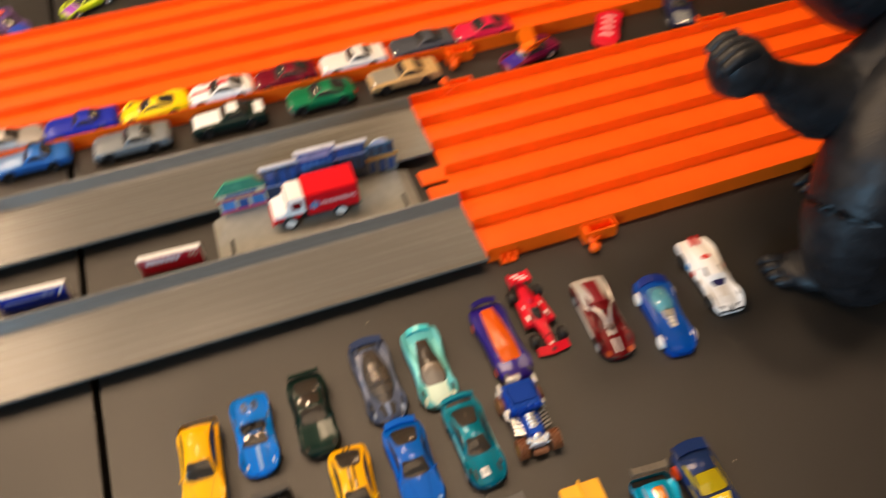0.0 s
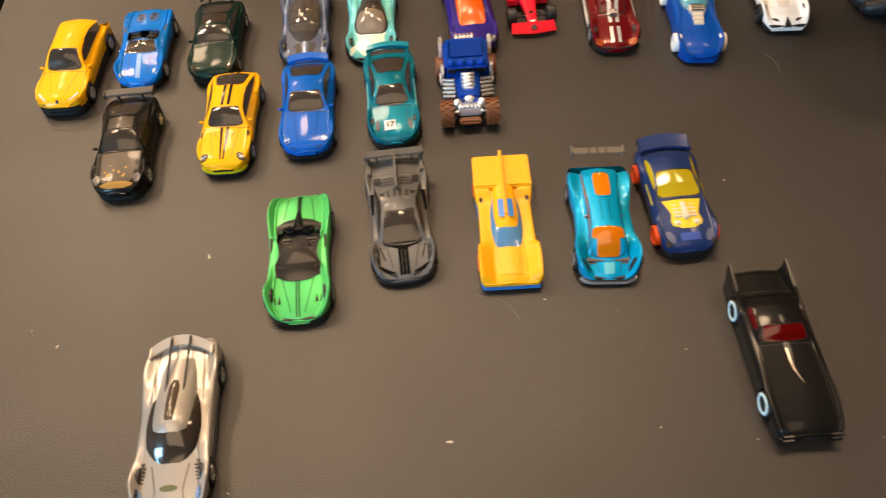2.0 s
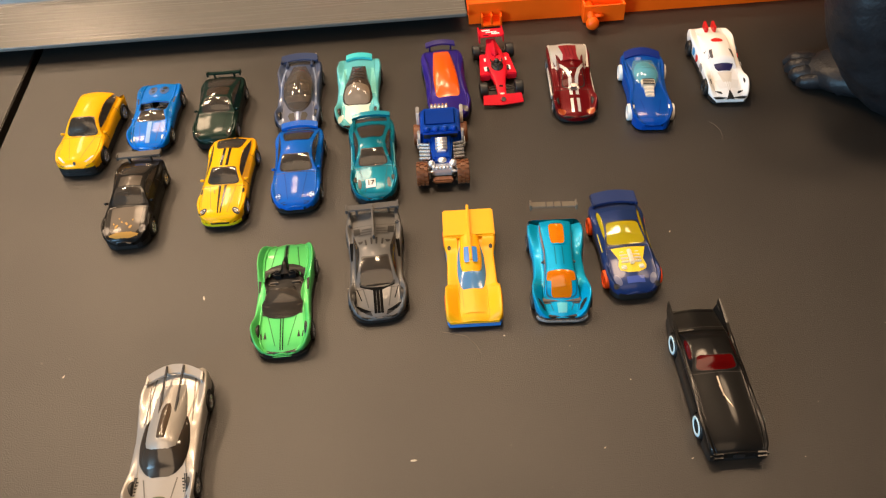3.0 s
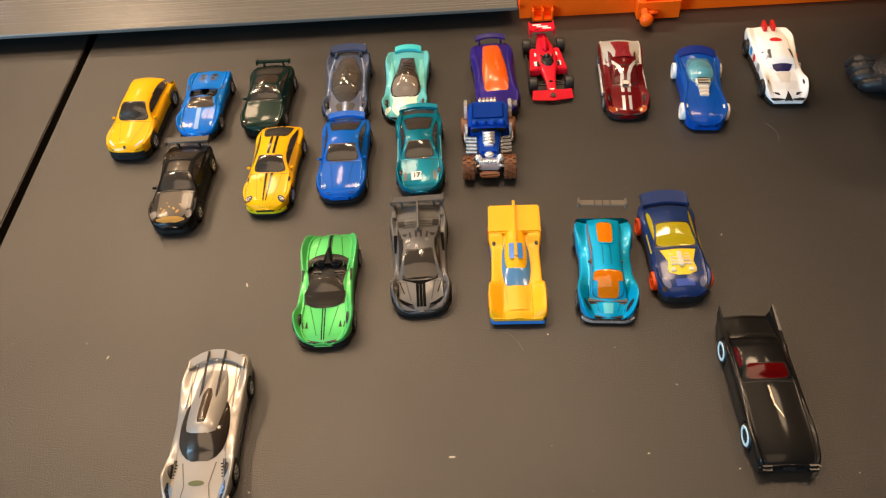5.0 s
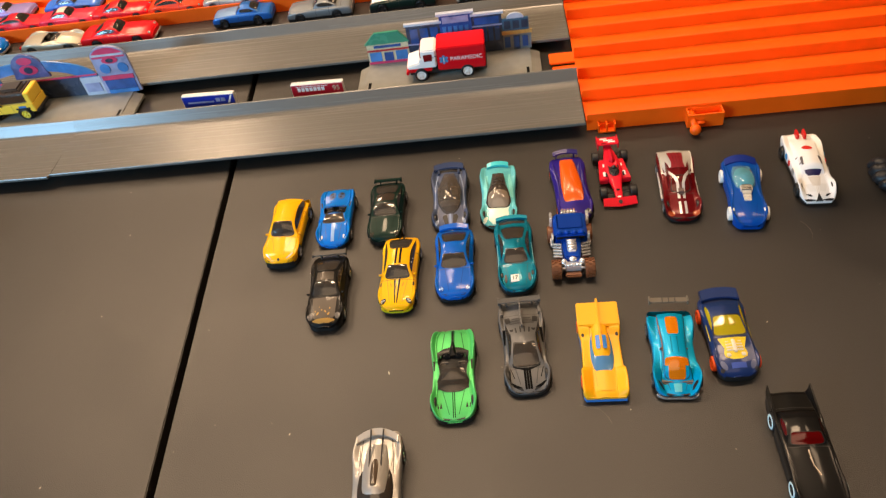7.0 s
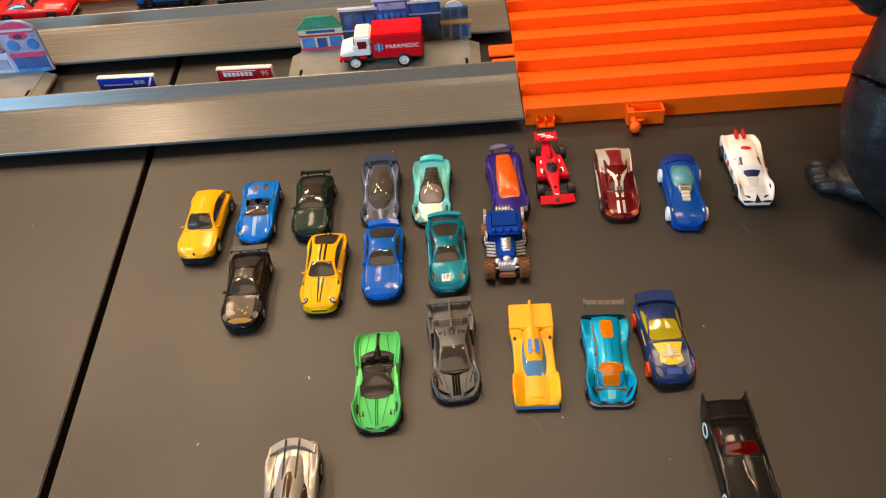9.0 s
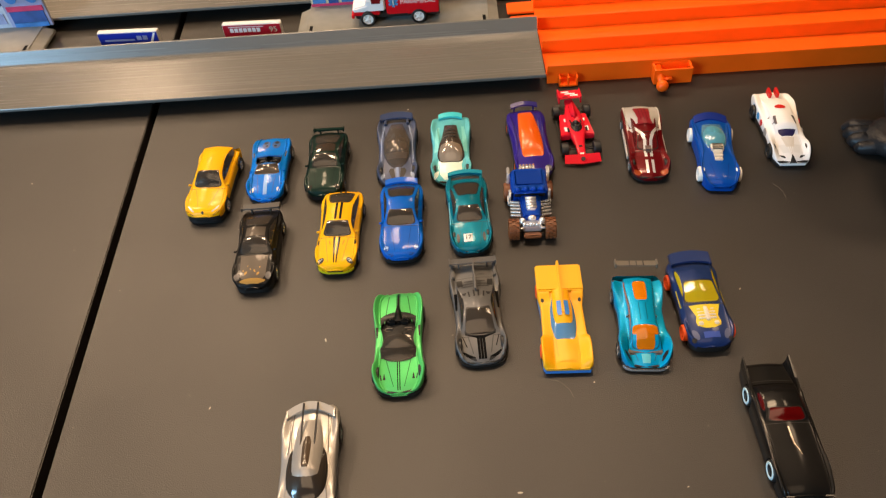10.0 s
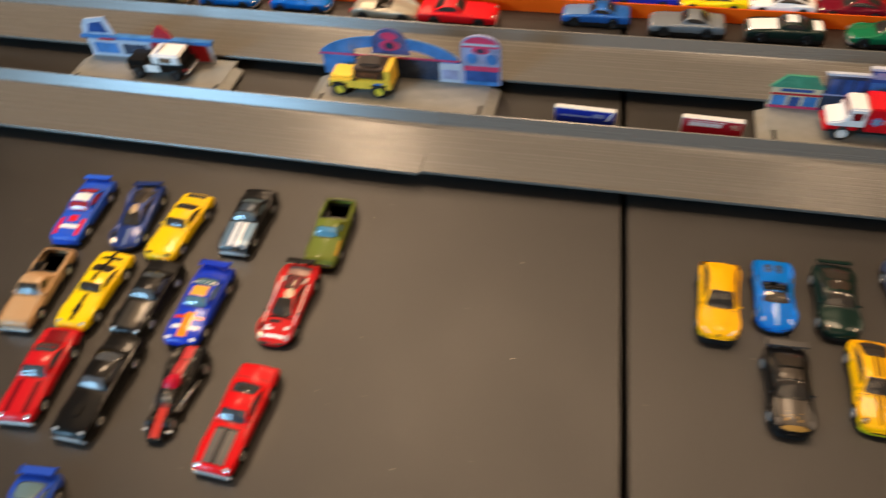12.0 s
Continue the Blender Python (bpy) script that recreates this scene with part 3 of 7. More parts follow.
                w = wheel(self.root, r, p.get("WW", 4.4), rim, tyre)
                i = int(np.argmin(np.abs(self.ss - a)))
                half = float(np.max(np.abs(self.X[i])))
                w.location = (sx * (half - p.get("WW", 4.4) / 2 + p.get("out", 0.35)), (a - .5) * self.L, r)
                w.rotation_euler = (0, 0, 0 if sx > 0 else math.pi)

    def top(self, x, y):
        """Height of the shell above (x, y)."""
        i = int(np.clip(np.searchsorted(self.Y, y) - 1, 0, len(self.Y) - 2))
        t = (y - self.Y[i]) / (self.Y[i + 1] - self.Y[i])
        lo = SUB[0] + SUB[1] + 1
        z = []
        for k in (i, i + 1):
            xs, zs = self.X[k, lo:-lo], self.Z[k, lo:-lo]
            z.append(np.interp(x, xs, zs))
        return z[0] * (1 - t) + z[1] * t

    def patch(self, name, rows, material, lift=0.12, nx=5, label=""):
        """A thin piece that lies on the shell: rows of (y, x0, x1)."""
        fine = []
        for a, b in zip(rows, rows[1:]):
            n = max(1, int(abs(b[0] - a[0]) / 1.2))
            fine += [tuple(u + (v - u) * k / n for u, v in zip(a, b)) for k in range(n)]
        fine.append(rows[-1])
        vs, fs = [], []
        for y, x0, x1 in fine:
            for k in range(nx + 1):
                x = x0 + (x1 - x0) * k / nx
                vs.append((x, y, self.top(x, y) + lift))
        n = nx + 1
        for i in range(len(fine) - 1):
            for k in range(nx):
                f = (i * n + k, i * n + k + 1, (i + 1) * n + k + 1, (i + 1) * n + k)
                fs.append(f)
        return link(name, vs, fs, material, self.root, label=label)

    def y(self, s):
        return (s - .5) * self.L

    def stripe(self, s0, s1, xa, xb, material, name="stripe", xa1=None, xb1=None, lift=0.12):
        return self.patch(name, [(self.y(s0), xa, xb), (self.y(s1), xa if xa1 is None else xa1, xb if xb1 is None else xb1)], material, lift)

    def oval(self, name, s, x, rx, ry, material, lift=0.2, n=10, slant=0.0, label=""):
        rows = []
        for k in range(n + 1):
            a = -math.pi / 2 + math.pi * k / n
            c = math.cos(a) * rx
            dy = math.sin(a) * ry
            rows.append((self.y(s) + dy, x - c + slant * dy, x + c + slant * dy))
        return self.patch(name, rows, material, lift, 4, label)

    def lights(self, s, x, rx, ry, material=None, slant=0.0):
        for sx in (-1, 1):
            self.oval("headlight", s, sx * x, rx, ry, material or M_CHROME, slant=sx * slant)

    def wing(self, s, z, half, depth, material, strut=0.6, plates=True, thick=0.9, tilt=8, foot=None, up=0.0):
        ob = bmesh.new()
        y = self.y(s)
        m = Matrix.Translation((0, y, z)) @ Matrix.Rotation(radians(-tilt), 4, "X")
        box(ob, -half, half, -depth / 2, depth / 2, -thick / 2, thick / 2, 0.25, m)
        if plates:
            for sx in (-1, 1):
                box(ob, sx * half - 0.5, sx * half + 0.5, -depth / 2 - 0.4, depth / 2 + 0.4, -1.4 - up, 1.0 + up, 0.2, m)
        part("spoiler", ob, material, self.root)
        for sx in (-1, 1):
            b2 = bmesh.new()
            zt = self.top(sx * half * strut, min(y, self.L / 2 - 2))
            box(b2, sx * half * strut - 0.5, sx * half * strut + 0.5, y - depth * .3 - (foot or 0), y + depth * .25, zt - 1.0, z, 0.15)
            part("spoiler_strut", b2, material, self.root)

    def arc_wing(self, s, z, half, depth, sweep, drop, material, strut=0.6, thick=1.0, rise=1.0, plates=0.0, name="spoiler"):
        """A bowed wing: its ends reach forward by sweep and lie lower by drop; the back edge is higher by rise."""
        n, y0, vs, fs = 16, self.y(s), [], []
        for k in range(n + 1):
            u = 2 * k / n - 1
            x, y, zz = half * u, y0 - sweep * u * u, z - drop * u * u
            vs += [(x, y - depth / 2, zz - rise / 2), (x, y - depth / 2 + .3, zz - rise / 2 + thick), (x, y + depth / 2, zz + rise / 2 + thick), (x, y + depth / 2, zz + rise / 2)]
        for k in range(n):
            for j in range(4):
                fs.append((4 * k + j, 4 * k + (j + 1) % 4, 4 * k + 4 + (j + 1) % 4, 4 * k + 4 + j))
        fs += [(3, 2, 1, 0), tuple(4 * n + j for j in range(4))]
        link(name, vs, fs, material, self.root, smooth=False)
        for sx in (-1, 1):
            u = strut
            x, y, zz = sx * half * u, y0 - sweep * u * u, z - drop * u * u
            b = bmesh.new(); box(b, x - .5, x + .5, y - depth * .3, y + depth * .25, self.top(x, min(y, self.L / 2 - 2)) - 1.0, zz + .2, .15)
            part("spoiler_strut", b, material, self.root)
            if plates:
                b = bmesh.new(); box(b, sx * half - .5, sx * half + .5, y0 - sweep - depth * .6, y0 - sweep + depth * .6, z - drop - plates, z - drop + plates, .25)
                part("end_plate", b, material, self.root)

    def mirrors(self, s, material):
        for sx in (-1, 1):
            b = bmesh.new()
            i = int(np.argmin(np.abs(self.ss - s)))
            xw = float(np.max(np.abs(self.X[i]))) * .95
            zt = self.top(sx * xw * .9, self.y(s))
            box(b, sx * (xw + .2) - 1.2, sx * (xw + .2) + 1.2, self.y(s) - .7, self.y(s) + .7, zt - .2, zt + 1.3, 0.35)
            part("mirror", b, material, self.root, smooth=True)

    def lip(self, z0, z1, half, material, name="bumper", out=0.3):
        """A band that follows the nose in plan, out to that half width."""
        s = np.linspace(0, .3, 121)
        w = curve(self.p["plan"])(s) * self.W / 2
        s, w = s[w <= half + .01], w[w <= half + .01]
        if len(s) < 2:
            s, w = np.array([0, .01]), np.array([min(half, w[0] if len(w) else half)] * 2)
        pick = np.unique(np.linspace(0, len(s) - 1, 9).astype(int))
        ys, ws = self.y(s[pick]), w[pick]
        ring = [(-x - out * .6, y - out) for x, y in zip(ws[::-1], ys[::-1])] + [(x + out * .6, y - out) for x, y in zip(ws, ys)]
        inner = [(x * .9, y + 1.6) for x, y in ring]
        n = len(ring)
        vs = [(x, y, z) for pts, z in ((ring, z0), (ring, z1), (inner, z1), (inner, z0)) for x, y in pts]
        fs = [(k * n + i, k * n + i + 1, ((k + 1) % 4) * n + i + 1, ((k + 1) % 4) * n + i) for k in range(4) for i in range(n - 1)]
        fs += [tuple(k * n for k in range(4)), tuple(k * n + n - 1 for k in range(3, -1, -1))]
        return link(name, vs, fs, material, self.root, smooth=False)

    def grille(self, s0, s1, half, material=None, z0=2.6, z1=5.2, name="grille"):
        return self.lip(z0, z1, half, material or M_DARKBASE, name, .12)

    def dome(self, name, s0, s1, widths, h, material, power=.5, lift=.05, peak=.45, label=""):
        """A teardrop bubble on the shell: half widths along t from s0 to s1, h high."""
        wf = curve(widths)
        pf = curve([(0, 0), (peak * .5, .72), (peak, 1), (.5 + peak * .5, .68), (1, 0)])
        vs, fs, nt, nx = [], [], 26, 14
        for i in range(nt + 1):
            t = .5 - .5 * math.cos(math.pi * i / nt)
            y = self.y(s0 + (s1 - s0) * t)
            w = float(wf(t))
            for k in range(nx + 1):
                u = -math.cos(math.pi * k / nx)
                x = u * w
                vs.append((x, y, self.top(x, y) + lift + h * float(pf(t)) * max(1 - u * u, 0) ** power))
        n = nx + 1
        for i in range(nt):
            for k in range(nx):
                fs.append((i * n + k, i * n + k + 1, (i + 1) * n + k + 1, (i + 1) * n + k))
        return link(name, vs, fs, material, self.root, label=label)

    def lump(self, name, s, x, z, sx, sy, sz, material, bevel=0.4, label=""):
        b = bmesh.new()
        box(b, x - sx / 2, x + sx / 2, self.y(s) - sy / 2, self.y(s) + sy / 2, z, z + sz, bevel)
        return part(name, b, material, self.root, label)


wheel_meshes = {}


def lathe(prof, seg, axis="X"):
    """A closed (radius, along) outline turned about the x axis."""
    vs, fs = [], []
    n = len(prof)
    for k in range(seg):
        a = 2 * math.pi * k / seg
        for r, h in prof:
            vs.append((h, r * math.cos(a), r * math.sin(a)))
    for k in range(seg):
        for i in range(n - 1):
            a, b = k * n, ((k + 1) % seg) * n
            fs.append((a + i, a + i + 1, b + i + 1, b + i))
    return vs, fs


def wheel(root, r, w, rim, tyre):
    """A tyre with a spoked rim; the outer face looks to +x."""
    key = (round(r, 2), round(w, 2), tyre.name, rim.name)
    if key not in wheel_meshes:
        h = w / 2
        ob = link("wheel", *lathe([(r * .70, h - .5), (r * .72, h), (r * .9, h), (r * .98, h - .35), (r, h - .9), (r, -h + .9), (r * .98, -h + .3), (r * .8, -h), (0.01, -h)], 26), tyre, root)
        vs, fs = lathe([(r * .70, h - .45), (r * .66, h - .2), (r * .60, h - .35), (r * .58, h - 1.2), (0.01, h - 1.3)], 26)
        for k in range(5):
            a0 = 2 * math.pi * k / 5
            b0 = len(vs)
            for (rad, hw, x) in ((r * .08, .55, h - .25), (r * .62, .42, h - .3)):
                for sgn in (-1, 1):
                    y, z = rad, sgn * hw * r / 5
                    vs.append((x, y * math.cos(a0) - z * math.sin(a0), y * math.sin(a0) + z * math.cos(a0)))
                    vs.append((x - .6, y * math.cos(a0) - z * 1.3 * math.sin(a0), y * math.sin(a0) + z * 1.3 * math.cos(a0)))
            a, b = b0, b0 + 4
            fs += [(a, b, b + 2, a + 2), (a, a + 1, b + 1, b), (a + 2, b + 2, b + 3, a + 3)]
        b0 = len(vs)
        n = 10
        vs.append((h - .05, 0, 0))
        vs += [(h - .2, r * .16 * math.cos(2 * math.pi * k / n), r * .16 * math.sin(2 * math.pi * k / n)) for k in range(n)]
        fs += [(b0, b0 + 1 + k, b0 + 1 + (k + 1) % n) for k in range(n)]
        rm = link("rim", vs, fs, rim, ob)
        wheel_meshes[key] = (ob.data, rm.data)
        return ob
    a, b = wheel_meshes[key]
    ob = new("wheel", a); ob.parent = root
    rm = new("rim", b); rm.parent = ob
    return ob

# ---- the cars by the front track, back row ----
CHROMEB = mat('bright_chrome', (0.90, 0.90, 0.90), 0.18, 0.72, vary=0.04)
BLK = paint(18, 17, 16, 0.0, 0.22)
GOLD = mat("gold_trim", lin(150, 118, 56), 0.5, 0.4)
GREYRIM = mat("dark_rim", lin(70, 70, 72), 0.35, 0.8)
ORIM = mat("orange_rim_plastic", lin(238, 84, 20), 0.4)
BRIM = mat("brown_tyre_plastic", lin(112, 66, 36), 0.5)
WRIM = mat("white_rim_plastic", lin(232, 228, 222), 0.35)
LAMP = mat("pale_lamp_print", lin(205, 205, 200), 0.3)

YEL = paint(242, 176, 4)
# Darker yellow that paints the shade of creases and slits on smooth shells.
YEL_SHADE = mat("yellow_shade_line", lin(196, 128, 6), .45, vary=0)
c = Car(0.149, -0.0885, -2.0, "yellow toy sport utility car with smoked windows", "suv", YEL, L=75, rear=False, rw=.56, bow=.022,
        deck=[(0, 7.6), (.012, 9.6), (.04, 11), (.1, 12), (.2, 12.8), (.33, 13.8), (.6, 14.6), (.9, 14.8), (.97, 13), (1, 8)], r1=.72, end=1.0, roof=21.6)
c.mirrors(.36, YEL)
for sx in (-1, 1):
    c.patch("headlight", [(c.y(.030), sx * 6.0, sx * 7.4), (c.y(.055), sx * 8.0, sx * 9.6), (c.y(.095), sx * 10.6, sx * 11.8)], paint(190, 186, 178, .3), .2)
    c.patch("nose_vent", [(c.y(.006), sx * 6.6, sx * 8.2), (c.y(.03), sx * 10.0, sx * 11.6), (c.y(.05), sx * 11.6, sx * 12.6)], M_DARKBASE, .15)
    c.patch("hood_crease_shade", [(c.y(.06), sx * 3.4, sx * 3.7), (c.y(.30), sx * 8.2, sx * 8.6)], YEL_SHADE, .08)
    c.lip(3.4, 4.4, 6.0 + 2.5 * (sx > 0), GREYRIM, "grille_bar", .3)
c.grille(0, 0, 11.8, None, 2.6, 7.4)
c.oval("nose_badge", .018, 0, .9, .8, M_DARKBASE, .2)
c.pane("tail_spoiler_gap", .925, .95, -1.15, 1.15, M_DARKBASE, 4, .2, bow=-.03)
c.pane("tail_spoiler", .952, .982, -1.2, 1.2, YEL, 4, .55, bow=-.03)
c.lip(1.8, 3.4, 12.5, M_DARKBASE)

BLU = paint(0, 108, 200)
c = Car(0.191, -0.075, 0.5, "bright blue open toy roadster with a pale hood stripe", "roadster", BLU, holes=((.455, .60, 4.9),), ws=True, rear=False, side=False, roof=13.8, end=.70, r0=.450, r1=.455, cowl=.315, wv=1.15, bow=.03)
c.stripe(.04, .30, -1.4, 1.4, paint(126, 160, 206, .2)); c.lights(.10, 9.8, 1.3, 2.3, LAMP, -.2)
c.lump("windshield_frame", .458, 0, c.zc + 1.2, 15.0, .9, 1.2, M_DARKBASE, .3)
for sx in (-1, 1):
    c.lump("seat", .53, sx * 4.2, 7.0, 5.6, 3.0, 5.6, M_DARKBASE, .9)
    c.oval("rear_deck_panel", .80, sx * 3.9, 3.1, 4.6, mat("blue_grey_vent", lin(46, 86, 140), .4), .25)
    c.oval("engine_vent", .83, sx * 4.2, 1.5, 1.6, GREYRIM, .45); c.oval("engine_vent", .775, sx * 3.4, 1.1, 1.1, M_DARKBASE, .45)
    # Crease shade painted as a darker blue strip.
    c.patch("hood_crease_shade", [(c.y(.06), sx * 5.0, sx * 5.4), (c.y(.29), sx * 6.6, sx * 7.0)], mat("blue_crease_shade", lin(0, 70, 156), .45, vary=0), .08)
    c.patch("door_vent", [(c.y(.60), sx * 11.4, sx * 12.2), (c.y(.68), sx * 12.0, sx * 13.2)], M_DARKBASE, .12)
    c.lump("bonnet_mirror", .37, sx * 12.6, 10.6, 1.8, 1.3, 1.3, BLU, .4)
c.lip(1.8, 3.2, 12.0, M_DARKBASE)

DGR = paint(12, 37, 31, 0.2, 0.28)
c = Car(0.237, -0.0745, 0.0, "very dark green toy sports coupe with a rear wing", "coupe", DGR, L=68, roof=17.4, end=.93, rw=.62, wv=.88, rgap=.03)
c.pane('roof_glass', .525, .665, -.80, .80, mat('brown_roof_glass', lin(60, 51, 43), .10, coat=.4, vary=.1), 5, .12)
c.wing(.965, 15.2, 11.4, 3.6, DGR, plates=True, thick=1.1, up=.3); c.lights(.075, 10.2, 1.9, 2.2, M_SMOKE, -.3); c.mirrors(.38, DGR); c.grille(0, 0, 8)
for sx in (-1, 1):
    # Shade along the hood folds, put in as darker green paint.
    c.patch("hood_crease_shade", [(c.y(.08), sx * 5.4, sx * 5.9), (c.y(.32), sx * 7.4, sx * 7.9)], paint(8, 26, 22, .2), .1)

TRANS_SLATE = mat("translucent_slate", lin(68, 82, 112), .38, coat=.10, spec=.25, trans=.35, vary=.06, coat_rough=.2)
SMOKE_CANOPY = mat("smoke_canopy", lin(132, 122, 112), .08, trans=.72, coat=.2, vary=0)
PALE_INT = mat("pale_grey_interior", lin(150, 138, 124), .5)
c = Car(0.293, -0.064, 1.5, "translucent slate blue toy hypercar with bubble canopy", "proto", TRANS_SLATE, L=71, base=GREYRIM, roof=11.6, ws=False, rear=False, side=False)
c.oval("cockpit_floor", .52, 0, 9.6, 21, mat("dark_brown_interior", lin(58, 50, 43), .5), .1)
c.patch("dashboard", [(c.y(.31), -7.0, 7.0), (c.y(.36), -8.4, 8.4), (c.y(.385), -8.6, 8.6)], PALE_INT, .5)
for sx in (-1, 1):
    c.lump("seat", .49, sx * 3.9, 11, 6.0, 8, 2.0, PALE_INT, .9)
    c.lump("seat_back", .56, sx * 3.9, 11, 5.6, 3, 4.2, PALE_INT, .9)
c.lump("engine", .72, 0, 11, 3.4, 9, 2.6, GREYRIM, .8)
c.dome("canopy", .20, .86, [(0, 3.0), (.08, 6.4), (.3, 10.0), (.5, 10.4), (.72, 8.6), (.9, 6.0), (1, 4.2)], 5.0, SMOKE_CANOPY, peak=.45)
c.arc_wing(.975, 15.0, 12.6, 4.6, 2.2, .6, mat("slate_wing", lin(52, 62, 88), .45, spec=.15), .84, thick=1.1, rise=2.4, plates=1.2)
for sx in (-1, 1):
    c.lump('rear_pillar', .90, sx * 8.6, 11.5, 2.0, 7, 3.0, TRANS_SLATE, .8)
    c.patch('shoulder_line', [(c.y(.30), sx * 11.8, sx * 12.4), (c.y(.62), sx * 11.4, sx * 12.2), (c.y(.84), sx * 9.0, sx * 10.0)], mat('pale_slate_edge', lin(140, 154, 182), .25, coat=.4), .2)
c.pane('deck_opening', .89, .94, -1.3, 1.3, M_DARKBASE, 4, .15)
for sx in (-1, 1):
    c.patch("nose_duct", [(c.y(.06), sx * 1.6, sx * 4.2), (c.y(.16), sx * 2.4, sx * 6.6), (c.y(.19), sx * 2.6, sx * 5.4)], M_DARKBASE, .15)
    c.oval("headlight", .10, sx * 11, 1.2, 3.2, paint(150, 165, 190, .2), .2, slant=sx * -.3)
c.stripe(.06, .20, -.9, .9, paint(112, 128, 160, .2), "nose_ridge", lift=.3)

AQUA = paint(90, 174, 180, 0.1)
CREAM = paint(196, 214, 196, .1)
c = Car(0.336, -0.066, -1.0, "pale aqua toy hypercar with black teardrop canopy", "proto", AQUA, L=70, roof=11.4, ws=False, rear=False, side=False)
c.patch("hood_panel", [(c.y(.03), -5, 5), (c.y(.10), -8.5, 8.5), (c.y(.22), -7.8, 7.8), (c.y(.27), -9, 9)], CREAM, .1)
for sx in (-1, 1):
    c.patch("door_panel", [(c.y(.40), sx * 9.6, sx * 12.4), (c.y(.60), sx * 8.8, sx * 12.0), (c.y(.80), sx * 8.4, sx * 10.4)], paint(120, 200, 198, .1), .1)
    # Vent shade painted on as darker teal strips.
    c.patch("hood_vent", [(c.y(.10), sx * 8.8, sx * 9.5), (c.y(.22), sx * 10.4, sx * 11.2)], mat("teal_shadow_plastic", lin(24, 120, 128), .4), .14)
c.dome("canopy", .245, .82, [(0, 6.0), (.05, 8.6), (.18, 10.2), (.4, 9.0), (.7, 6.8), (1, 4.6)], 4.2, mat("black_canopy", lin(66, 58, 51), .10, coat=.5, vary=.05), peak=.45, power=.42)
# Windshield over the dark canopy; its beige reflection is put into the colour.
c.dome("windshield", .25, .50, [(0, 5.4), (.12, 8.0), (.45, 9.2), (1, 7.6)], 4.0, mat("beige_sheen_windshield", lin(128, 116, 102), .12, coat=.4, vary=.05), lift=.55, peak=.85, power=.42)
for k in range(3):
    c.stripe(.56 + .06 * k, .575 + .06 * k, -5.2 + .7 * k, 5.2 - .7 * k, M_DARKBASE, "engine_slat", lift=4.3 - .55 * k)
c.arc_wing(.968, 13.8, 9.2, 4.6, 1.4, 1.0, paint(60, 180, 186, .1), .8, thick=1.6, rise=.8); c.lights(.09, 11.0, 1.4, 3.6, paint(210, 220, 206), -.3)

PUR = paint(40, 26, 118, 0.1)
c = Car(0.399, -0.0645, 2.5, "purple toy sports car with orange tinted glass and wing", "coupe", PUR, L=75, W=29.5, roof=13.6, cowl=.24, r0=.44, r1=.70, end=.90, rim=ORIM, ws=False, rear=False, side=False)
c.dome("canopy", .22, .90, [(0, 6.4), (.05, 8.0), (.3, 8.4), (.8, 6.6), (.96, 5.6), (1, 5.0)], 3.2, mat("orange_tinted_plastic", lin(240, 100, 10), .26, trans=.25, coat=.15, vary=.12, scale=250, coat_rough=.15), power=.22)
for sx in (-1, 1):
    # Darker purple strips stand in for shade along the hips.
    c.patch("hip_crease_shade", [(c.y(.30), sx * 10.2, sx * 10.7), (c.y(.60), sx * 10.0, sx * 10.5), (c.y(.86), sx * 11.4, sx * 11.9)], mat("purple_crease_shade", lin(26, 20, 96), .45, vary=0), .08)
c.arc_wing(.985, 16.8, 10.4, 3.8, 1.6, 1.0, paint(30, 20, 92, 0.0, .4), .72, thick=1.0, rise=1.2); c.lights(.07, 10.0, 1.8, 2.6, GREYRIM, -.3)

MRED = paint(92, 8, 14, 0.15, 0.26)
SILV = paint(196, 194, 190, 0.4)
DARKRED = mat("dark_red_interior", lin(126, 22, 34), .35, vary=.2, scale=900)
c = Car(0.489, -0.071, -3.5, "dark red toy car with silver canopy frame and stripes", "proto", MRED, L=77, W=29.5, cowl=.32, r0=.50, r1=.66, end=.95, roof=16.6, g=.70, rw=.52, glass=tint(120, 30, 28, .5))
c.patch("rear_canopy", [(c.y(.62), -10.0, 10.0), (c.y(.76), -12.4, 12.4), (c.y(.93), -13.2, 13.2), (c.y(.985), -12.8, 12.8)], tint(224, 220, 212, .45), .5)
c.patch("engine_deck", [(c.y(.60), -5.6, 5.6), (c.y(.70), -4.6, 4.6), (c.y(.92), -6.2, 6.2)], DARKRED, .75)
for k in range(3):
    c.stripe(.66, .92, -2.6 + 2.4 * k, -2.2 + 2.4 * k, mat("deep_red_line", lin(84, 12, 20), .4), "deck_rib", lift=.85)
for sx in (-1, 1):
    c.patch("silver_stripe", [(c.y(.05), sx * 2.1 - .9, sx * 2.1 + .9), (c.y(.20), sx * 2.1 - 1.0, sx * 2.1 + 1.0)], SILV, .16)
    c.patch("silver_stripe", [(c.y(.24), sx * 2.0 - 1.0, sx * 2.0 + 1.0), (c.y(.40), sx * 2.2 - 1.1, sx * 2.2 + 1.1), (c.y(.48), sx * 4.2 - 1.2, sx * 4.2 + 1.2), (c.y(.56), sx * 8.0 - 1.2, sx * 8.0 + 1.2), (c.y(.62), sx * 10.4 - 1.0, sx * 10.4 + .8)], SILV, .2)
    c.patch("canopy_frame", [(c.y(.60), sx * 11.0, sx * 12.6), (c.y(.98), sx * 12.2, sx * 13.8)], SILV, .55)
    c.oval("headlight", .06, sx * 9.4, 2.8, 2.2, tint(196, 90, 50, .4), .2)
    c.lump("side_sill", .52, sx * 14.2, 3.0, 1.2, 34, 3.0, SILV, .4)
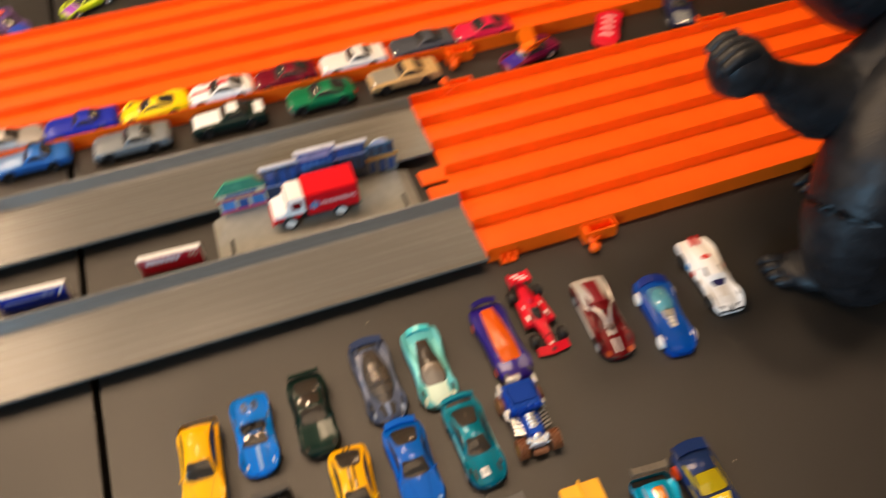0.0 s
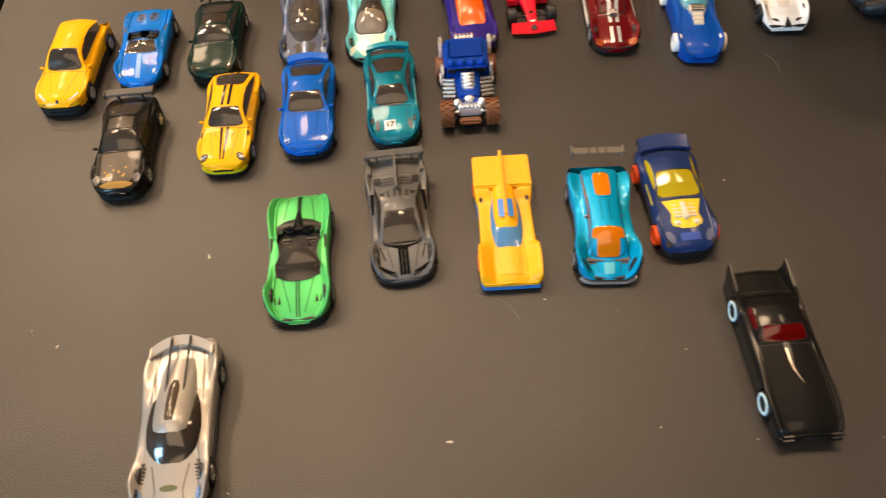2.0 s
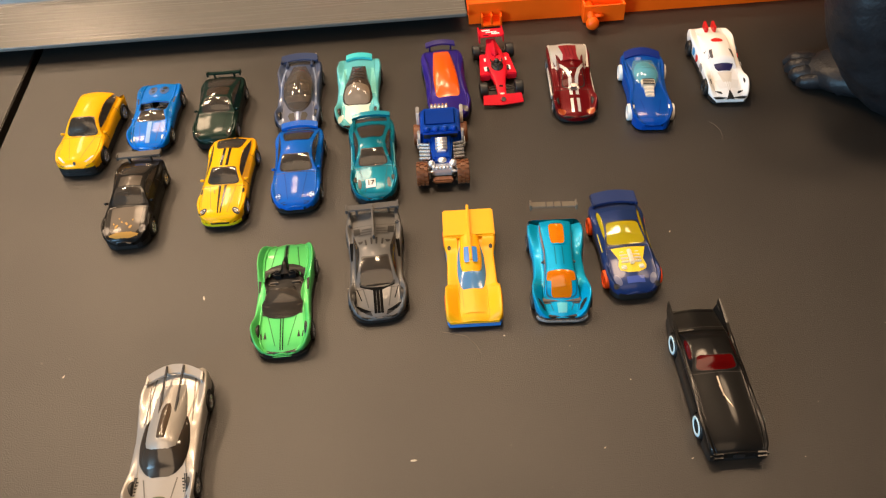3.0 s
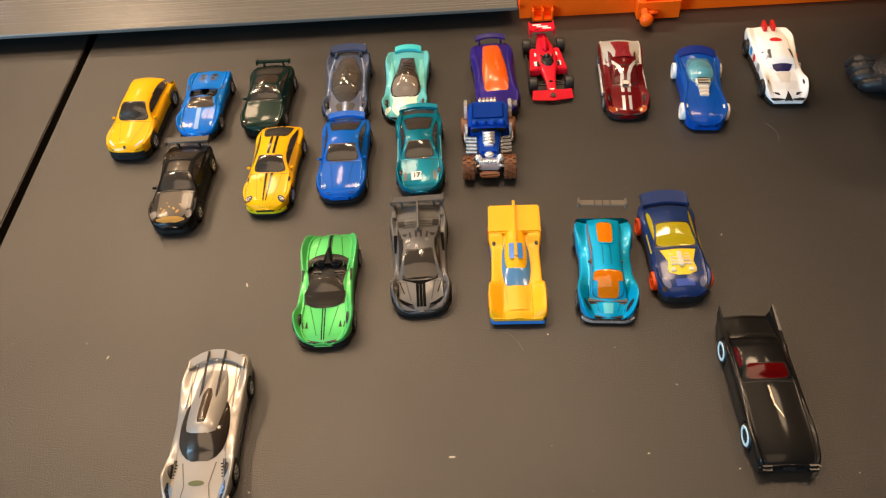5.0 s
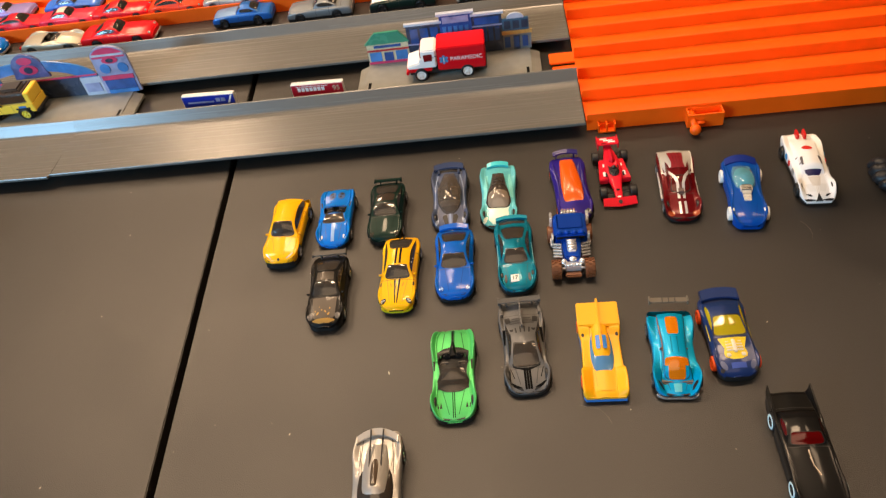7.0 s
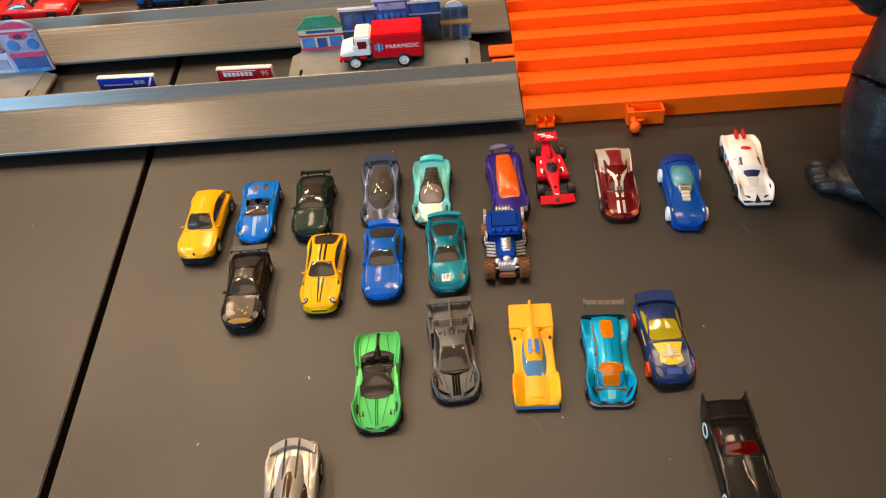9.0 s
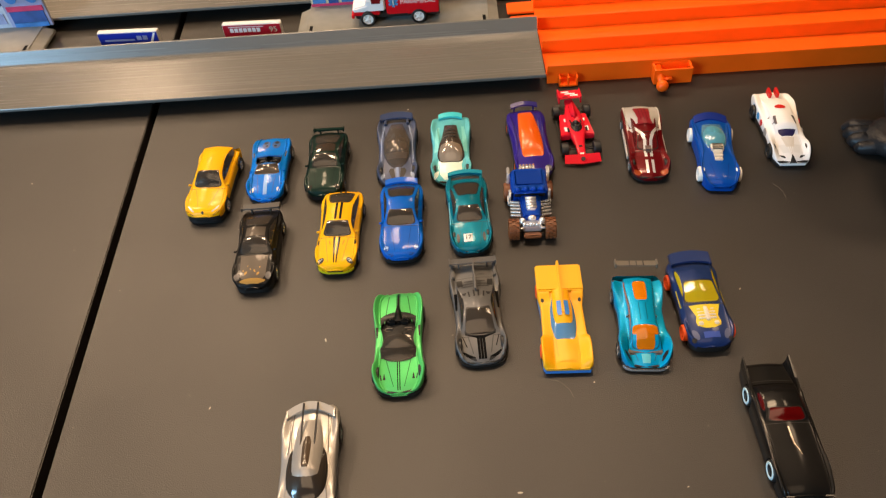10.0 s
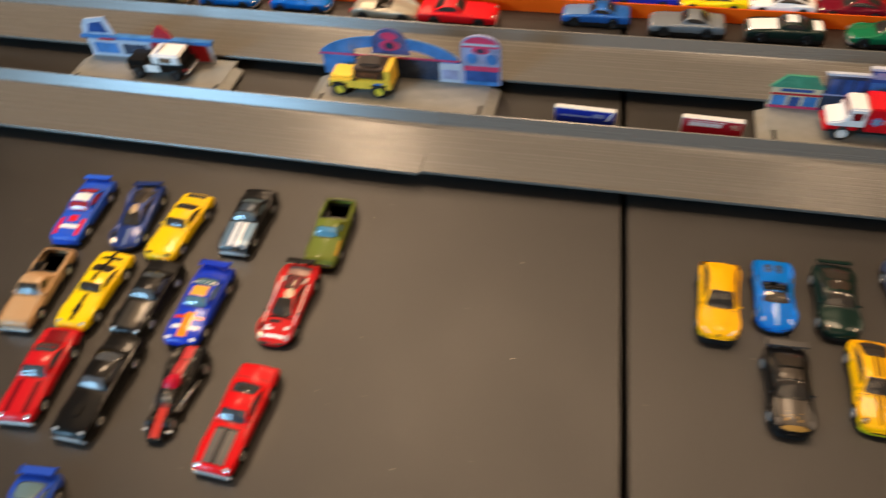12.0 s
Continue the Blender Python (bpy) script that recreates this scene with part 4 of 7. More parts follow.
c.lump("windshield_pod", .335, 0, 9.2, 7.2, 8.0, 3.4, mat("smoky_pod", lin(96, 78, 74), .14, coat=.3), 1.6)
c.patch("silver_band", [(c.y(.955), -12, 12), (c.y(.99), -12.2, 12.2)], tint(214, 212, 206, .4), .7)

BMET = paint(2, 66, 150, 0.0, 0.28)
BRIGHT = mat("bright_silver_plastic", lin(222, 214, 198), .3, .25, coat=.3, vary=.12, scale=900)
c = Car(0.539, -0.088, -6.0, "metallic blue toy car with exposed chrome engine, white wheels", "coupe", BMET, L=73, W=28.5, rim=WRIM, tyre=WRIM, R=5.4, out=1.6, roof=12.6, base=BMET, ws=False, rear=False, side=False, plan=[(0, .36), (.008, .52), (.03, .70), (.08, .84), (.16, .93), (.28, .92), (.42, .87), (.55, .89), (.72, .98), (.85, 1), (.95, .96), (.99, .88), (1, .80)],
        deck=[(0, 4), (.015, 6.4), (.06, 8.6), (.2, 10.8), (.42, 11.8), (.7, 12.2), (.9, 12.8), (.97, 12), (1, 8)])
c.oval("cabin_floor", .62, 0, 7.0, 12, mat("blue_interior", lin(70, 160, 190), .4), .1)
for k in range(4):
    c.lump("rear_louvre", .665 + .032 * k, 2.0, 12.4, 7.6, 1.0, 2.0 - .3 * k, paint(70, 150, 180, .2), .3)
c.dome("canopy", .475, .83, [(0, 5.6), (.15, 7.6), (.5, 8.6), (.85, 7.6), (1, 6.2)], 3.8, tint(150, 226, 240, .75), power=.4)
for k in range(3):
    c.lump("engine_block", .305 + .045 * k, 0, 9.8 + .5 * k, 5.6 + .5 * k, 3.0, 3.6, BRIGHT, .5)
c.lump("air_scoop", .455, 0, 12.0, 8.8, 6.4, 3.4, BRIGHT, .6)
for k in range(4):
    c.lump("scoop_slat", .42 + .023 * k, 0, 15.0, 7.4, .6, .8, GREYRIM, .1)
c.arc_wing(.945, 14.0, 12.0, 7.0, 3.2, 1.6, paint(24, 44, 120, .2), .8, thick=1.2, rise=1.2)
for sx in (-1, 1):
    # Hood folds shown by painted shade only; the shell stays smooth.
    c.patch("hood_crease_shade", [(c.y(.05), sx * 3.4, sx * 3.8), (c.y(.26), sx * 6.2, sx * 6.7)], paint(12, 52, 134, .3), .1)

WH = paint(232, 230, 227)
c = Car(0.597, -0.064, -3.5, "white toy racer with red ovals, stickers and split nose", "proto", WH, L=71, W=30.5, size=1.12, plan=[(0, .56), (.03, .72), (.1, .82), (.2, .84), (.34, .80), (.5, .82), (.7, .88), (.8, .9), (.94, .84), (1, .78)], cowl=.33, r0=.42, r1=.66, end=.9, roof=15.5, g=.66, rw=.52, rim=M_DARKBASE, out=1.4, ws=False, rear=False, side=False)
NAVYP = mat("navy_print", lin(38, 34, 74), .3)
c.patch("windshield_band", [(c.y(.30), -3.6, 3.6), (c.y(.335), -5.2, 5.2), (c.y(.36), -6.0, 6.0)], NAVYP, .2)
# Off-white patch paints the shaded dip in the hood.
c.patch("hood_crease_shade", [(c.y(.17), -2.6, 2.6), (c.y(.29), -4.4, 4.4)], paint(214, 206, 194), .1)
c.oval("red_oval", .66, 0, 3.8, 2.4, paint(196, 40, 32), .2)
for sx in (-1, 1):
    c.patch("side_window", [(c.y(.41), sx * 6.6 - .4, sx * 6.6 + .6), (c.y(.46), sx * 6.8 - 1.1, sx * 6.8 + 1.0), (c.y(.53), sx * 6.0 - .9, sx * 6.0 + .8)], mat("grey_print", lin(84, 78, 80), .3), .2)
    c.lump("red_fin", .92, sx * 2.6, 12, 1.8, 8.5, 5.0, paint(200, 36, 34), .5)
    c.patch("nose_notch", [(c.y(.045), sx * 4.4, sx * 5.4), (c.y(.07), sx * 5.2, sx * 8.2), (c.y(.082), sx * 7.6, sx * 8.6)], M_DARKBASE, .1)
    for s_, zz, rad, col, nm in ((.42, 7.4, 2.9, mat("roundel_print", lin(150, 144, 140), .35), "number_roundel"), (.56, 8.0, 2.4, paint(212, 50, 44), "red_sticker"), (.66, 8.6, 2.6, paint(56, 140, 200), "blue_sticker")):
        i = int(np.argmin(np.abs(c.ss - s_)))
        xx = sx * (float(np.max(np.abs(c.X[i]))) + .05)
        b = bmesh.new(); cyl(b, (xx - .1, c.y(s_), zz), (xx + .1, c.y(s_), zz), rad, seg=18); part(nm, b, col, c.root)
c.patch("nose_groove", [(c.y(-.004), -2.4, 2.4), (c.y(.03), -1.3, 1.3), (c.y(.075), -.15, .15)], M_DARKBASE, .16)
for sx in (-1, 1):
    # Shade of the nose folds and cheeks, painted in greyer whites.
    c.patch("nose_fold_shade", [(c.y(.06), sx * .3, sx * .6), (c.y(.17), sx * .5, sx * .8), (c.y(.29), sx * 4.0, sx * 4.4)], paint(206, 200, 190), .14)
    c.patch("cheek_shade", [(c.y(.10), sx * 1.0, sx * 5.5), (c.y(.20), sx * 2.2, sx * 7.5)], paint(222, 220, 216), .09)

# formula racer
RED = paint(208, 24, 44)


def formula_racer(x, y, turn):
    r = tagged(new("toy_race_car"), "red open-wheel toy formula racer with white panels", "toy car", "toy cars standing on the table")
    r.matrix_world = pose(x, y, 0, 0, 0, turn) @ Matrix.Scale(0.00105, 4)
    secs = [(-35.5, 2.6, 3, 4.6), (-30, 2.9, 3, 5.6), (-20, 3.6, 3, 7.2), (-12, 5.0, 3, 8.6), (-7, 6.6, 2.6, 9.0), (0, 7.4, 2.6, 9.6), (9, 7.0, 2.6, 10), (18, 6.0, 2.8, 9.6), (28, 4.2, 3, 8.5), (36, 3.4, 3.4, 7)]
    vs, fs, n = [], [], 14
    for yy, w, z0, z1 in secs:
        for k in range(n):
            a = 2 * math.pi * k / n
            ca, sa = math.cos(a), math.sin(a)
            vs.append((w * math.copysign(abs(ca) ** .5, ca), yy, (z0 + z1) / 2 + (z1 - z0) / 2 * math.copysign(abs(sa) ** .6, sa)))
    for i in range(len(secs) - 1):
        for k in range(n):
            fs.append((i * n + k, i * n + (k + 1) % n, (i + 1) * n + (k + 1) % n, (i + 1) * n + k))
    fs += [tuple(range(n)), tuple(range((len(secs) - 1) * n, len(secs) * n))[::-1]]
    link("body", vs, fs, RED, r)
    for sx in (-1, 1):
        b = bmesh.new(); vs = box(b, sx * 9.2 - 3.6, sx * 9.2 + 3.6, -10, 17, 2.6, 8.6, .7)
        for v in vs:
            if v.co.y > 8:
                v.co.x -= sx * 2.4; v.co.z = 2.6 + (v.co.z - 2.6) * .75
            if v.co.y < -4 and v.co.z > 6:
                v.co.z -= .8
        part("side_pod", b, RED, r)
        b = bmesh.new(); box(b, sx * 6.9 - .7, sx * 6.9 + .7, -8.5, -4.5, 9.4, 10.8, .2); part("mirror", b, M_DARKBASE, r)
        b = bmesh.new(); box(b, sx * 13.1 - .5, sx * 13.1 + .5, -12, 16, 2.2, 3.4, .2); part("floor_edge", b, M_DARKBASE, r)
    b = bmesh.new(); box(b, -2.4, 2.4, 8, 25, 8, 13.4, 1.8); part("engine_cover", b, RED, r, smooth=True)
    b = bmesh.new(); bmesh.ops.create_uvsphere(b, u_segments=18, v_segments=10, radius=4.6, matrix=Matrix.Translation((0, -1.0, 8.7)) @ Matrix.Diagonal((1, 1.5, .42, 1))); part("cockpit", b, M_DARKBASE, r, smooth=True)
    b = bmesh.new(); bmesh.ops.create_uvsphere(b, u_segments=14, v_segments=8, radius=2.2, matrix=Matrix.Translation((0, 1.5, 10.4))); part("helmet", b, GREYRIM, r, smooth=True)
    for sx in (-1, 1):
        b = bmesh.new(); cyl(b, (sx * 4.0, 5, 10), (sx * 3.6, -1, 12), .5, seg=8); cyl(b, (sx * 3.6, -1, 12), (0, -6, 12), .5, seg=8); part("halo_bar", b, M_DARKBASE, r, smooth=True)
    b = bmesh.new(); cyl(b, (0, -6, 12), (0, -7.5, 8.4), .45, seg=8); part("halo_post", b, M_DARKBASE, r)
    for yy, sz in ((-31, 2.2), (-22, 2.6), (-16, 2.8)):
        b = bmesh.new(); box(b, -sz / 2, sz / 2, yy - 1.4, yy + 1.4, 5.0, 5.9 + (yy + 31) * .115, .1); part("nose_number", b, M_WHITE if yy != -22 else BLK, r)
    for nm, y0, y1, hw, z0, z1 in (("rear_wing", 29.5, 40, 8.6, 12.0, 13.0),):
        b = bmesh.new(); box(b, -hw, hw, y0, y1, z0, z1, .3)
        for sx in (-1, 1):
            box(b, sx * hw - .5, sx * hw + .5, y0 - .5, y1 + .5, z0 - (4 if z0 > 6 else .4), z1 + 1.5, .2)
        part(nm, b, RED, r)
    fv = [(x, y + dy, z + dz) for dy, dz in ((0, 0), (.5, -1.0)) for x, y, z in ((-13.6, -36.5, 2.6), (0, -38.6, 3.0), (13.6, -36.5, 2.6), (13.0, -30.5, 5.8), (0, -31.5, 6.4), (-13.0, -30.5, 5.8))]
    link("front_wing", fv, [(0, 1, 4, 5), (1, 2, 3, 4), (11, 10, 7, 6), (10, 9, 8, 7), (0, 6, 7, 1), (1, 7, 8, 2), (2, 8, 9, 3), (3, 9, 10, 4), (4, 10, 11, 5), (5, 11, 6, 0)], RED, r, smooth=False)
    b = bmesh.new(); cyl(b, (0, -35.0, 4.6), (0, -35.4, 5.4), 1.6, seg=14); part("nose_badge", b, GREYRIM, r)
    for yy, xx, sx_, sy_, zz, mm in ((-36, 0, 1.0, 1, 4.75, WH), (-27, 0, 3, 6, 5.65, WH), (37.5, -3.2, 6, 1.6, 13.02, WH), (35.2, .5, 8, 1.4, 13.02, WH), (33.0, 3.4, 6, 1.6, 13.02, WH), (31.2, -3.8, 4, 1.2, 13.02, BLK), (-3, 8, 2.4, 5, 8.0, WH), (-3, -8, 2.4, 5, 8.0, WH), (8, 7, 2, 3.5, 8.0, WH), (8, -7, 2, 3.5, 8.0, WH)):
        b = bmesh.new(); box(b, xx - sx_ / 2, xx + sx_ / 2, yy - sy_ / 2, yy + sy_ / 2, zz - .4, zz + .1); part("white_panel" if mm is WH else "black_panel", b, mm, r)
    for yy in (-24.0, 22):
        b = bmesh.new(); cyl(b, (-11, yy, 5.2), (11, yy, 5.2), .6, seg=8); cyl(b, (-9, yy, 5.6), (0, yy + 6, 6), .4, seg=6); cyl(b, (9, yy, 5.6), (0, yy + 6, 6), .4, seg=6); part("axle", b, M_DARKBASE, r)
        for sx in (-1, 1):
            w = wheel(r, 5.4, 5.6, GREYRIM, M_RUBBER)
            w.location = (sx * 12.0, yy, 5.4); w.rotation_euler = (0, 0, 0 if sx > 0 else math.pi)
    return r


formula_racer(0.438, -0.0475, 1.5)

# ---- middle row ----
GUN = mat("dark_metal_paint", lin(62, 55, 47), .42, .3, coat=.15, vary=.15, scale=900)
c = Car(0.195, -0.163, 1.5, "black and bronze toy sports coupe with large rear wing", "coupe", BLK, L=70, W=29.5)
c.patch("hood_panel", [(c.y(.05), -6, 6), (c.y(.10), -8.4, 8.4), (c.y(.33), -9.2, 9.2)], GUN, .12)
c.patch("gold_graphic", [(c.y(.02), -3.5, 3.5), (c.y(.04), -8, 8), (c.y(.055), -8.5, 8.5), (c.y(.07), -4.5, 4.5)], GOLD, .2)
for k, (s_, x_, r_) in enumerate(((.13, -4.6, .9), (.15, 1.2, .7), (.12, 3.6, .8), (.17, -1.6, .5), (.19, 4.4, .45), (.16, -6.4, .5), (.21, -3.6, .35))):
    c.oval("gold_fleck", s_, x_, r_, r_ * 1.5, GOLD, .2, n=6, slant=.4 * (-1) ** k)
c.patch("roof_panel", [(c.y(.51), -6.6, 6.6), (c.y(.63), -6.6, 6.6)], GUN, .1)
c.lights(.10, 10.4, 2.0, 2.8, GREYRIM); c.mirrors(.39, BLK)
c.arc_wing(.925, 17.8, 13.2, 4.4, -1.0, .8, mat("grey_wing_plastic", lin(74, 70, 65), .45, spec=.3), .5, thick=1.0, rise=.6, plates=1.6)

c = Car(0.253, -0.1495, -1.5, "yellow toy sports coupe with twin black stripes", "coupe", paint(238, 176, 4), L=73, W=29.5, cowl=.345, r0=.48, r1=.70, end=.96, rw=.56, bow=.025)
for sx in (-1, 1):
    c.stripe(.05, .335, sx * .8 - .35, sx * .8 + .35, BLK, xa1=sx * 1.7 - .8, xb1=sx * 1.7 + .8)
    c.stripe(.49, .71, sx * 1.7 - .8, sx * 1.7 + .8, BLK)
    c.stripe(.92, .985, sx * 1.7 - .8, sx * 1.7 + .8, BLK)
    c.patch("hood_crease_shade", [(c.y(.06), sx * 4.6, sx * 4.9), (c.y(.33), sx * 7.6, sx * 8.0)], YEL_SHADE, .08)
    c.oval("hood_vent", .27, sx * 4.6, .4, 2.0, YEL_SHADE, .1, slant=sx * .3)
    c.oval("side_vent", .28, sx * 12.4, .7, 2.0, M_DARKBASE, .2)
c.lights(.075, 9.8, 2.1, 2.4, M_DARKBASE, -.4); c.lights(.08, 9.8, 1.2, 1.5, LAMP, -.4); c.mirrors(.40, c.colour)
c.lip(3.2, 4.8, 12.0, paint(196, 186, 24), "chin", .25)
c.lip(2.2, 3.6, 11.5, M_DARKBASE, "front_lip", .1); c.grille(0, 0, 5.5, M_DARKBASE, 4.4, 6.0)

BL2 = paint(0, 88, 182)
c = Car(0.298, -0.143, 0.5, "blue toy sports coupe with round headlights, smoked glass", "coupe", BL2, L=70, W=30.5, rw=.60, cowl=.35, r0=.50, r1=.66, end=.93, bow=.03)
c.lights(.085, 10.0, 2.0, 2.5, paint(20, 70, 150)); c.lights(.088, 10.0, 1.5, 1.9, paint(150, 186, 224, .2)); c.mirrors(.39, BL2); c.arc_wing(.965, 14.6, 11.6, 4.2, 1.2, 1.2, BL2, .8, thick=1.6, rise=1.0)
c.lip(1.8, 3.4, 12.5, M_DARKBASE)
c.patch("roof_panel", [(c.y(.505), -6.4, 6.4), (c.y(.60), -6.2, 6.2)], BL2, .16)
for sx in (-1, 1):
    c.patch("front_intake", [(c.y(.014), sx * 4.8, sx * 7.4), (c.y(.03), sx * 5.4, sx * 9.0)], M_DARKBASE, .12)
    # Darker blue strips paint the shade of the hood folds.
    c.patch("hood_crease_shade", [(c.y(.05), sx * 4.0, sx * 4.4), (c.y(.33), sx * 6.6, sx * 7.1)], paint(0, 66, 150), .1)

TEAL = paint(2, 104, 126, 0.35, 0.24)
c = Car(0.347, -0.1395, 2.0, "teal metallic toy sports car numbered seventeen on its nose", "muscle", TEAL, L=71, W=29.5, cowl=.32, r0=.475, r1=.60, end=.88, roof=16.6, rw=.54, wv=.88, bow=.03, plan=SHAPES["coupe"]["plan"], deck=[(0, 4.5), (.02, 6.5), (.08, 8.2), (.2, 10), (.36, 11.6), (.7, 13), (.93, 13.2), (.985, 12), (1, 9)], sh=SHAPES["coupe"]["sh"])
c.patch("number_plate", [(c.y(.09), -5.2, .8), (c.y(.175), -5.2, .8)], mat("white_number_panel", lin(226, 226, 220), .7, spec=.2), .25)
c.lights(.14, 8.8, 1.1, 3.6, GREYRIM); c.arc_wing(.978, 14.6, 12.4, 3.4, 1.6, .8, TEAL, .93, thick=1.6, rise=.6)
for sx in (-1, 1):
    c.lump("tail_buttress", .86, sx * 11.2, 12.4, 1.8, 17, 2.6, TEAL, .8)
    c.patch("flank_graphic", [(c.y(.30), sx * 13.0, sx * 13.6), (c.y(.60), sx * 12.8, sx * 13.4)], paint(120, 190, 200, .2), .12)
    # Fold shade laid on the teal hood as colour.
    c.patch("hood_crease_shade", [(c.y(.06), sx * 5.4, sx * 5.8), (c.y(.30), sx * 8.2, sx * 8.6)], mat("teal_crease_shade", lin(2, 78, 88), .45, vary=0), .08)
c.pane("deck_vent", .895, .935, -.9, .9, M_DARKBASE, 5, .15)
tx = bpy.data.curves.new("number", "FONT"); tx.body, tx.size, tx.align_x, tx.align_y, tx.extrude = "17", 5.6, "CENTER", "CENTER", 0.22
to = new("number_text", tx); bpy.context.view_layer.update()
me = bpy.data.meshes.new_from_object(to.evaluated_get(bpy.context.evaluated_depsgraph_get())); bpy.data.objects.remove(to)
me.materials.clear(); me.materials.append(BLK)
nb = new("number", me); nb.parent = c.root
sl = math.atan2(c.top(-2.2, c.y(.175)) - c.top(-2.2, c.y(.09)), c.y(.175) - c.y(.09))
nb.matrix_local = Matrix.Translation((-2.2, c.y(.1325), c.top(-2.2, c.y(.1325)) + .60)) @ Matrix.Rotation(sl, 4, "X") @ Matrix.Diagonal((.85, .8, 1, 1))


def hot_rod(x, y, turn):
    """A blue hot rod with chrome engine and brown off-road tyres."""
    r = tagged(new("toy_hot_rod"), "dark blue toy hot rod, chrome engine and brown tyres", "toy car", "toy cars standing on the table")
    r.matrix_world = pose(x, y, 0, 0, 0, turn) @ Matrix.Scale(0.00112, 4)
    B = paint(6, 60, 158, .15)
    b = bmesh.new()
    vs = box(b, -12.4, 12.4, 3.5, 25, 6, 18, 1.6)
    for v in vs:
        if v.co.z > 13:
            v.co.x *= .94; v.co.y = 14 + (v.co.y - 14) * .9
    part("cab", b, B, r)
    b = bmesh.new(); vs = box(b, -11.6, 11.6, -.5, 22, 17.8, 21.2, 1.2)
    for v in vs:
        if v.co.z > 19.5:
            v.co.x *= .9
    part("roof", b, B, r)
    b = bmesh.new(); box(b, -9.0, 9.0, 5.2, 19.5, 20.6, 21.8, .6); part("roof_panel", b, paint(6, 52, 142, .2), r)
    for k in range(4):
        b = bmesh.new(); bmesh.ops.create_uvsphere(b, u_segments=14, v_segments=9, radius=2.2, matrix=Matrix.Translation((-7.8 + 5.2 * k, 1.6, 21.0)) @ Matrix.Diagonal((1, .8, .8, 1))); part("roof_lamp", b, B, r, smooth=True)
    b = bmesh.new(); vs = box(b, -7.2, 7.2, -17, 5, 6, 14.8, 1.4)
    for v in vs:
        if v.co.y < -8:
            v.co.x *= .74
    part("hood", b, B, r)
    b = bmesh.new(); box(b, -9.8, 9.8, 2.2, 3.6, 13.5, 17.8, .2); part("windshield", b, M_DARKBASE, r)
    b = bmesh.new(); box(b, -2.8, 2.8, -12, -1, 14.2, 16.2, .4); part("engine", b, CHROMEB, r)
    for k in range(4):
        b = bmesh.new(); cyl(b, (-3.4, -10.6 + 2.8 * k, 16.6), (3.4, -10.6 + 2.8 * k, 16.6), .95, seg=10); part("blower_rib", b, CHROMEB, r, smooth=True)
    for sx in (-1, 1):
        for k in range(5):
            b = bmesh.new(); box(b, -3.6, 3.6, -.75, .75, -.7, .7, .25, Matrix.Translation((sx * 9.8, -1.2 - 2.5 * k, 12.2 - .5 * k)) @ Matrix.Rotation(sx * radians(24), 4, "Z") @ Matrix.Rotation(sx * radians(16), 4, "Y")); part("exhaust_pipe", b, M_CHROME, r)
        b = bmesh.new(); box(b, sx * 13.4 - .9, sx * 13.4 + .9, 2, 25, 6, 9, .5); box(b, sx * 13.0 - 1.0, sx * 13.0 + 1.0, 17, 24, 9, 21, .4); box(b, sx * 12.8 - .8, sx * 12.8 + .8, 2.4, 5.5, 9, 18, .4); part("side_frame", b, CHROMEB, r)
        b = bmesh.new(); bmesh.ops.create_uvsphere(b, u_segments=14, v_segments=8, radius=2.3, matrix=Matrix.Translation((sx * 6.2, -18.6, 12.2))); part("headlight", b, CHROMEB, r, smooth=True)
        b = bmesh.new(); cyl(b, (sx * 5.0, -15.5, 9.5), (sx * 10.0, -19.5, 7.5), .8, seg=8); cyl(b, (sx * 5.0, -22, 9.5), (sx * 10.0, -20.5, 7.5), .8, seg=8); part("suspension_arm", b, CHROMEB, r, smooth=True)
    b = bmesh.new(); box(b, -6.0, 6.0, -22, -16.5, 5.5, 11.4, .8); part("grille", b, CHROMEB, r)
    for k in range(6):
        b = bmesh.new(); bmesh.ops.create_uvsphere(b, u_segments=8, v_segments=6, radius=1.15, matrix=Matrix.Translation((-5.0 + 2.0 * k, -21.2, 11.6))); part("grille_stud", b, CHROMEB, r, smooth=True)
    b = bmesh.new(); bmesh.ops.create_uvsphere(b, u_segments=12, v_segments=8, radius=2.0, matrix=Matrix.Translation((0, -17, 13.4)) @ Matrix.Diagonal((1.4, 1, .8, 1))); part("radiator_cap", b, CHROMEB, r, smooth=True)
    b = bmesh.new(); vs = box(b, -5.6, 5.6, -27.0, -22.5, 4.0, 6.8, .9); part("front_bumper", b, BRIM, r)
    b = bmesh.new(); box(b, -7, 7, -20, 30, 3, 6.2, .4); part("base", b, GREYRIM, r)
    b = bmesh.new(); box(b, -5.5, 5.5, 24.5, 29.5, 8, 17, 1); part("tail_box", b, CHROMEB, r, smooth=False)
    for k in range(5):
        b = bmesh.new(); cyl(b, (-4.4 + 2.2 * k, 25, 17.4), (-4.4 + 2.2 * k, 29.5, 17.0), .9, seg=8); part("tail_pipe", b, CHROMEB, r, smooth=True)
    for yy, rr, ww in ((-20, 6.6, 6.8), (15, 6.6, 4.6)):
        for sx in (-1, 1):
            w = wheel(r, rr - .3, ww, GOLD, BRIM)
            w.location = (sx * (11.6 if yy < 0 else 13.8), yy, rr); w.rotation_euler = (0, 0, 0 if sx > 0 else math.pi)
            for k in range(14 if yy < 0 else 0):
                a = 2 * math.pi * k / 14
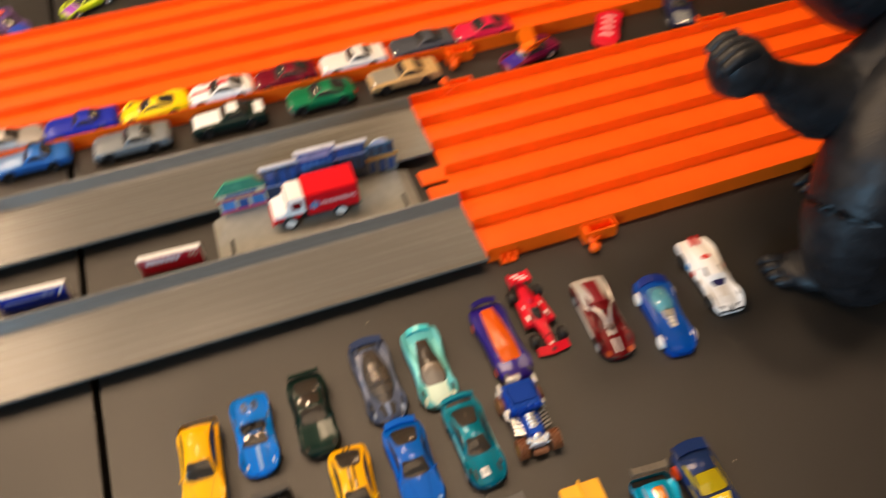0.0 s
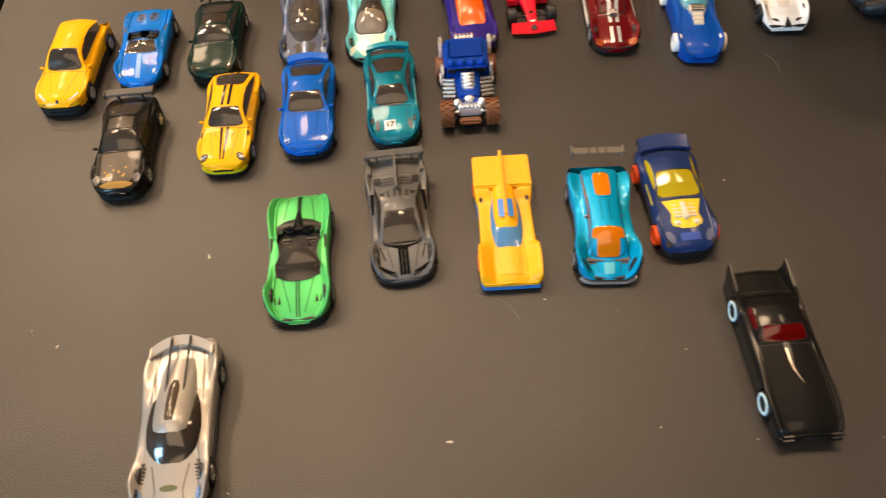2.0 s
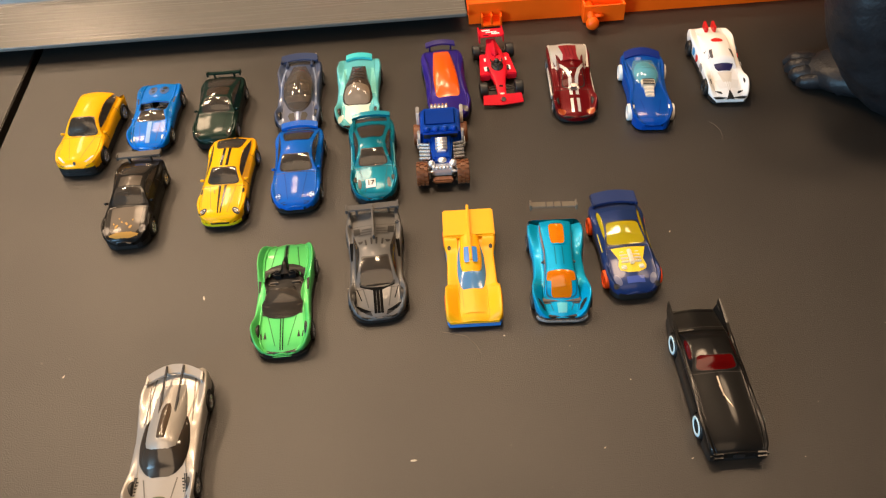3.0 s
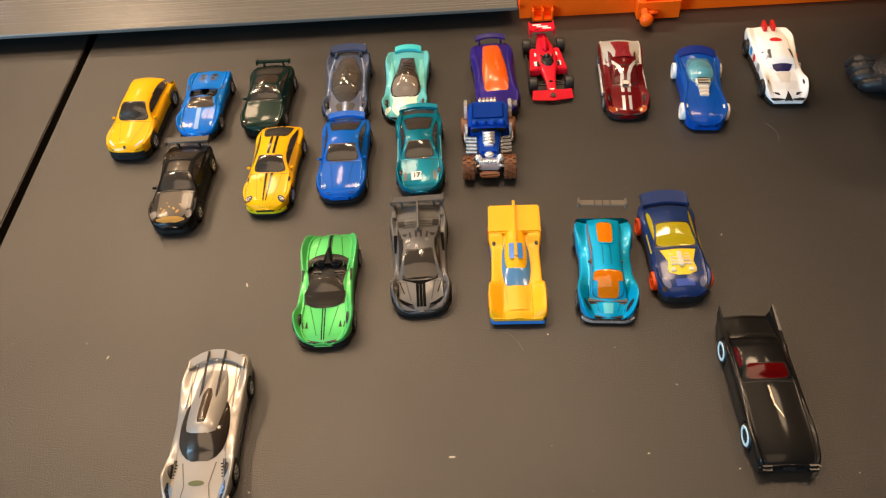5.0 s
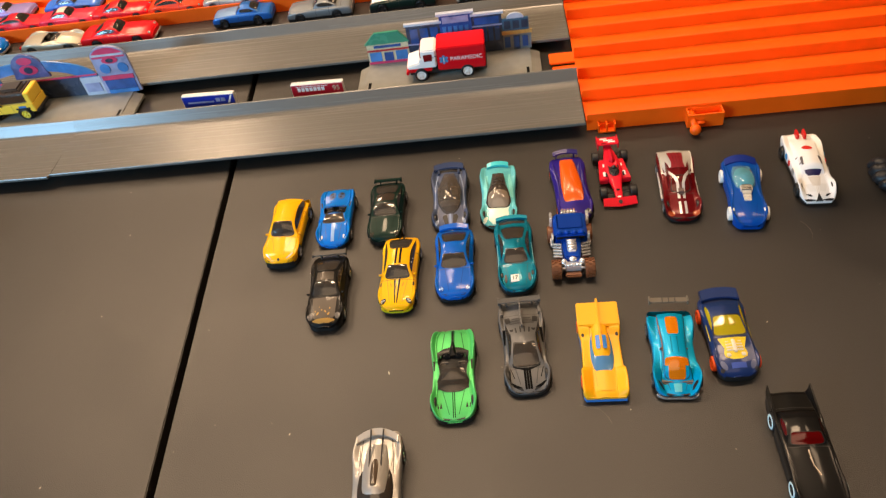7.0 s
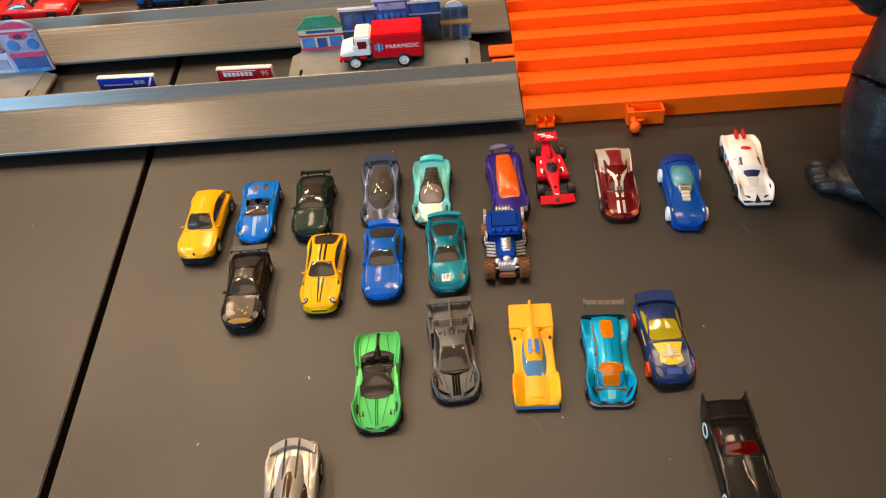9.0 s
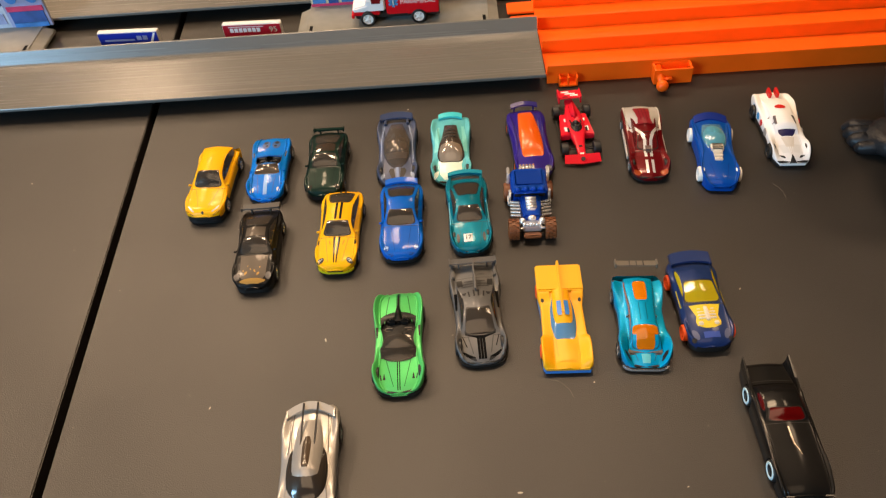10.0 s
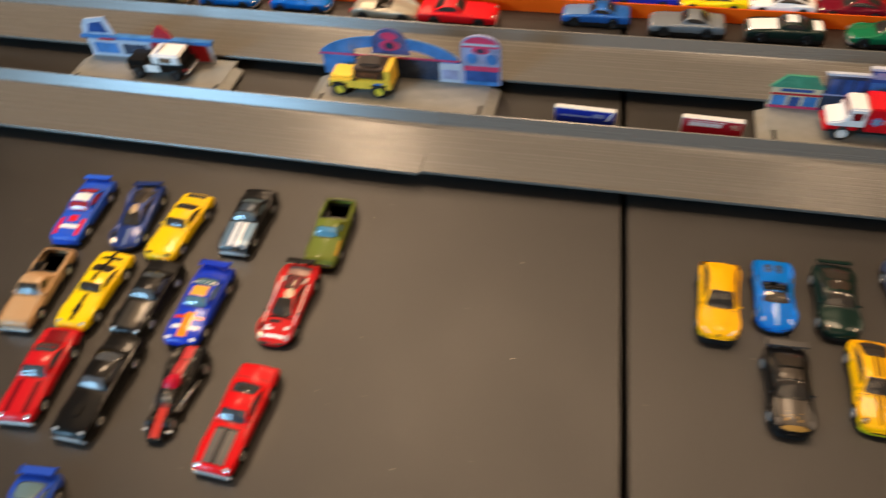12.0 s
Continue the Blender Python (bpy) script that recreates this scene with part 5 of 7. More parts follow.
                for lx in (-2.3, 0, 2.3):
                    b = bmesh.new(); box(b, lx - .95, lx + .95, -.95, .95, rr - .6, rr + .35, .2, Matrix.Rotation(a + (.2 if lx == 0 else 0), 4, "X")); part("tread_lug", b, BRIM, w)
    return r


hot_rod(0.392, -0.1365, -1.0)

# ---- front row ----
GRN = paint(86, 190, 106, 0.25, 0.30)
GRN_LINE = mat("green_body_line", lin(12, 104, 44), .45, vary=0)
M_COCKPIT = mat("black_cockpit", (0.006, 0.006, 0.006), .5, spec=.3)
c = Car(0.298, -0.251, 1.0, "metallic green open toy sports car with black cockpit", "roadster", GRN, L=71, W=31, roof=11.8, ws=False, rear=False, side=False, cowl=.38, holes=((.295, .72, 5.0),),
        deck=[(0, 4.2), (.03, 5.6), (.1, 6.8), (.22, 8.4), (.36, 10.2), (.6, 11.6), (.8, 11.4), (.93, 10.6), (1, 8)],
        plan=[(0, .30), (.010, .52), (.03, .72), (.06, .85), (.11, .95), (.18, 1), (.32, .93), (.5, .90), (.68, .97), (.8, 1), (.88, .98), (.94, .90), (.98, .78), (1, .62)],
        sh=[(0, 4.4), (.03, 7), (.1, 10.6), (.19, 12.6), (.30, 10.8), (.5, 11), (.68, 13.8), (.8, 14.8), (.90, 14.2), (.97, 11.8), (1, 8)])
c.pane("cockpit_tub", .285, .745, -1.50, 1.50, M_COCKPIT, 3.0, -2.6)
c.pane("cockpit_rim", .275, .755, -1.46, 1.46, M_COCKPIT, 2.3, .10, r0=.78, taper=-.06)
c.stripe(.02, .275, -.9, -.35, BLK); c.stripe(.02, .275, .35, .9, BLK); c.stripe(.75, .985, -1.3, 1.3, GRN_LINE); c.stripe(.75, .985, -.55, .55, BLK, lift=.25)
c.dome("engine_hump", .655, .84, [(0, 2.6), (.3, 2.2), (1, .5)], 2.8, BLK, lift=.2)
c.pane("windshield", .288, .500, -1.20, 1.20, tint(120, 110, 98, .85), 2.6, .3, bow=.05, taper=.04, rise=3.0)
c.pane("windshield_frame", .286, .503, -1.25, 1.25, M_DARK_EDGE, 2.6, .25, bow=.05, r0=.92, taper=.04, rise=3.0)
b = bmesh.new(); cyl(b, (4.0, c.y(.54), 9.2), (4.0, c.y(.525), 10.2), 2.0, seg=16); part("steering_wheel", b, M_COCKPIT, c.root, smooth=True)
for sx in (-1, 1):
    b = bmesh.new(); box(b, sx * 4.0 - 2.8, sx * 4.0 + 2.8, c.y(.55), c.y(.64), 6.6, 8.8, .9); box(b, sx * 4.0 - 2.8, sx * 4.0 + 2.8, c.y(.645), c.y(.685), 7.0, 13.0, 1.1); box(b, sx * 4.0 - 1.5, sx * 4.0 + 1.5, c.y(.655), c.y(.685), 12.6, 14.4, .6); part("seat", b, M_COCKPIT, c.root)
    for k in range(2):
        c.patch("headlight", [(c.y(.115), sx * (8.6 + 2.2 * k) - .8, sx * (8.6 + 2.2 * k) + .8), (c.y(.165), sx * (8.6 + 2.2 * k) - .15, sx * (8.6 + 2.2 * k) + .15)], M_DARKBASE, .2)
    # Hood and tail folds: shade painted in darker green.
    c.patch("hood_crease_shade", [(c.y(.05), sx * 3.0, sx * 3.4), (c.y(.28), sx * 7.0, sx * 7.5)], GRN_LINE, .08)
    c.patch("rear_crease_shade", [(c.y(.64), sx * 8.2, sx * 8.7), (c.y(.95), sx * 5.4, sx * 6.0)], GRN_LINE, .08)
    c.patch("side_intake", [(c.y(.50), sx * 12.4, sx * 13.2), (c.y(.60), sx * 12.0, sx * 13.6)], M_DARKBASE, .12)
c.grille(0, 0, 9.5, None, 2.2, 4.0); c.lip(1.4, 2.6, 12.5, M_DARKBASE, "front_splitter", .6)

DGY = mat("matt_grey_plastic", lin(86, 86, 86), .40, 0.15, coat=.12, vary=.10, scale=700, bump=.15, bscale=2500)
c = Car(0.349, -0.2315, 2.5, "dark grey toy supercar with roof fin and rear wing", "proto", DGY, L=73, W=31.5, cowl=.245, r0=.47, r1=.56, end=.80, roof=15.6, g=.80, rw=.52, wv=1.0, bow=.04, rear=False)
for k in range(3):
    x = -1.7 + 1.7 * k
    c.stripe(.03, .25, x - .75, x + .75, M_GAP)
for sx in (-1, 1):
    for k in range(2):
        c.patch("roof_vent", [(c.y(.575), sx * (1.3 + 3.0 * k) - .5, sx * (1.3 + 3.0 * k) + .5), (c.y(.655 - .015 * k), sx * (1.5 + 3.3 * k) - .5, sx * (1.5 + 3.3 * k) + .5)], M_DARKBASE, .2)
    c.patch("roof_notch", [(c.y(.60), sx * 6.8, sx * 8.0), (c.y(.63), sx * 6.0, sx * 9.2)], M_DARKBASE, .2)
    c.patch("side_glass", [(c.y(.36), sx * 9.6, sx * 11.0), (c.y(.47), sx * 8.4, sx * 10.8), (c.y(.58), sx * 8.6, sx * 10.0)], M_DARKBASE, .15)
    c.patch("headlight", [(c.y(.04), sx * 10.0, sx * 11.5), (c.y(.16), sx * 11.4, sx * 13.0)], GREYRIM, .2)
    c.patch("pillar", [(c.y(.28), sx * 8.9, sx * 10.3), (c.y(.47), sx * 7.2, sx * 8.6)], DGY, .25)
for sx in (-1, 1):
    c.patch("front_intake", [(c.y(.02), sx * 3.5, sx * 8.0), (c.y(.05), sx * 4.5, sx * 11.0), (c.y(.075), sx * 8.5, sx * 11.6)], M_DARKBASE, .15)
    # Hood fold shade painted in darker grey.
    c.patch("hood_crease_shade", [(c.y(.08), sx * 5.0, sx * 5.6), (c.y(.24), sx * 7.4, sx * 8.0)], mat("dark_crease", lin(54, 54, 54), .5), .1)
    c.patch("rear_vent", [(c.y(.72), sx * 7.5, sx * 11), (c.y(.80), sx * 8, sx * 11.5)], M_DARKBASE, .15)
c.patch("cowl_panel", [(c.y(.205), -1.5, 1.5), (c.y(.25), -9.0, 9.0), (c.y(.262), -9.4, 9.4)], M_GAP, .12)
for sx in (-1, 1):
    c.patch("side_intake", [(c.y(.50), sx * 12.4, sx * 13.6), (c.y(.66), sx * 11.6, sx * 13.8)], M_GAP, .12)
    c.patch("shoulder_line", [(c.y(.14), sx * 8.4, sx * 9.0), (c.y(.24), sx * 10.8, sx * 11.3)], M_GAP, .12)
c.lump("roof_fin", .81, 0, 13.0, 1.1, 25, 5.6, DGY, .3)
for sx in (-1, 1):
    c.patch("nose_blade", [(c.y(.0), sx * 1.5, sx * 5.5), (c.y(.035), sx * 7.0, sx * 10.5), (c.y(.09), sx * 12.0, sx * 13.4)], DGY, .55)
    c.patch("nose_slot", [(c.y(.045), sx * 4.0, sx * 8.2), (c.y(.075), sx * 8.0, sx * 11.4), (c.y(.10), sx * 10.6, sx * 11.8)], M_GAP, .4)
    for k in range(3):
        c.patch("deck_slat", [(c.y(.70 + .035 * k), sx * 1.4, sx * (8.6 - k)), (c.y(.712 + .035 * k), sx * 1.4, sx * (8.6 - k))], mat("dark_crease", lin(54, 54, 54), .5), .25)
    c.lump("rear_fender_fin", .90, sx * 13.4, 10.6, 2.2, 12, 3.6, DGY, .7)
    c.patch("silver_lamp", [(c.y(.055), sx * 11.6, sx * 12.1), (c.y(.13), sx * 13.0, sx * 13.5)], M_CHROME, .6)
c.wing(.965, 17.2, 14.6, 5.4, DGY, .62, plates=True); c.lip(1.6, 3.2, 13.5, M_DARKBASE, "front_splitter", .5)

YL2 = mat("yellow_plastic", lin(238, 172, 6), .42, vary=.04)
BLP = mat("blue_plastic", lin(52, 122, 200), .35)


c = Car(0.403, -0.238, -1.5, "yellow plastic toy endurance racer with blue windows", "proto", YL2, name="toy_race_car", L=75, W=29.5, rim=ORIM, tyre=ORIM, roof=9.2, R=4.4, base=BLP, ws=False, rear=False, side=False,
        plan=[(0, .86), (.012, .95), (.03, .99), (.14, 1), (.27, .99), (.31, .90), (.60, .88), (.66, .94), (.70, .97), (.97, .97), (.99, .94), (1, .9)],
        deck=[(0, 5.4), (.03, 7.0), (.1, 7.6), (.28, 8.0), (.60, 8.4), (.655, 9.2), (.70, 11.4), (.97, 11.6), (1, 10.4)],
        sh=[(0, 5.8), (.02, 8.8), (.05, 10.8), (.15, 11.4), (.25, 10.8), (.30, 8.6), (.60, 8.6), (.655, 9.4), (.70, 11.4), (.97, 11.6), (1, 10.4)], g=.52)
BLG = mat("blue_window_plastic", lin(92, 146, 196), .16, trans=.3, coat=.3)
c.dome("window_band", .255, .66, [(0, 5.0), (.08, 6.4), (.4, 7.6), (.75, 7.2), (1, 5.4)], 1.8, BLG, power=.3)
c.dome("roof", .345, .82, [(0, 4.4), (.08, 5.4), (.35, 6.0), (.7, 5.2), (1, 3.8)], 3.8, YL2, power=.25, peak=.32)
for sx in (-1, 1):
    c.patch("roof_window", [(c.y(.44), sx * 1.0, sx * 3.2), (c.y(.465), sx * .9, sx * 3.7), (c.y(.585), sx * .9, sx * 3.5)], BLP, 4.2)
    c.oval("side_slot", .64, sx * 11.4, 1.0, 1.4, M_DARKBASE, .15)
c.lump("tail_fin", .74, 0, 10.6, 1.5, 42, 4.2, YL2, .5)
c.lump("rear_deck", .855, 0, 8.0, 28.6, 21, 4.6, YL2, .8)
c.patch("hood_step", [(c.y(.05), -4.6, 4.6), (c.y(.20), -4.2, 4.2)], YL2, .5)
# Shade of a side fold, painted as a darker yellow strip.
c.patch("side_crease_shade", [(c.y(.10), -5.4, -5.0), (c.y(.28), -6.0, -5.6)], mat("shadow_yellow_plastic", lin(226, 150, 14), .45), .08)
c.lip(1.6, 3.4, 13.2, BLP, "front_bumper", .45)

CY = paint(0, 148, 196, 0.25, 0.24)
ORANGE_GLASS = mat("orange_windshield", lin(238, 132, 16), .08, trans=.40, coat=.3, vary=.35, scale=350)
c = Car(0.4515, -0.2442, -4.0, "turquoise toy race car with orange glass and grey wing", "proto", CY, L=66, W=30.5, glass=mat("orange_windshield", lin(228, 124, 18), .14, trans=.45, coat=.2, vary=.35, scale=350), cowl=.12, r0=.33, r1=.80, end=1.0, roof=16.6, g=.60, rw=.48, rear=False, ws=False, plan=[(0, .5), (.01, .66), (.03, .8), (.08, .92), (.16, 1), (.26, .98), (.38, .89), (.55, .87), (.68, .95), (.8, 1), (.92, .96), (.98, .88), (1, .78)], sh=[(0, 5), (.03, 9), (.1, 12.4), (.18, 13.4), (.28, 11.6), (.36, 10.6), (.55, 10.4), (.66, 12.4), (.8, 14.2), (.93, 12.8), (1, 10)])
c.pane("windshield", .145, .325, -.62, .62, ORANGE_GLASS, 6, .15, taper=.06)
c.pane("windshield_corner", .245, .325, -1.02, 1.02, ORANGE_GLASS, 5, .22)
c.pane("windshield_edge", .14, .33, -1.06, 1.06, mat("turquoise_shade", lin(0, 96, 122), .4, coat=.3), 3.0, .10, r0=.90)
c.pane("rear_window", .59, .83, -.50, .50, mat("orange_rear_window", lin(244, 138, 14), .10, trans=.35, coat=.4, vary=.25, scale=500), 6, .3)
c.pane("rear_window_frame", .585, .835, -.55, .55, CY, 6, .45, r0=.90)
for sx in (-1, 1):
    c.pane("hood_slot", .07, .17, *sorted((sx * 1.8, sx * 2.5)), M_DARKBASE, 3, .3)
    c.patch("chrome_pipe", [(c.y(.86), sx * 14.0, sx * 15.0), (c.y(.97), sx * 13.4, sx * 14.6)], M_CHROME, .6)
c.stripe(.03, .11, -2.2, 2.2, paint(96, 184, 200, .2), "nose_panel", -2.6, 2.6)
for sx in (-1, 1):
    c.patch("headlight", [(c.y(.045), sx * 8.4, sx * 9.4), (c.y(.09), sx * 9.4, sx * 12.0), (c.y(.12), sx * 11.2, sx * 12.4)], M_DARKBASE, .2)
    # Hood fold shade painted in darker turquoise.
    c.patch("hood_crease_shade", [(c.y(.05), sx * 4.4, sx * 4.8), (c.y(.13), sx * 6.2, sx * 6.6)], mat("turquoise_shade", lin(0, 96, 122), .4, coat=.3), .1)
for sx in (-1, 1):
    # Ridge and arch shading painted as strips of darker body colour.
    c.patch("roof_ridge_shade", [(c.y(.38), sx * 2.0 - .3, sx * 2.0 + .3), (c.y(.57), sx * 2.0 - .3, sx * 2.0 + .3)], paint(8, 112, 142, .25), .16)
    c.patch("front_arch_shade", [(c.y(.13), sx * 9.6, sx * 10.2), (c.y(.27), sx * 9.0, sx * 9.6)], paint(4, 112, 142, .25), .12)
c.lip(1.6, 3.0, 13.0, M_CHROME, "chrome_splitter", .6); c.lip(3.0, 4.4, 9.0, M_DARKBASE, "grille", .1)
c.wing(1.015, 19.6, 12.6, 5.0, mat("grey_wing_plastic", lin(104, 98, 88), .35), .30, plates=True, tilt=10, up=.6)
for k in (-1, 0, 1):
    c.lump("wing_rib", 1.015, k * 4.2, 19.8, .5, 4.6, .9, GREYRIM, .1)
for sx in (-1, 1):
    c.lump("chrome_sill", .5, sx * 12.6, 2.2, 1.6, 30, 1.6, GREYRIM, .4)

NV = paint(30, 48, 92, 0.1, 0.24)
YT = mat("yellow_tinted_plastic", lin(240, 216, 40), .12, trans=.6, coat=.2, vary=.25, scale=250)
c = Car(0.491, -0.2335, 1.0, "navy toy drift car with yellow glass, orange wheels", "coupe", NV, L=65, W=29.5, glass=YT, rim=ORIM, tyre=ORIM, out=.9, roof=16.4, cowl=.42, r0=.66, r1=.77, end=.90, rear=False, rw=.60, wv=1.12)
c.patch("hood_window", [(c.y(.155), -2.6, 2.6), (c.y(.185), -6.8, 6.8), (c.y(.22), -7.4, 7.4), (c.y(.28), -6.4, 6.4), (c.y(.40), -9.2, 9.2)], mat("yellow_hood_plastic", lin(214, 188, 22), .36, coat=0, vary=.35, scale=300), .2)
c.patch("roll_bar", [(c.y(.56), -7.6, 7.6), (c.y(.575), -7.5, 7.5)], mat("olive_interior", lin(128, 112, 24), .4), .1)
c.lump("engine", .30, 0, 12.4, 2.4, 10.0, 2.1, BRIGHT, .5)
for k in range(4):
    for sx in (-1, 1):
        c.lump("exhaust_pipe", .255 + .033 * k, sx * 3.2, 12.3, 4.2, 1.2, 1.2, BRIGHT, .3)
for sx in (-1, 1):
    c.lump("engine_intake", .205, sx * 4.6, 11.6, 2.8, 2.6, 1.4, BRIGHT, .5)
    c.patch("side_graphic", [(c.y(.40), sx * 12.9, sx * 13.5), (c.y(.56), sx * 13.0, sx * 13.6), (c.y(.60), sx * 13.1, sx * 13.6)], YT, .15)
    c.oval("nose_flash", .10, sx * 9.2, 1.8, 3.2, paint(92, 96, 120, .2), .15, slant=sx * .3)
c.arc_wing(.955, 16.0, 12.2, 7.6, 1.6, .6, NV, .85, thick=1.2, rise=1.8, plates=1.2)
c.lights(.05, 10.6, 1.6, 1.4, M_DARKBASE); c.grille(0, 0, 9, None, 3, 6)
c.stripe(.06, .12, -4.6, 4.6, paint(60, 80, 150), "nose_panel")

c = Car(0.516, -0.3243, -0.5, "glossy black toy car with tail fins, red windshield", "muscle", BLK, L=77.6, W=29, cowl=.50, r0=.59, r1=.70, end=.82, roof=16.4, glass=tint(104, 8, 8, .45), rim=M_DARKBASE, R=5.6, rear=False, wv=1.0, plan=[(0, .80), (.01, .86), (.05, .92), (.2, .97), (.5, .97), (.75, .96), (1, .86)],
        deck=[(0, 8), (.02, 9.6), (.1, 11), (.3, 12.2), (.5, 13), (.7, 12.4), (.85, 10.6), (1, 8.8)], sh=[(0, 8), (.02, 9.8), (.1, 11.2), (.3, 12), (.5, 12.4), (.7, 12.6), (1, 12.6)])
for sx in (-1, 1):
    vs = [(sx * 13.6, c.y(.72), 12), (sx * 12.0, c.y(.72), 12), (sx * 13.0, c.y(1.0), 9), (sx * 11.4, c.y(1.0), 9), (sx * 13.0, c.y(1.02), 15.4), (sx * 12.2, c.y(1.02), 15.4), (sx * 13.4, c.y(.84), 13.8), (sx * 12.0, c.y(.84), 13.8)]
    link("tail_fin", vs, [(0, 6, 4, 2), (1, 3, 5, 7), (0, 1, 7, 6), (6, 7, 5, 4), (2, 4, 5, 3), (0, 2, 3, 1)], BLK, c.root, smooth=False)
    c.patch("chrome_strip", [(c.y(.03), sx * 13.1, sx * 13.3), (c.y(.5), sx * 13.4, sx * 13.6), (c.y(.72), sx * 13.3, sx * 13.5)], GREYRIM, .15)
for w in [o for o in c.root.children if o.name.startswith("wheel")]:
    vs, fs = lathe([(3.2, 2.2), (3.3, 2.45), (4.6, 2.45), (4.7, 2.2)], 28)
    link("whitewall", vs, fs, mat("pale_whitewall", lin(196, 222, 228), .4), w)
c.pane("deck_groove", .80, .81, -1.6, 1.6, M_GAP, 5, .1); c.pane("deck_groove", .975, .985, -1.6, 1.6, M_GAP, 5, .1)
for sx in (-1, 1):
    c.patch("hood_ridge", [(c.y(.02), sx * 9.4, sx * 9.7), (c.y(.48), sx * 7.4, sx * 7.8)], BLK, .35)
    c.lump("bumper_bullet", .0, sx * 9.6, 4.0, 6.4, 3.2, 4.4, BLK, 1.2)
c.lump("grille", 0.0, 0, 4.6, 5, 1.6, 2.2, GREYRIM, .4); c.patch("hood_ornament", [(c.y(.26), 1.8, 2.0), (c.y(.33), -.6, .0), (c.y(.40), -1.6, -1.2)], mat("pale_emblem", lin(178, 166, 150), .2, .6), .2); c.patch("hood_ornament", [(c.y(.33), -.9, -.3), (c.y(.46), -1.4, -.6)], mat("pale_emblem", lin(178, 166, 150), .2, .6), .2)

SV = mat("pearl_silver_paint", lin(170, 166, 160), .34, .42, coat=.35, spec=.3, coat_rough=.12, vary=.10, scale=1500)
c = Car(0.249, -0.337, 1.0, "pearl silver toy hypercar with black canopy and tall wing", "proto", SV, L=76, W=31.5, roof=12.2, ws=False, rear=False, side=False, ax=(.225, .79), plan=[(0, .36), (.010, .56), (.03, .74), (.06, .86), (.11, .95), (.18, 1), (.34, .95), (.5, .94), (.68, .98), (.8, 1), (.92, .96), (.98, .86), (1, .74)])
c.dome("canopy", .265, .66, [(0, 3.6), (.06, 6.8), (.25, 10.4), (.5, 11.2), (.8, 10.2), (1, 7.4)], 4.4, mat("black_canopy", lin(52, 46, 40), .12, coat=.5, vary=.05), peak=.45)
c.dome("roof_tongue", .335, .86, [(0, 3.6), (.05, 6.2), (.2, 8.4), (.5, 8.2), (.8, 7.2), (1, 5.6)], 5.2, SV, power=.32, peak=.22)
c.dome("engine_window", .43, .80, [(0, 2.2), (.06, 2.9), (.6, 3.4), (.9, 2.6), (1, 1.2)], 4.75, mat("dark_engine_window", lin(78, 66, 54), .18, coat=.4), power=.22, lift=.9, peak=.10)
for sx in (-1, 1):
    # Ridge shading put into the colour as grey strips on a smooth hood.
    c.patch("hood_ridge", [(c.y(.03), sx * 6.6, sx * 7.0), (c.y(.13), sx * 5.2, sx * 5.7), (c.y(.26), sx * 7.2, sx * 7.8)], mat("grey_crease_shade", lin(104, 100, 94), .45, .2, vary=0), .1)
    c.patch("headlight_glass", [(c.y(.035), sx * 10.2, sx * 11.4), (c.y(.10), sx * 11.8, sx * 13.2), (c.y(.15), sx * 12.2, sx * 12.8)], mat("dark_blue_lamp", lin(44, 54, 70), .12, coat=.4), .2)
    for k in range(5):
        c.patch("fender_louvre", [(c.y(.175 + .018 * k), sx * (10.6 - .25 * k), sx * (12.2 - .3 * k)), (c.y(.183 + .018 * k), sx * (10.5 - .25 * k), sx * (12.1 - .3 * k))], M_DARKBASE, .22)
    c.lump("front_winglet", .045, sx * 14.2, 3.2, 1.2, 4.6, 3.4, SV, .4)
    # Tail fold shade, painted in the same grey.
    c.patch("rear_crease_shade", [(c.y(.60), sx * 10.8, sx * 11.3), (c.y(.92), sx * 9.0, sx * 9.6)], mat("grey_crease_shade", lin(104, 100, 94), .45, .2, vary=0), .1)
c.lip(1.3, 2.4, 13.5, M_DARKBASE, "front_splitter", .7)
c.oval("nose_scoop", .14, 0, 3.6, 1.2, mat("dark_green_vent", lin(92, 98, 66), .4), .2)
for sx in (-1, 1):
    c.oval("headlight", .10, sx * 11.6, 1.2, 3.2, paint(120, 150, 190, .2), .2)
    c.patch("side_vent", [(c.y(.20), sx * 11.0, sx * 12.0), (c.y(.28), sx * 10.2, sx * 11.6)], GREYRIM, .2)
    b = bmesh.new(); cyl(b, (sx * 3.6, c.y(.60), 15.6), (sx * 4.0, c.y(.975), 16.4), .55, seg=8); part("wing_strut", b, GREYRIM, c.root)
c.arc_wing(.958, 15.2, 13.0, 4.4, 4.5, 1.6, SV, .32, thick=.9, rise=1.4, plates=1.4)
for sx in (-1, 1):
    c.lump("side_skirt", .5, sx * 14.4, 2.0, 1.2, 38, 2.2, GREYRIM, .3)

# ---- the second group, on the other table ----
LG = "toy cars in the second group"
c = Car(-0.422, -0.0755, 3.0, "blue and red toy stock car with white roof", "muscle", paint(40, 84, 196), LG, glass=tint(190, 60, 70, .4), roof=18.5)
c.stripe(.14, .20, -9, 9, WH, "hood_graphic"); c.stripe(.24, .34, -4, 4, RED, "hood_graphic"); c.lip(2.4, 5.0, 13, paint(40, 84, 196), "air_dam", .5); c.stripe(.51, .64, -7.4, 7.4, WH, "roof_panel"); c.wing(.96, 17, 12.5, 6, paint(40, 92, 210), .8, plates=False); c.stripe(.05, .3, -12, -8, RED); c.stripe(.05, .3, 8, 12, RED)
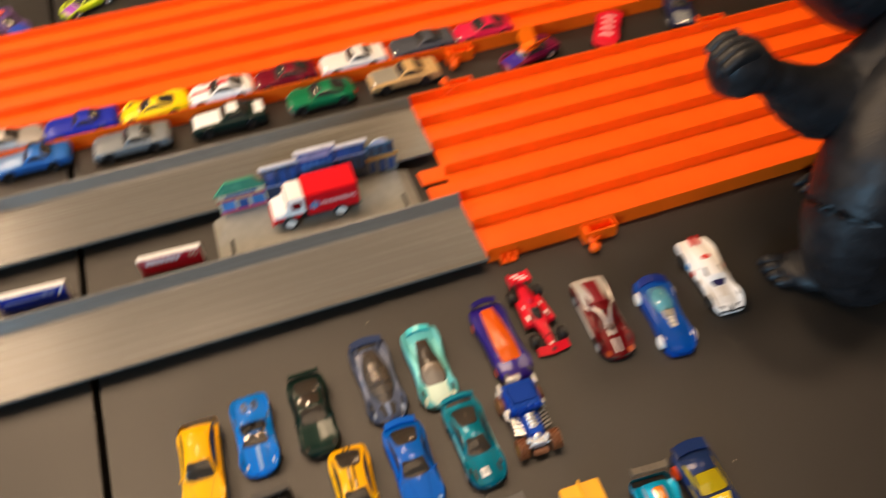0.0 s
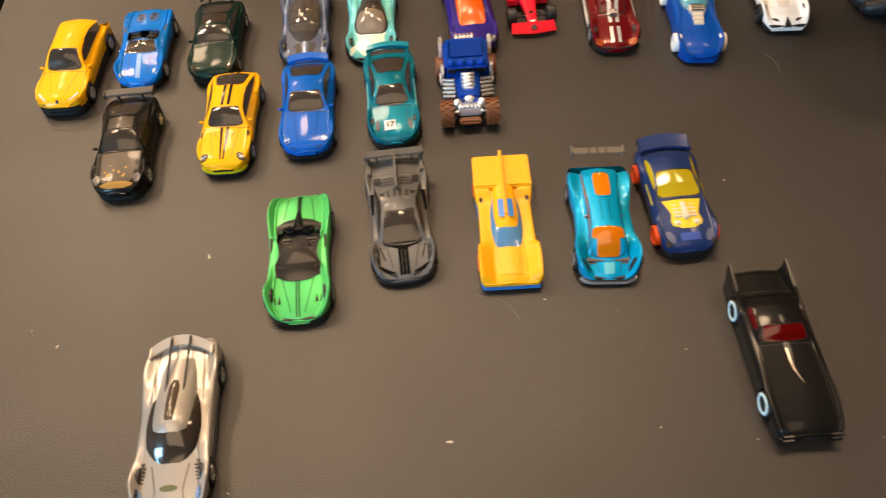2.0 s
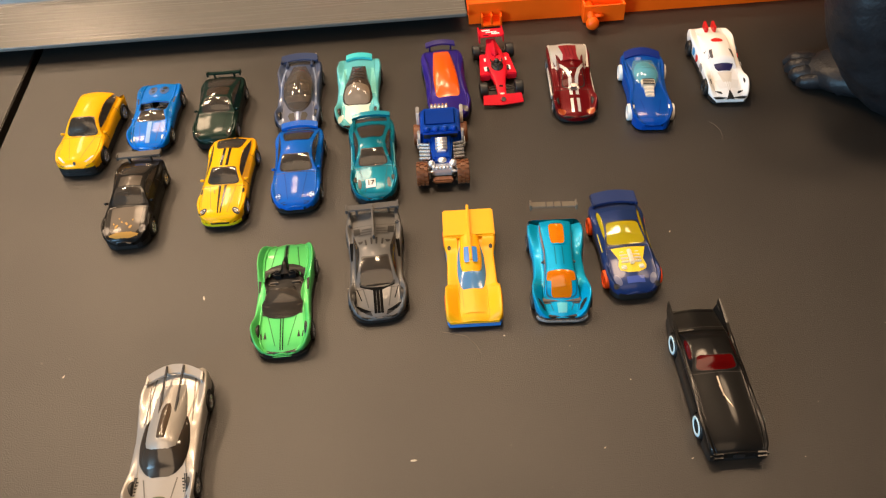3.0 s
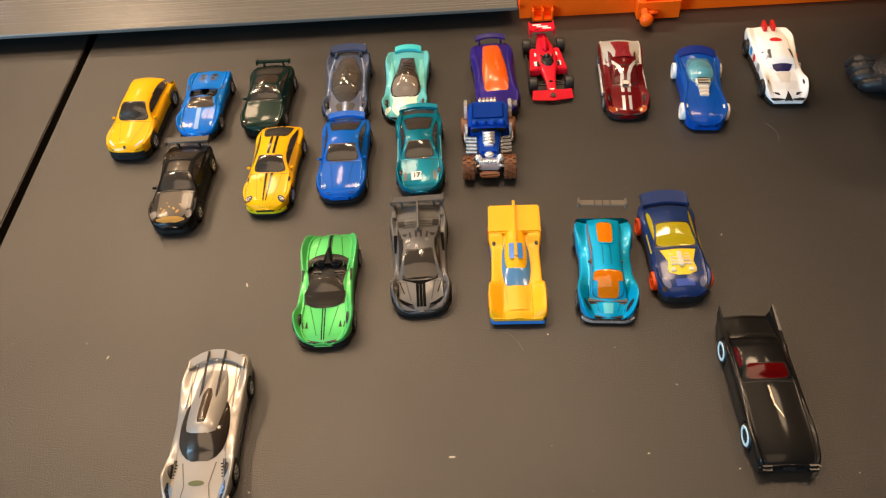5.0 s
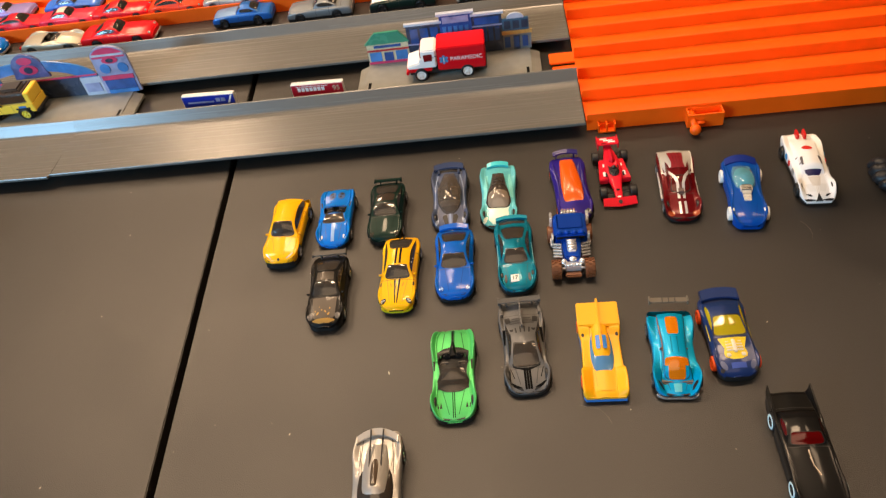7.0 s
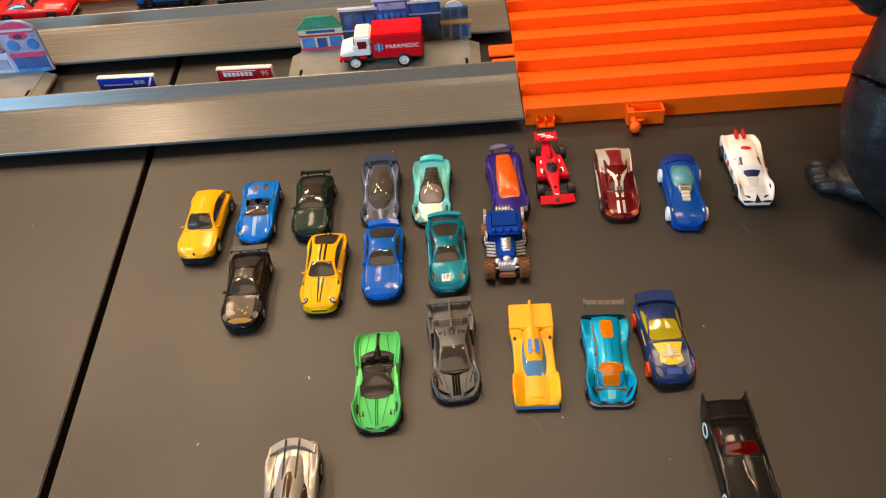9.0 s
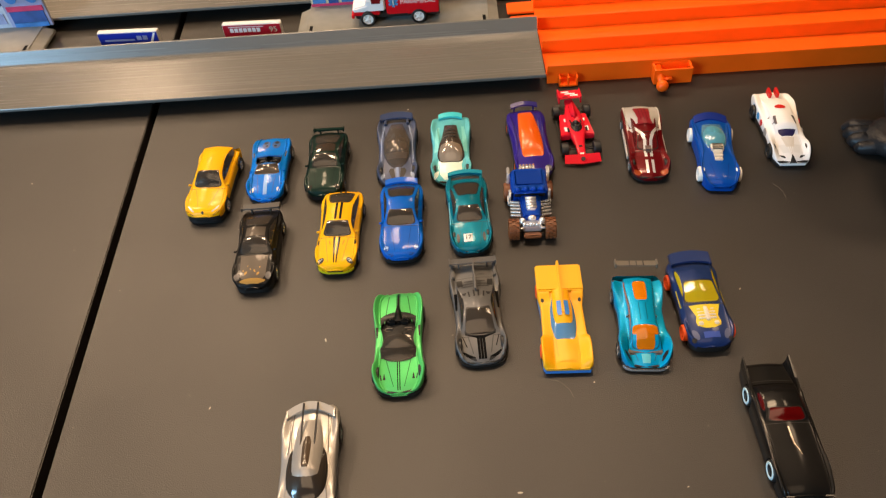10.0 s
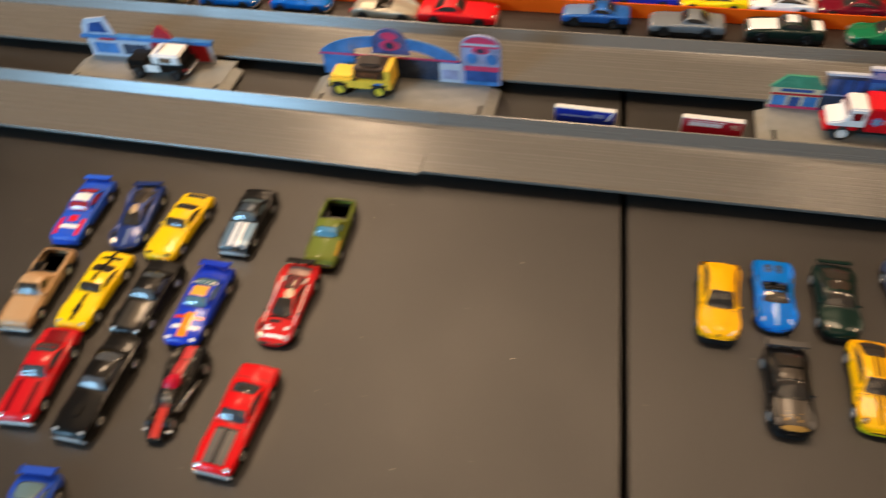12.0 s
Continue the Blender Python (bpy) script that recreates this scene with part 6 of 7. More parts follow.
c = Car(-0.367, -0.074, 7.0, "navy metallic toy sports car with dark canopy", "proto", paint(42, 60, 116, .3), LG, L=74)
c.oval("cockpit_panel", .50, 0, 3.4, 6.0, mat("tan_print", lin(178, 150, 112), .35, vary=.2), .25)
for sx in (-1, 1):
    c.patch("fender_line", [(c.y(.10), sx * 9.0, sx * 9.6), (c.y(.34), sx * 10.6, sx * 11.2)], paint(96, 112, 160, .3), .12); c.patch("tail_vent", [(c.y(.80), sx * 5.5, sx * 10.0), (c.y(.86), sx * 5.0, sx * 10.0)], M_DARKBASE, .15)
c.lights(.1, 11, 1.5, 3, CHROMEB); c.stripe(.03, .26, -1.2, 1.2, paint(120, 132, 160, .3)); c.stripe(.62, .95, -6, 6, GUN, "engine_cover"); c.wing(.96, 15, 12, 5, c.colour, .8)
c = Car(-0.320, -0.081, -4.0, "yellow toy muscle coupe with smoked windows", "muscle", paint(240, 196, 14), LG, L=76, roof=17.6); c.lights(.04, 9, 3, 1.2, M_DARKBASE); c.lump("hood_scoop", .24, 0, 11.2, 8, 14, 1.6, c.colour, .7); c.lip(2.4, 4.4, 13, M_DARKBASE, "front_spoiler", .5); c.stripe(.90, .96, -9, 9, M_DARKBASE, "tail_panel"); c.mirrors(.45, c.colour)
c = Car(-0.260, -0.064, 0.0, "black toy muscle car with pale silver hood", "muscle", BLK, LG, L=72, glass=tint(120, 140, 150, .6))
c.stripe(.03, .40, -12, 12, paint(92, 116, 136, .3), "hood_panel"); c.stripe(.03, .39, -5.0, -1.0, WH, lift=.2); c.stripe(.03, .39, 1.0, 5.0, WH, lift=.2); c.lip(2.4, 4.2, 13, CHROMEB, "bumper", .7); c.lights(.035, 10, 2, 1.2, CHROMEB); c.stripe(.51, .64, -6, 6, paint(60, 70, 80, .2), "roof_panel"); c.grille(0, 0, 11, M_CHROME, 4, 7)
OLV = paint(104, 116, 44)
c = Car(-0.180, -0.066, 2.5, "olive green toy pickup truck with open bed", "muscle", OLV, LG, L=74, W=29, roof=19.5, cowl=.34, r0=.43, r1=.54, end=.60, holes=((.64, .96, 4.4),), rear=False, glass=tint(120, 190, 220, .5), deck=[(0, 8), (.015, 10.5), (.06, 12), (.34, 13), (.62, 13.4), (.985, 13), (1, 10)])
c.lump("truck_bed", .80, 0, 4.6, 22, 23, 1.2, M_DARKBASE); c.grille(0, 0, 10, M_CHROME, 5, 8); c.stripe(.1, .32, 11, 13, paint(220, 150, 30))
TAN = paint(184, 148, 108)
c = Car(-0.411, -0.169, 4.0, "tan toy pickup truck with open cargo bed", "muscle", TAN, LG, L=80, W=29.5, roof=19.5, cowl=.34, r0=.43, r1=.54, end=.60, holes=((.64, .96, 4.4),), rear=False, deck=[(0, 8), (.015, 10.5), (.06, 12), (.34, 13), (.62, 13.4), (.985, 13), (1, 10)])
c.lump("truck_bed", .80, 0, 4.6, 22, 25, 1.2, M_INTERIOR); c.grille(0, 0, 11, M_CHROME, 5, 8); c.lump("bumper", 0, 0, 2.4, 26, 2.6, 2.4, M_CHROME); c.mirrors(.38, TAN)
c = Car(-0.359, -0.163, -1.5, "yellow toy dragster coupe with black cross stripes", "muscle", paint(246, 206, 12), LG, L=77, roof=16.5)
c.lights(.04, 10, 2, 1.2, CHROMEB); c.lump("hood_scoop", .2, 0, 11, 6, 10, 2, BLK, .6); c.stripe(.05, .38, -1.6, 1.6, BLK); c.stripe(.66, .98, -1.8, 1.8, BLK); c.stripe(.86, .90, -9, 9, BLK, "cross_stripe"); c.stripe(.52, .64, -1.6, 1.6, BLK)
c = Car(-0.310, -0.163, -1.5, "matt black toy convertible with grey hood", "muscle", paint(26, 25, 24, .1, .4), LG, L=74, glass=tint(110, 120, 128, .6)); c.stripe(.05, .38, -8, 8, paint(70, 66, 60, .4), "hood_panel"); c.lip(2.4, 4.4, 13, CHROMEB, "bumper", .7); c.lights(.035, 10, 2, 1.2, CHROMEB)
c = Car(-0.262, -0.163, 0.0, "blue toy race car with orange and white graphics", "muscle", paint(24, 58, 190), LG, L=76, glass=tint(130, 180, 200, .6), roof=17.5)
c.lights(.04, 10, 2.4, 1.4, WH); c.stripe(.26, .30, -12, 12, paint(200, 60, 40), "graphic"); c.stripe(.68, .72, -10, 10, WH, "graphic"); c.stripe(.05, .34, -4, 4, paint(240, 140, 30), "graphic"); c.stripe(.51, .64, -6.5, 6.5, paint(236, 170, 60), "graphic"); c.stripe(.14, .19, -11, 11, paint(226, 226, 226), "graphic"); c.wing(.96, 17.5, 12, 6, c.colour, .8, plates=True)
c = Car(-0.190, -0.149, 0.0, "red toy race car with black wing and decals", "proto", paint(204, 34, 34), LG, L=76)
c.lights(.08, 10.6, 1.6, 3.0, CHROMEB); c.stripe(.22, .26, -8, 2, paint(60, 40, 40), "graphic"); c.stripe(.82, .94, -9, 9, paint(150, 120, 110, .3), "rear_deck"); c.stripe(.06, .10, -8, 8, WH, "graphic"); c.stripe(.14, .17, -10, -3, WH, "graphic"); c.stripe(.62, .8, -6, 6, paint(120, 60, 60, .3), "engine_cover"); c.wing(.97, 17.5, 11, 5, BLK, .4); c.oval("roof_scoop", .54, 2, 3.6, 5, paint(200, 180, 150), .2)
for sx in (-1, 1):
    c.patch("side_stripe", [(c.y(.12), sx * 11.2, sx * 12.0), (c.y(.40), sx * 11.8, sx * 12.6), (c.y(.72), sx * 11.4, sx * 12.4)], WH, .15)
    c.patch("fender_decal", [(c.y(.16), sx * 6.0, sx * 9.0), (c.y(.20), sx * 6.4, sx * 9.4)], WH, .15); c.patch("rear_decal", [(c.y(.70), sx * 7.6, sx * 10.4), (c.y(.80), sx * 7.6, sx * 10.6)], paint(214, 190, 180), .15)
c.stripe(.28, .30, -9, 9, BLK, "cowl_vent"); c.mirrors(.36, BLK)
c = Car(-0.358, -0.248, 4.5, "red toy fifties saloon with dark hood stripes", "muscle", paint(196, 24, 32), LG, L=79, glass=tint(90, 100, 110, .5))
c.lights(.035, 10.4, 2.0, 1.4, M_CHROME); c.lip(2.4, 4.6, 13.4, CHROMEB, "bumper", .8); c.stripe(.06, .38, -9, -5, paint(110, 14, 22)); c.stripe(.06, .38, 5, 9, paint(110, 14, 22)); c.stripe(.70, .95, -8, 8, paint(120, 16, 22), "trunk_panel"); c.grille(0, 0, 12, M_CHROME, 3, 7)
c = Car(-0.306, -0.249, -1.0, "long glossy black toy coupe beside red car", "muscle", BLK, LG, L=86, glass=tint(110, 116, 124, .5)); c.grille(0, 0, 9, M_CHROME, 4, 7); c.lights(.04, 10, 2.2, 1.2, CHROMEB); c.lip(2.4, 4.4, 13, CHROMEB, "bumper", .7); c.lump("hood_scoop", .22, 0, 11.2, 7, 12, 2.2, BLK, .8)
c = Car(-0.246, -0.244, 2.0, "black toy hot rod with broad red centre stripe", "proto", BLK, LG, L=76, W=30, plan=[(0, .34), (.1, .42), (.25, .5), (.45, .66), (.7, .84), (.9, .84), (1, .7)], WW=6, out=2.4, g=.66)
c.stripe(.02, .34, -3.2, 3.2, paint(196, 60, 50)); c.stripe(.60, .98, -4, 4, paint(196, 60, 60)); c.dome("seat_pod", .46, .62, [(0, 4.6), (.4, 6.0), (1, 4.4)], 3.6, paint(190, 26, 56)); c.lump("engine", .40, 0, 10, 7, 7, 4, CHROMEB, 1); c.lump("front_axle", .10, 0, 4, 22, 2, 2, CHROMEB, .6); 
for sx in (-1, 1):
    for k in range(3):
        b = bmesh.new(); cyl(b, (sx * (8.0 + 1.0 * k), c.y(.30 + .05 * k), 7.6), (sx * (12.4 + .6 * k), c.y(.56 + .05 * k), 5.4), .9, .75, seg=10); part("exhaust_pipe", b, M_CHROME if sx > 0 else GREYRIM, c.root, smooth=True)
    c.oval("cockpit_side", .44, sx * 5.6, 1.6, 5.0, M_DARKBASE, .2)
c.lump("windshield", .40, 0, 12.2, 7.0, 1.0, 3.4, M_CLEAR, .3)

RD2 = paint(216, 18, 24)
SCOOP_GREY = mat("grey_scoop_plastic", lin(96, 90, 84), .4, vary=.12)
c = Car(-0.189, -0.256, -2.5, "red toy muscle car with dark twin hood scoops", "muscle", RD2, LG, L=84, W=30.5, roof=18.2, glass=tint(84, 90, 100, .5))
c.lights(.03, 10.6, 2.2, 1.2, CHROMEB); c.lip(2.4, 4.4, 13.4, CHROMEB, "bumper", .7); c.stripe(.05, .34, -8.0, -1.6, SCOOP_GREY, "hood_scoop", lift=.5); c.stripe(.05, .34, 1.6, 8.0, SCOOP_GREY, "hood_scoop", lift=.5); c.stripe(.68, .735, -5, 5, M_DARKBASE, "rear_vent", lift=.25); c.grille(0, 0, 13, M_CHROME, 3.4, 7)
c.stripe(.05, .34, -1.6, 1.6, M_DARKBASE, "scoop_mouth", lift=.45); c.stripe(.335, .36, -8, 8, M_DARKBASE, "scoop_edge", lift=.3)
for sx in (-1, 1):
    c.patch("door_line", [(c.y(.40), sx * 12.0, sx * 12.3), (c.y(.66), sx * 11.8, sx * 12.1)], paint(130, 10, 14), .1)
c = Car(-0.303, -0.358, 5.0, "blue toy car with pale glass near table edge", "coupe", paint(36, 78, 186), LG, glass=tint(150, 190, 205, .6)); c.wing(.95, 17, 12, 6, paint(36, 78, 186), .8, plates=True)
c = Car(-0.458, -0.243, 3.0, "dark plum toy car beside red saloon", "muscle", paint(50, 22, 40, .2), LG)

# ---- cars parked along the tracks ----
RA = "toy cars parked between the tracks"
ROW_A = [
    (-0.540, 90, "gold toy coupe with blue roof light", "muscle", paint(170, 146, 100, .4)),
    (-0.442, 90, "blue toy coupe with white side stripe", "coupe", paint(8, 104, 190)),
    (-0.344, 90, "blue toy sports coupe parked between tracks", "coupe", paint(4, 100, 188)),
    (-0.232, 90, "silver open toy roadster parked between tracks", "roadster", paint(176, 168, 150, .4)),
    (-0.141, 90, "red toy muscle car with chrome bumpers", "muscle", paint(216, 22, 30)),
    (0.021, -90, "blue toy coupe with silver hood", "muscle", paint(40, 96, 170, .2)),
    (0.124, -90, "grey toy muscle car parked between tracks", "muscle", paint(120, 124, 126, .2)),
    (0.229, -90, "dark green toy car with white hood and roof", "muscle", paint(22, 38, 32)),
    (0.334, -90, "green toy coupe parked between tracks", "coupe", paint(20, 112, 70, .2)),
    (0.432, -90, "tan toy muscle car parked by orange track", "muscle", paint(196, 158, 104, .1)),
]
for x, tn, lb, sh, col in ROW_A:
    kw = dict(holes=((.44, .62, 4.4),), rear=False, side=False) if sh == "roadster" else {}
    big = 1.28 if 'chrome' in lb else 1.26 if 'roadster' in lb else 1.12
    c = Car(x, 0.308 if big > 1.2 else 0.326 if 'silver hood' in lb else 0.316, tn, lb, sh, col, RA, size=big - (.06 if 'silver hood' in lb else 0), tall=1.1, rim=GREYRIM, glass=tint(104, 98, 92, .8), **kw)
    c.lip(2.6, 4.6, 12.4, M_CHROME, 'front_bumper', .4)
    for sx in (-1, 1):
        c.lump('tail_light', .985, sx * 9.0, 8.0, 5.0, 1.8, 2.2, paint(170, 20, 20), .3)
    if "white hood" in lb:
        c.stripe(.04, .40, -10, 10, WH, "hood_panel"); c.stripe(.50, .64, -7, 7, WH, "roof_panel"); c.stripe(.85, .97, -9, 9, WH, "trunk_panel")
    if "silver hood" in lb:
        c.stripe(.04, .40, -11, 11, paint(112, 140, 178, .3), "hood_panel")
    if "tan" in lb:
        c.stripe(.04, .40, -11, 11, paint(150, 144, 130, .3), "hood_panel")
    if "chrome" in lb:
        c.lump("bumper", 0, 0, 2.6, 27, 2, 2, M_CHROME); c.lump("bumper", 1.0, 0, 2.6, 27, 2, 2, M_CHROME)
    if "roof light" in lb:
        c.lump("roof_light", .56, 0, 18, 6, 5, 3, paint(40, 110, 220), 1.2)
    c.lights(.03, 9.5, 2.0, 1.2, M_CHROME)
c = Car(0.582, 0.302, -72, "purple and orange toy fantasy car with raised orange canopy", "proto", paint(120, 24, 60, .2), RA)
OC = mat("orange_canopy_plastic", lin(248, 118, 14), .35)
c.lump("orange_canopy", .50, 0, 12, 15, 22, 8, OC, 3.5)
for sx in (-1, 1):
    wv = [(sx * 4, -6, 17), (sx * 4, 14, 17), (sx * 15, 16, 30), (sx * 17, 2, 33), (sx * 12, -8, 27)]
    link("raised_wing", wv + [(a, b + .6, c_ - 1.4) for a, b, c_ in wv], [(0, 1, 2, 3, 4), (9, 8, 7, 6, 5), (0, 5, 6, 1), (1, 6, 7, 2), (2, 7, 8, 3), (3, 8, 9, 4), (4, 9, 5, 0)], OC, c.root, smooth=False)
c.stripe(.05, .3, -9, 9, paint(60, 40, 140)); c.lump("engine", .36, 0, 10, 8, 8, 5, M_CHROME, 1.2)
c = Car(0.690, 0.312, -32, "red toy surf racer with pale lettering bars", "coupe", paint(206, 22, 44), RA, roof=13, ws=False, rear=False, side=False)
for k in range(4):
    c.stripe(.2 + .16 * k, .27 + .16 * k, -7, 7, paint(226, 160, 160), "lettering_bar")
c = Car(0.790, 0.318, -20, "dark blue toy car with chrome nose", "muscle", paint(36, 40, 70, .2), RA); c.stripe(.03, .3, -9, 9, M_CHROME, "nose_panel")

RB = "toy cars parked in an orange lane"
ROW_B = [
    (-0.530, "grey toy coupe parked in orange lane", "muscle", paint(150, 150, 150, .3)),
    (-0.445, "white toy race car with red trim", "muscle", WH), (-0.370, "white toy coupe parked in orange lane", "coupe", WH),
    (-0.295, "red toy coupe parked in orange lane", "coupe", paint(206, 26, 40)), (-0.225, "pink-red toy coupe with pale roof", "muscle", paint(220, 50, 70, .2)),
    (-0.150, "red toy muscle car parked in orange lane", "muscle", paint(206, 22, 30)), (-0.075, "orange-red toy coupe with decals", "coupe", paint(222, 66, 34)),
    (0.000, "silver toy coupe with red interior", "coupe", paint(170, 164, 158, .4)), (0.075, "dark blue toy muscle car", "muscle", paint(30, 42, 156)),
    (0.153, "yellow toy sports car parked in orange lane", "proto", paint(246, 206, 10)), (0.228, "white toy coupe with red roof stripe", "coupe", WH),
    (0.303, "maroon toy coupe parked in orange lane", "coupe", paint(112, 16, 34, .2)), (0.383, "white toy pickup with purple flames", "muscle", paint(216, 212, 206)),
    (0.468, "dark grey toy muscle car", "muscle", paint(74, 76, 82, .2)), (0.545, "pink-red toy coupe near the pegs", "coupe", paint(206, 30, 66)),
]
for x, lb, sh, col in ROW_B:
    c = Car(x, 0.356, 90 if x < 0.02 else -90, lb, sh, col, RB, z=0.0085, tall=1.1, rim=GREYRIM, glass=tint(104, 98, 92, .8))
    c.lip(2.6, 4.4, 12.0, M_CHROME, 'front_bumper', .4)
    c.lights(.04, 9, 2, 1.2, M_CHROME)
    if "pale roof" in lb:
        c.stripe(.5, .64, -7, 7, paint(214, 196, 180), "roof_panel")
    if "red roof" in lb:
        c.stripe(.50, .64, -4, 4, paint(200, 30, 40)); c.stripe(.05, .34, -2, 2, paint(200, 30, 40))
for x, y, lb, col in ((-0.335, 0.398, "lilac toy coupe in the second lane", paint(140, 124, 176, .2)), (-0.235, 0.398, "blue and orange toy coupe in the second lane", paint(60, 110, 200))):
    Car(x, y, 90, lb, "muscle", col, RB, z=0.0085)
for x, y, tn, lb, col, c2 in ((-0.015, 0.625, 30, "purple and blue toy car behind the tracks", paint(96, 66, 120, .2), paint(40, 70, 170)), (0.085, 0.640, -60, "yellow and green toy car with purple trim", paint(190, 206, 30), paint(150, 70, 170))):
    c = Car(x, y, tn, lb, "proto", col, "toy cars behind the tracks"); c.stripe(.05, .28, -9, 9, c2); c.stripe(.6, .95, -6, 6, c2); c.lump("engine", .7, 0, 12, 10, 14, 5, paint(226, 90, 40), 2)

# ---- stands between the grey tracks, with their vehicles ----
PRINT_BLUE = mat("blue_print", lin(44, 78, 140), .20, vary=.3, scale=60)
PRINT_SKY = mat("sky_blue_print", lin(66, 122, 184), .20, vary=.25, scale=70)
PRINT_PALE = mat("pale_print", lin(186, 192, 205), .35, vary=.12, scale=80)
PRINT_GREEN = mat("green_print", lin(62, 140, 112), .25, vary=.15, scale=60)
PRINT_PINK = mat("pink_print", lin(206, 62, 100), .35, vary=.15, scale=60)
PRINT_YEL = mat("yellow_print", lin(206, 194, 160), .3, vary=.1)
PRINT_RED = mat("red_print", lin(178, 36, 44), .35, vary=.15)
PRINT_DARK = mat("dark_print", lin(50, 60, 80), .25, vary=.3, scale=80)
PRINT_TAN = mat("tan_print", lin(190, 146, 76), .35, vary=.15)
PRINT_LILAC = mat("lilac_print", lin(146, 150, 182), .3, vary=.25, scale=70)


def slab(parent, name, outline, y, depth, material, label=""):
    """An upright board: outline of (x, z) in metres, at y, that deep."""
    n = len(outline)
    vs = [(x, y, z) for x, z in outline] + [(x, y + depth, z) for x, z in outline]
    fs = [tuple(range(n)), tuple(range(2 * n - 1, n - 1, -1))] + [(i, n + i, n + (i + 1) % n, (i + 1) % n) for i in range(n)]
    return link(name, vs, fs, material, parent, smooth=False, label=label)


def arc(cx, cz, rx, rz, a0, a1, n=10):
    return [(cx + rx * math.cos(radians(a0 + (a1 - a0) * k / n)), cz + rz * math.sin(radians(a0 + (a1 - a0) * k / n))) for k in range(n + 1)]


def rect(x0, x1, z0, z1):
    return [(x0, z0), (x1, z0), (x1, z1), (x0, z1)]


def stand(x0, x1, label, y0=0.100, y1=0.176, z=0.0105):
    """A moulded base that sits between the two strips, with slots near its ends."""
    s = tagged(new("display_stand"), label, "toy stand", "stands between the tracks")
    bm = bmesh.new()
    vs = box(bm, x0 + .010, x1 - .010, y0, y1, z - .0035, z, .0006)
    box(bm, x0 + .012, x1 - .012, y0 + .002, y1 - .002, 0.0, z - .003)
    part("plate", bm, M_BASE, s)
    for xa, sg in ((x0, 1), (x1, -1)):
        bm = bmesh.new()
        a, b = sorted((xa, xa + sg * .011))
        vs = box(bm, a, b, y0 + .006, y1 - .010, z - .0040, z - .0006, .0005)
        for v in vs:
            if abs(v.co.x - xa) < .001:
                v.co.z -= .004
        part("ramp_lip", bm, M_BASE, s)
        bm = bmesh.new(); box(bm, min(xa + sg * .013, xa + sg * .016), max(xa + sg * .013, xa + sg * .016), y0 + .012, y0 + .030, z - .0005, z + .0002); part("slot", bm, M_GAP, s)
    return s


s = stand(0.190, 0.388, "grey plastic stand with printed rescue station buildings")
Y = 0.168
slab(s, "shop_front", [(.201, .0105), (.247, .0105), (.247, .034), (.236, .046), (.214, .046), (.201, .034)], Y, .002, PRINT_YEL)
slab(s, "shop_roof", [(.199, .034), (.249, .034), (.238, .0475), (.212, .0475)], Y - .0006, .003, PRINT_GREEN)
slab(s, "shop_awning", rect(.201, .247, .0255, .0275), Y - .0008, .0008, PRINT_RED)
slab(s, "shop_sign", rect(.209, .239, .0295, .0325), Y - .0006, .0006, PRINT_BLUE)
slab(s, "shop_window", rect(.203, .216, .0135, .0245), Y - .0006, .0006, PRINT_SKY)
slab(s, "shop_window", rect(.232, .245, .0135, .0245), Y - .0006, .0006, PRINT_SKY)
slab(s, "shop_door", rect(.219, .229, .0105, .0235), Y - .0006, .0006, PRINT_BLUE)
slab(s, "shop_step", rect(.201, .247, .0105, .0130), Y - .0008, .0008, PRINT_PINK)
slab(s, "station_front", rect(.247, .284, .0105, .052), Y, .002, PRINT_DARK)
slab(s, "station_cornice", rect(.2455, .286, .051, .0535), Y - .001, .004, PRINT_PALE)
for k in range(3):
    slab(s, "station_window", rect(.251 + .011 * k, .2595 + .011 * k, .030, .047), Y - .0006, .0006, PRINT_BLUE)
slab(s, "station_tower", rect(.284, .318, .0105, .060), Y - .0004, .003, PRINT_BLUE)
slab(s, "tower_cornice", rect(.281, .321, .059, .0615), Y - .0014, .005, PRINT_PALE)
slab(s, "tower_sign", rect(.287, .315, .050, .057), Y - .0010, .0006, PRINT_LILAC)
slab(s, "station_wing", rect(.318, .350, .0105, .055), Y, .002, PRINT_DARK)
slab(s, "wing_cornice", rect(.317, .352, .0545, .057), Y - .001, .004, PRINT_PALE)
slab(s, "wing_window", rect(.321, .347, .044, .052), Y - .0006, .0006, PRINT_BLUE)
for k in range(5):
    slab(s, "tower_pane", rect(.2865 + .006 * k, .2905 + .006 * k, .033, .046), Y - .0010, .0006, PRINT_SKY)
for k in range(4):
    slab(s, "wing_pane", rect(.3215 + .0068 * k, .3265 + .0068 * k, .024, .040), Y - .0006, .0006, PRINT_BLUE)
for x0_, x1_, z0_ in ((.247, .284, .0285), (.318, .350, .0415)):
    slab(s, "facade_band", rect(x0_, x1_, z0_, z0_ + .0015), Y - .0008, .0008, PRINT_LILAC)
slab(s, "side_building", rect(.350, .378, .0105, .047), Y, .002, mat("teal_grey_print", lin(64, 96, 120), .22, vary=.25, scale=80))
slab(s, "side_arch", arc(.364, .047, .009, .006, 0, 180), Y, .002, PRINT_PALE)
slab(s, "side_awning", rect(.349, .381, .029, .033), Y - .0012, .0012, PRINT_TAN)
slab(s, "side_door", rect(.361, .368, .0105, .027), Y - .0006, .0006, PRINT_DARK)
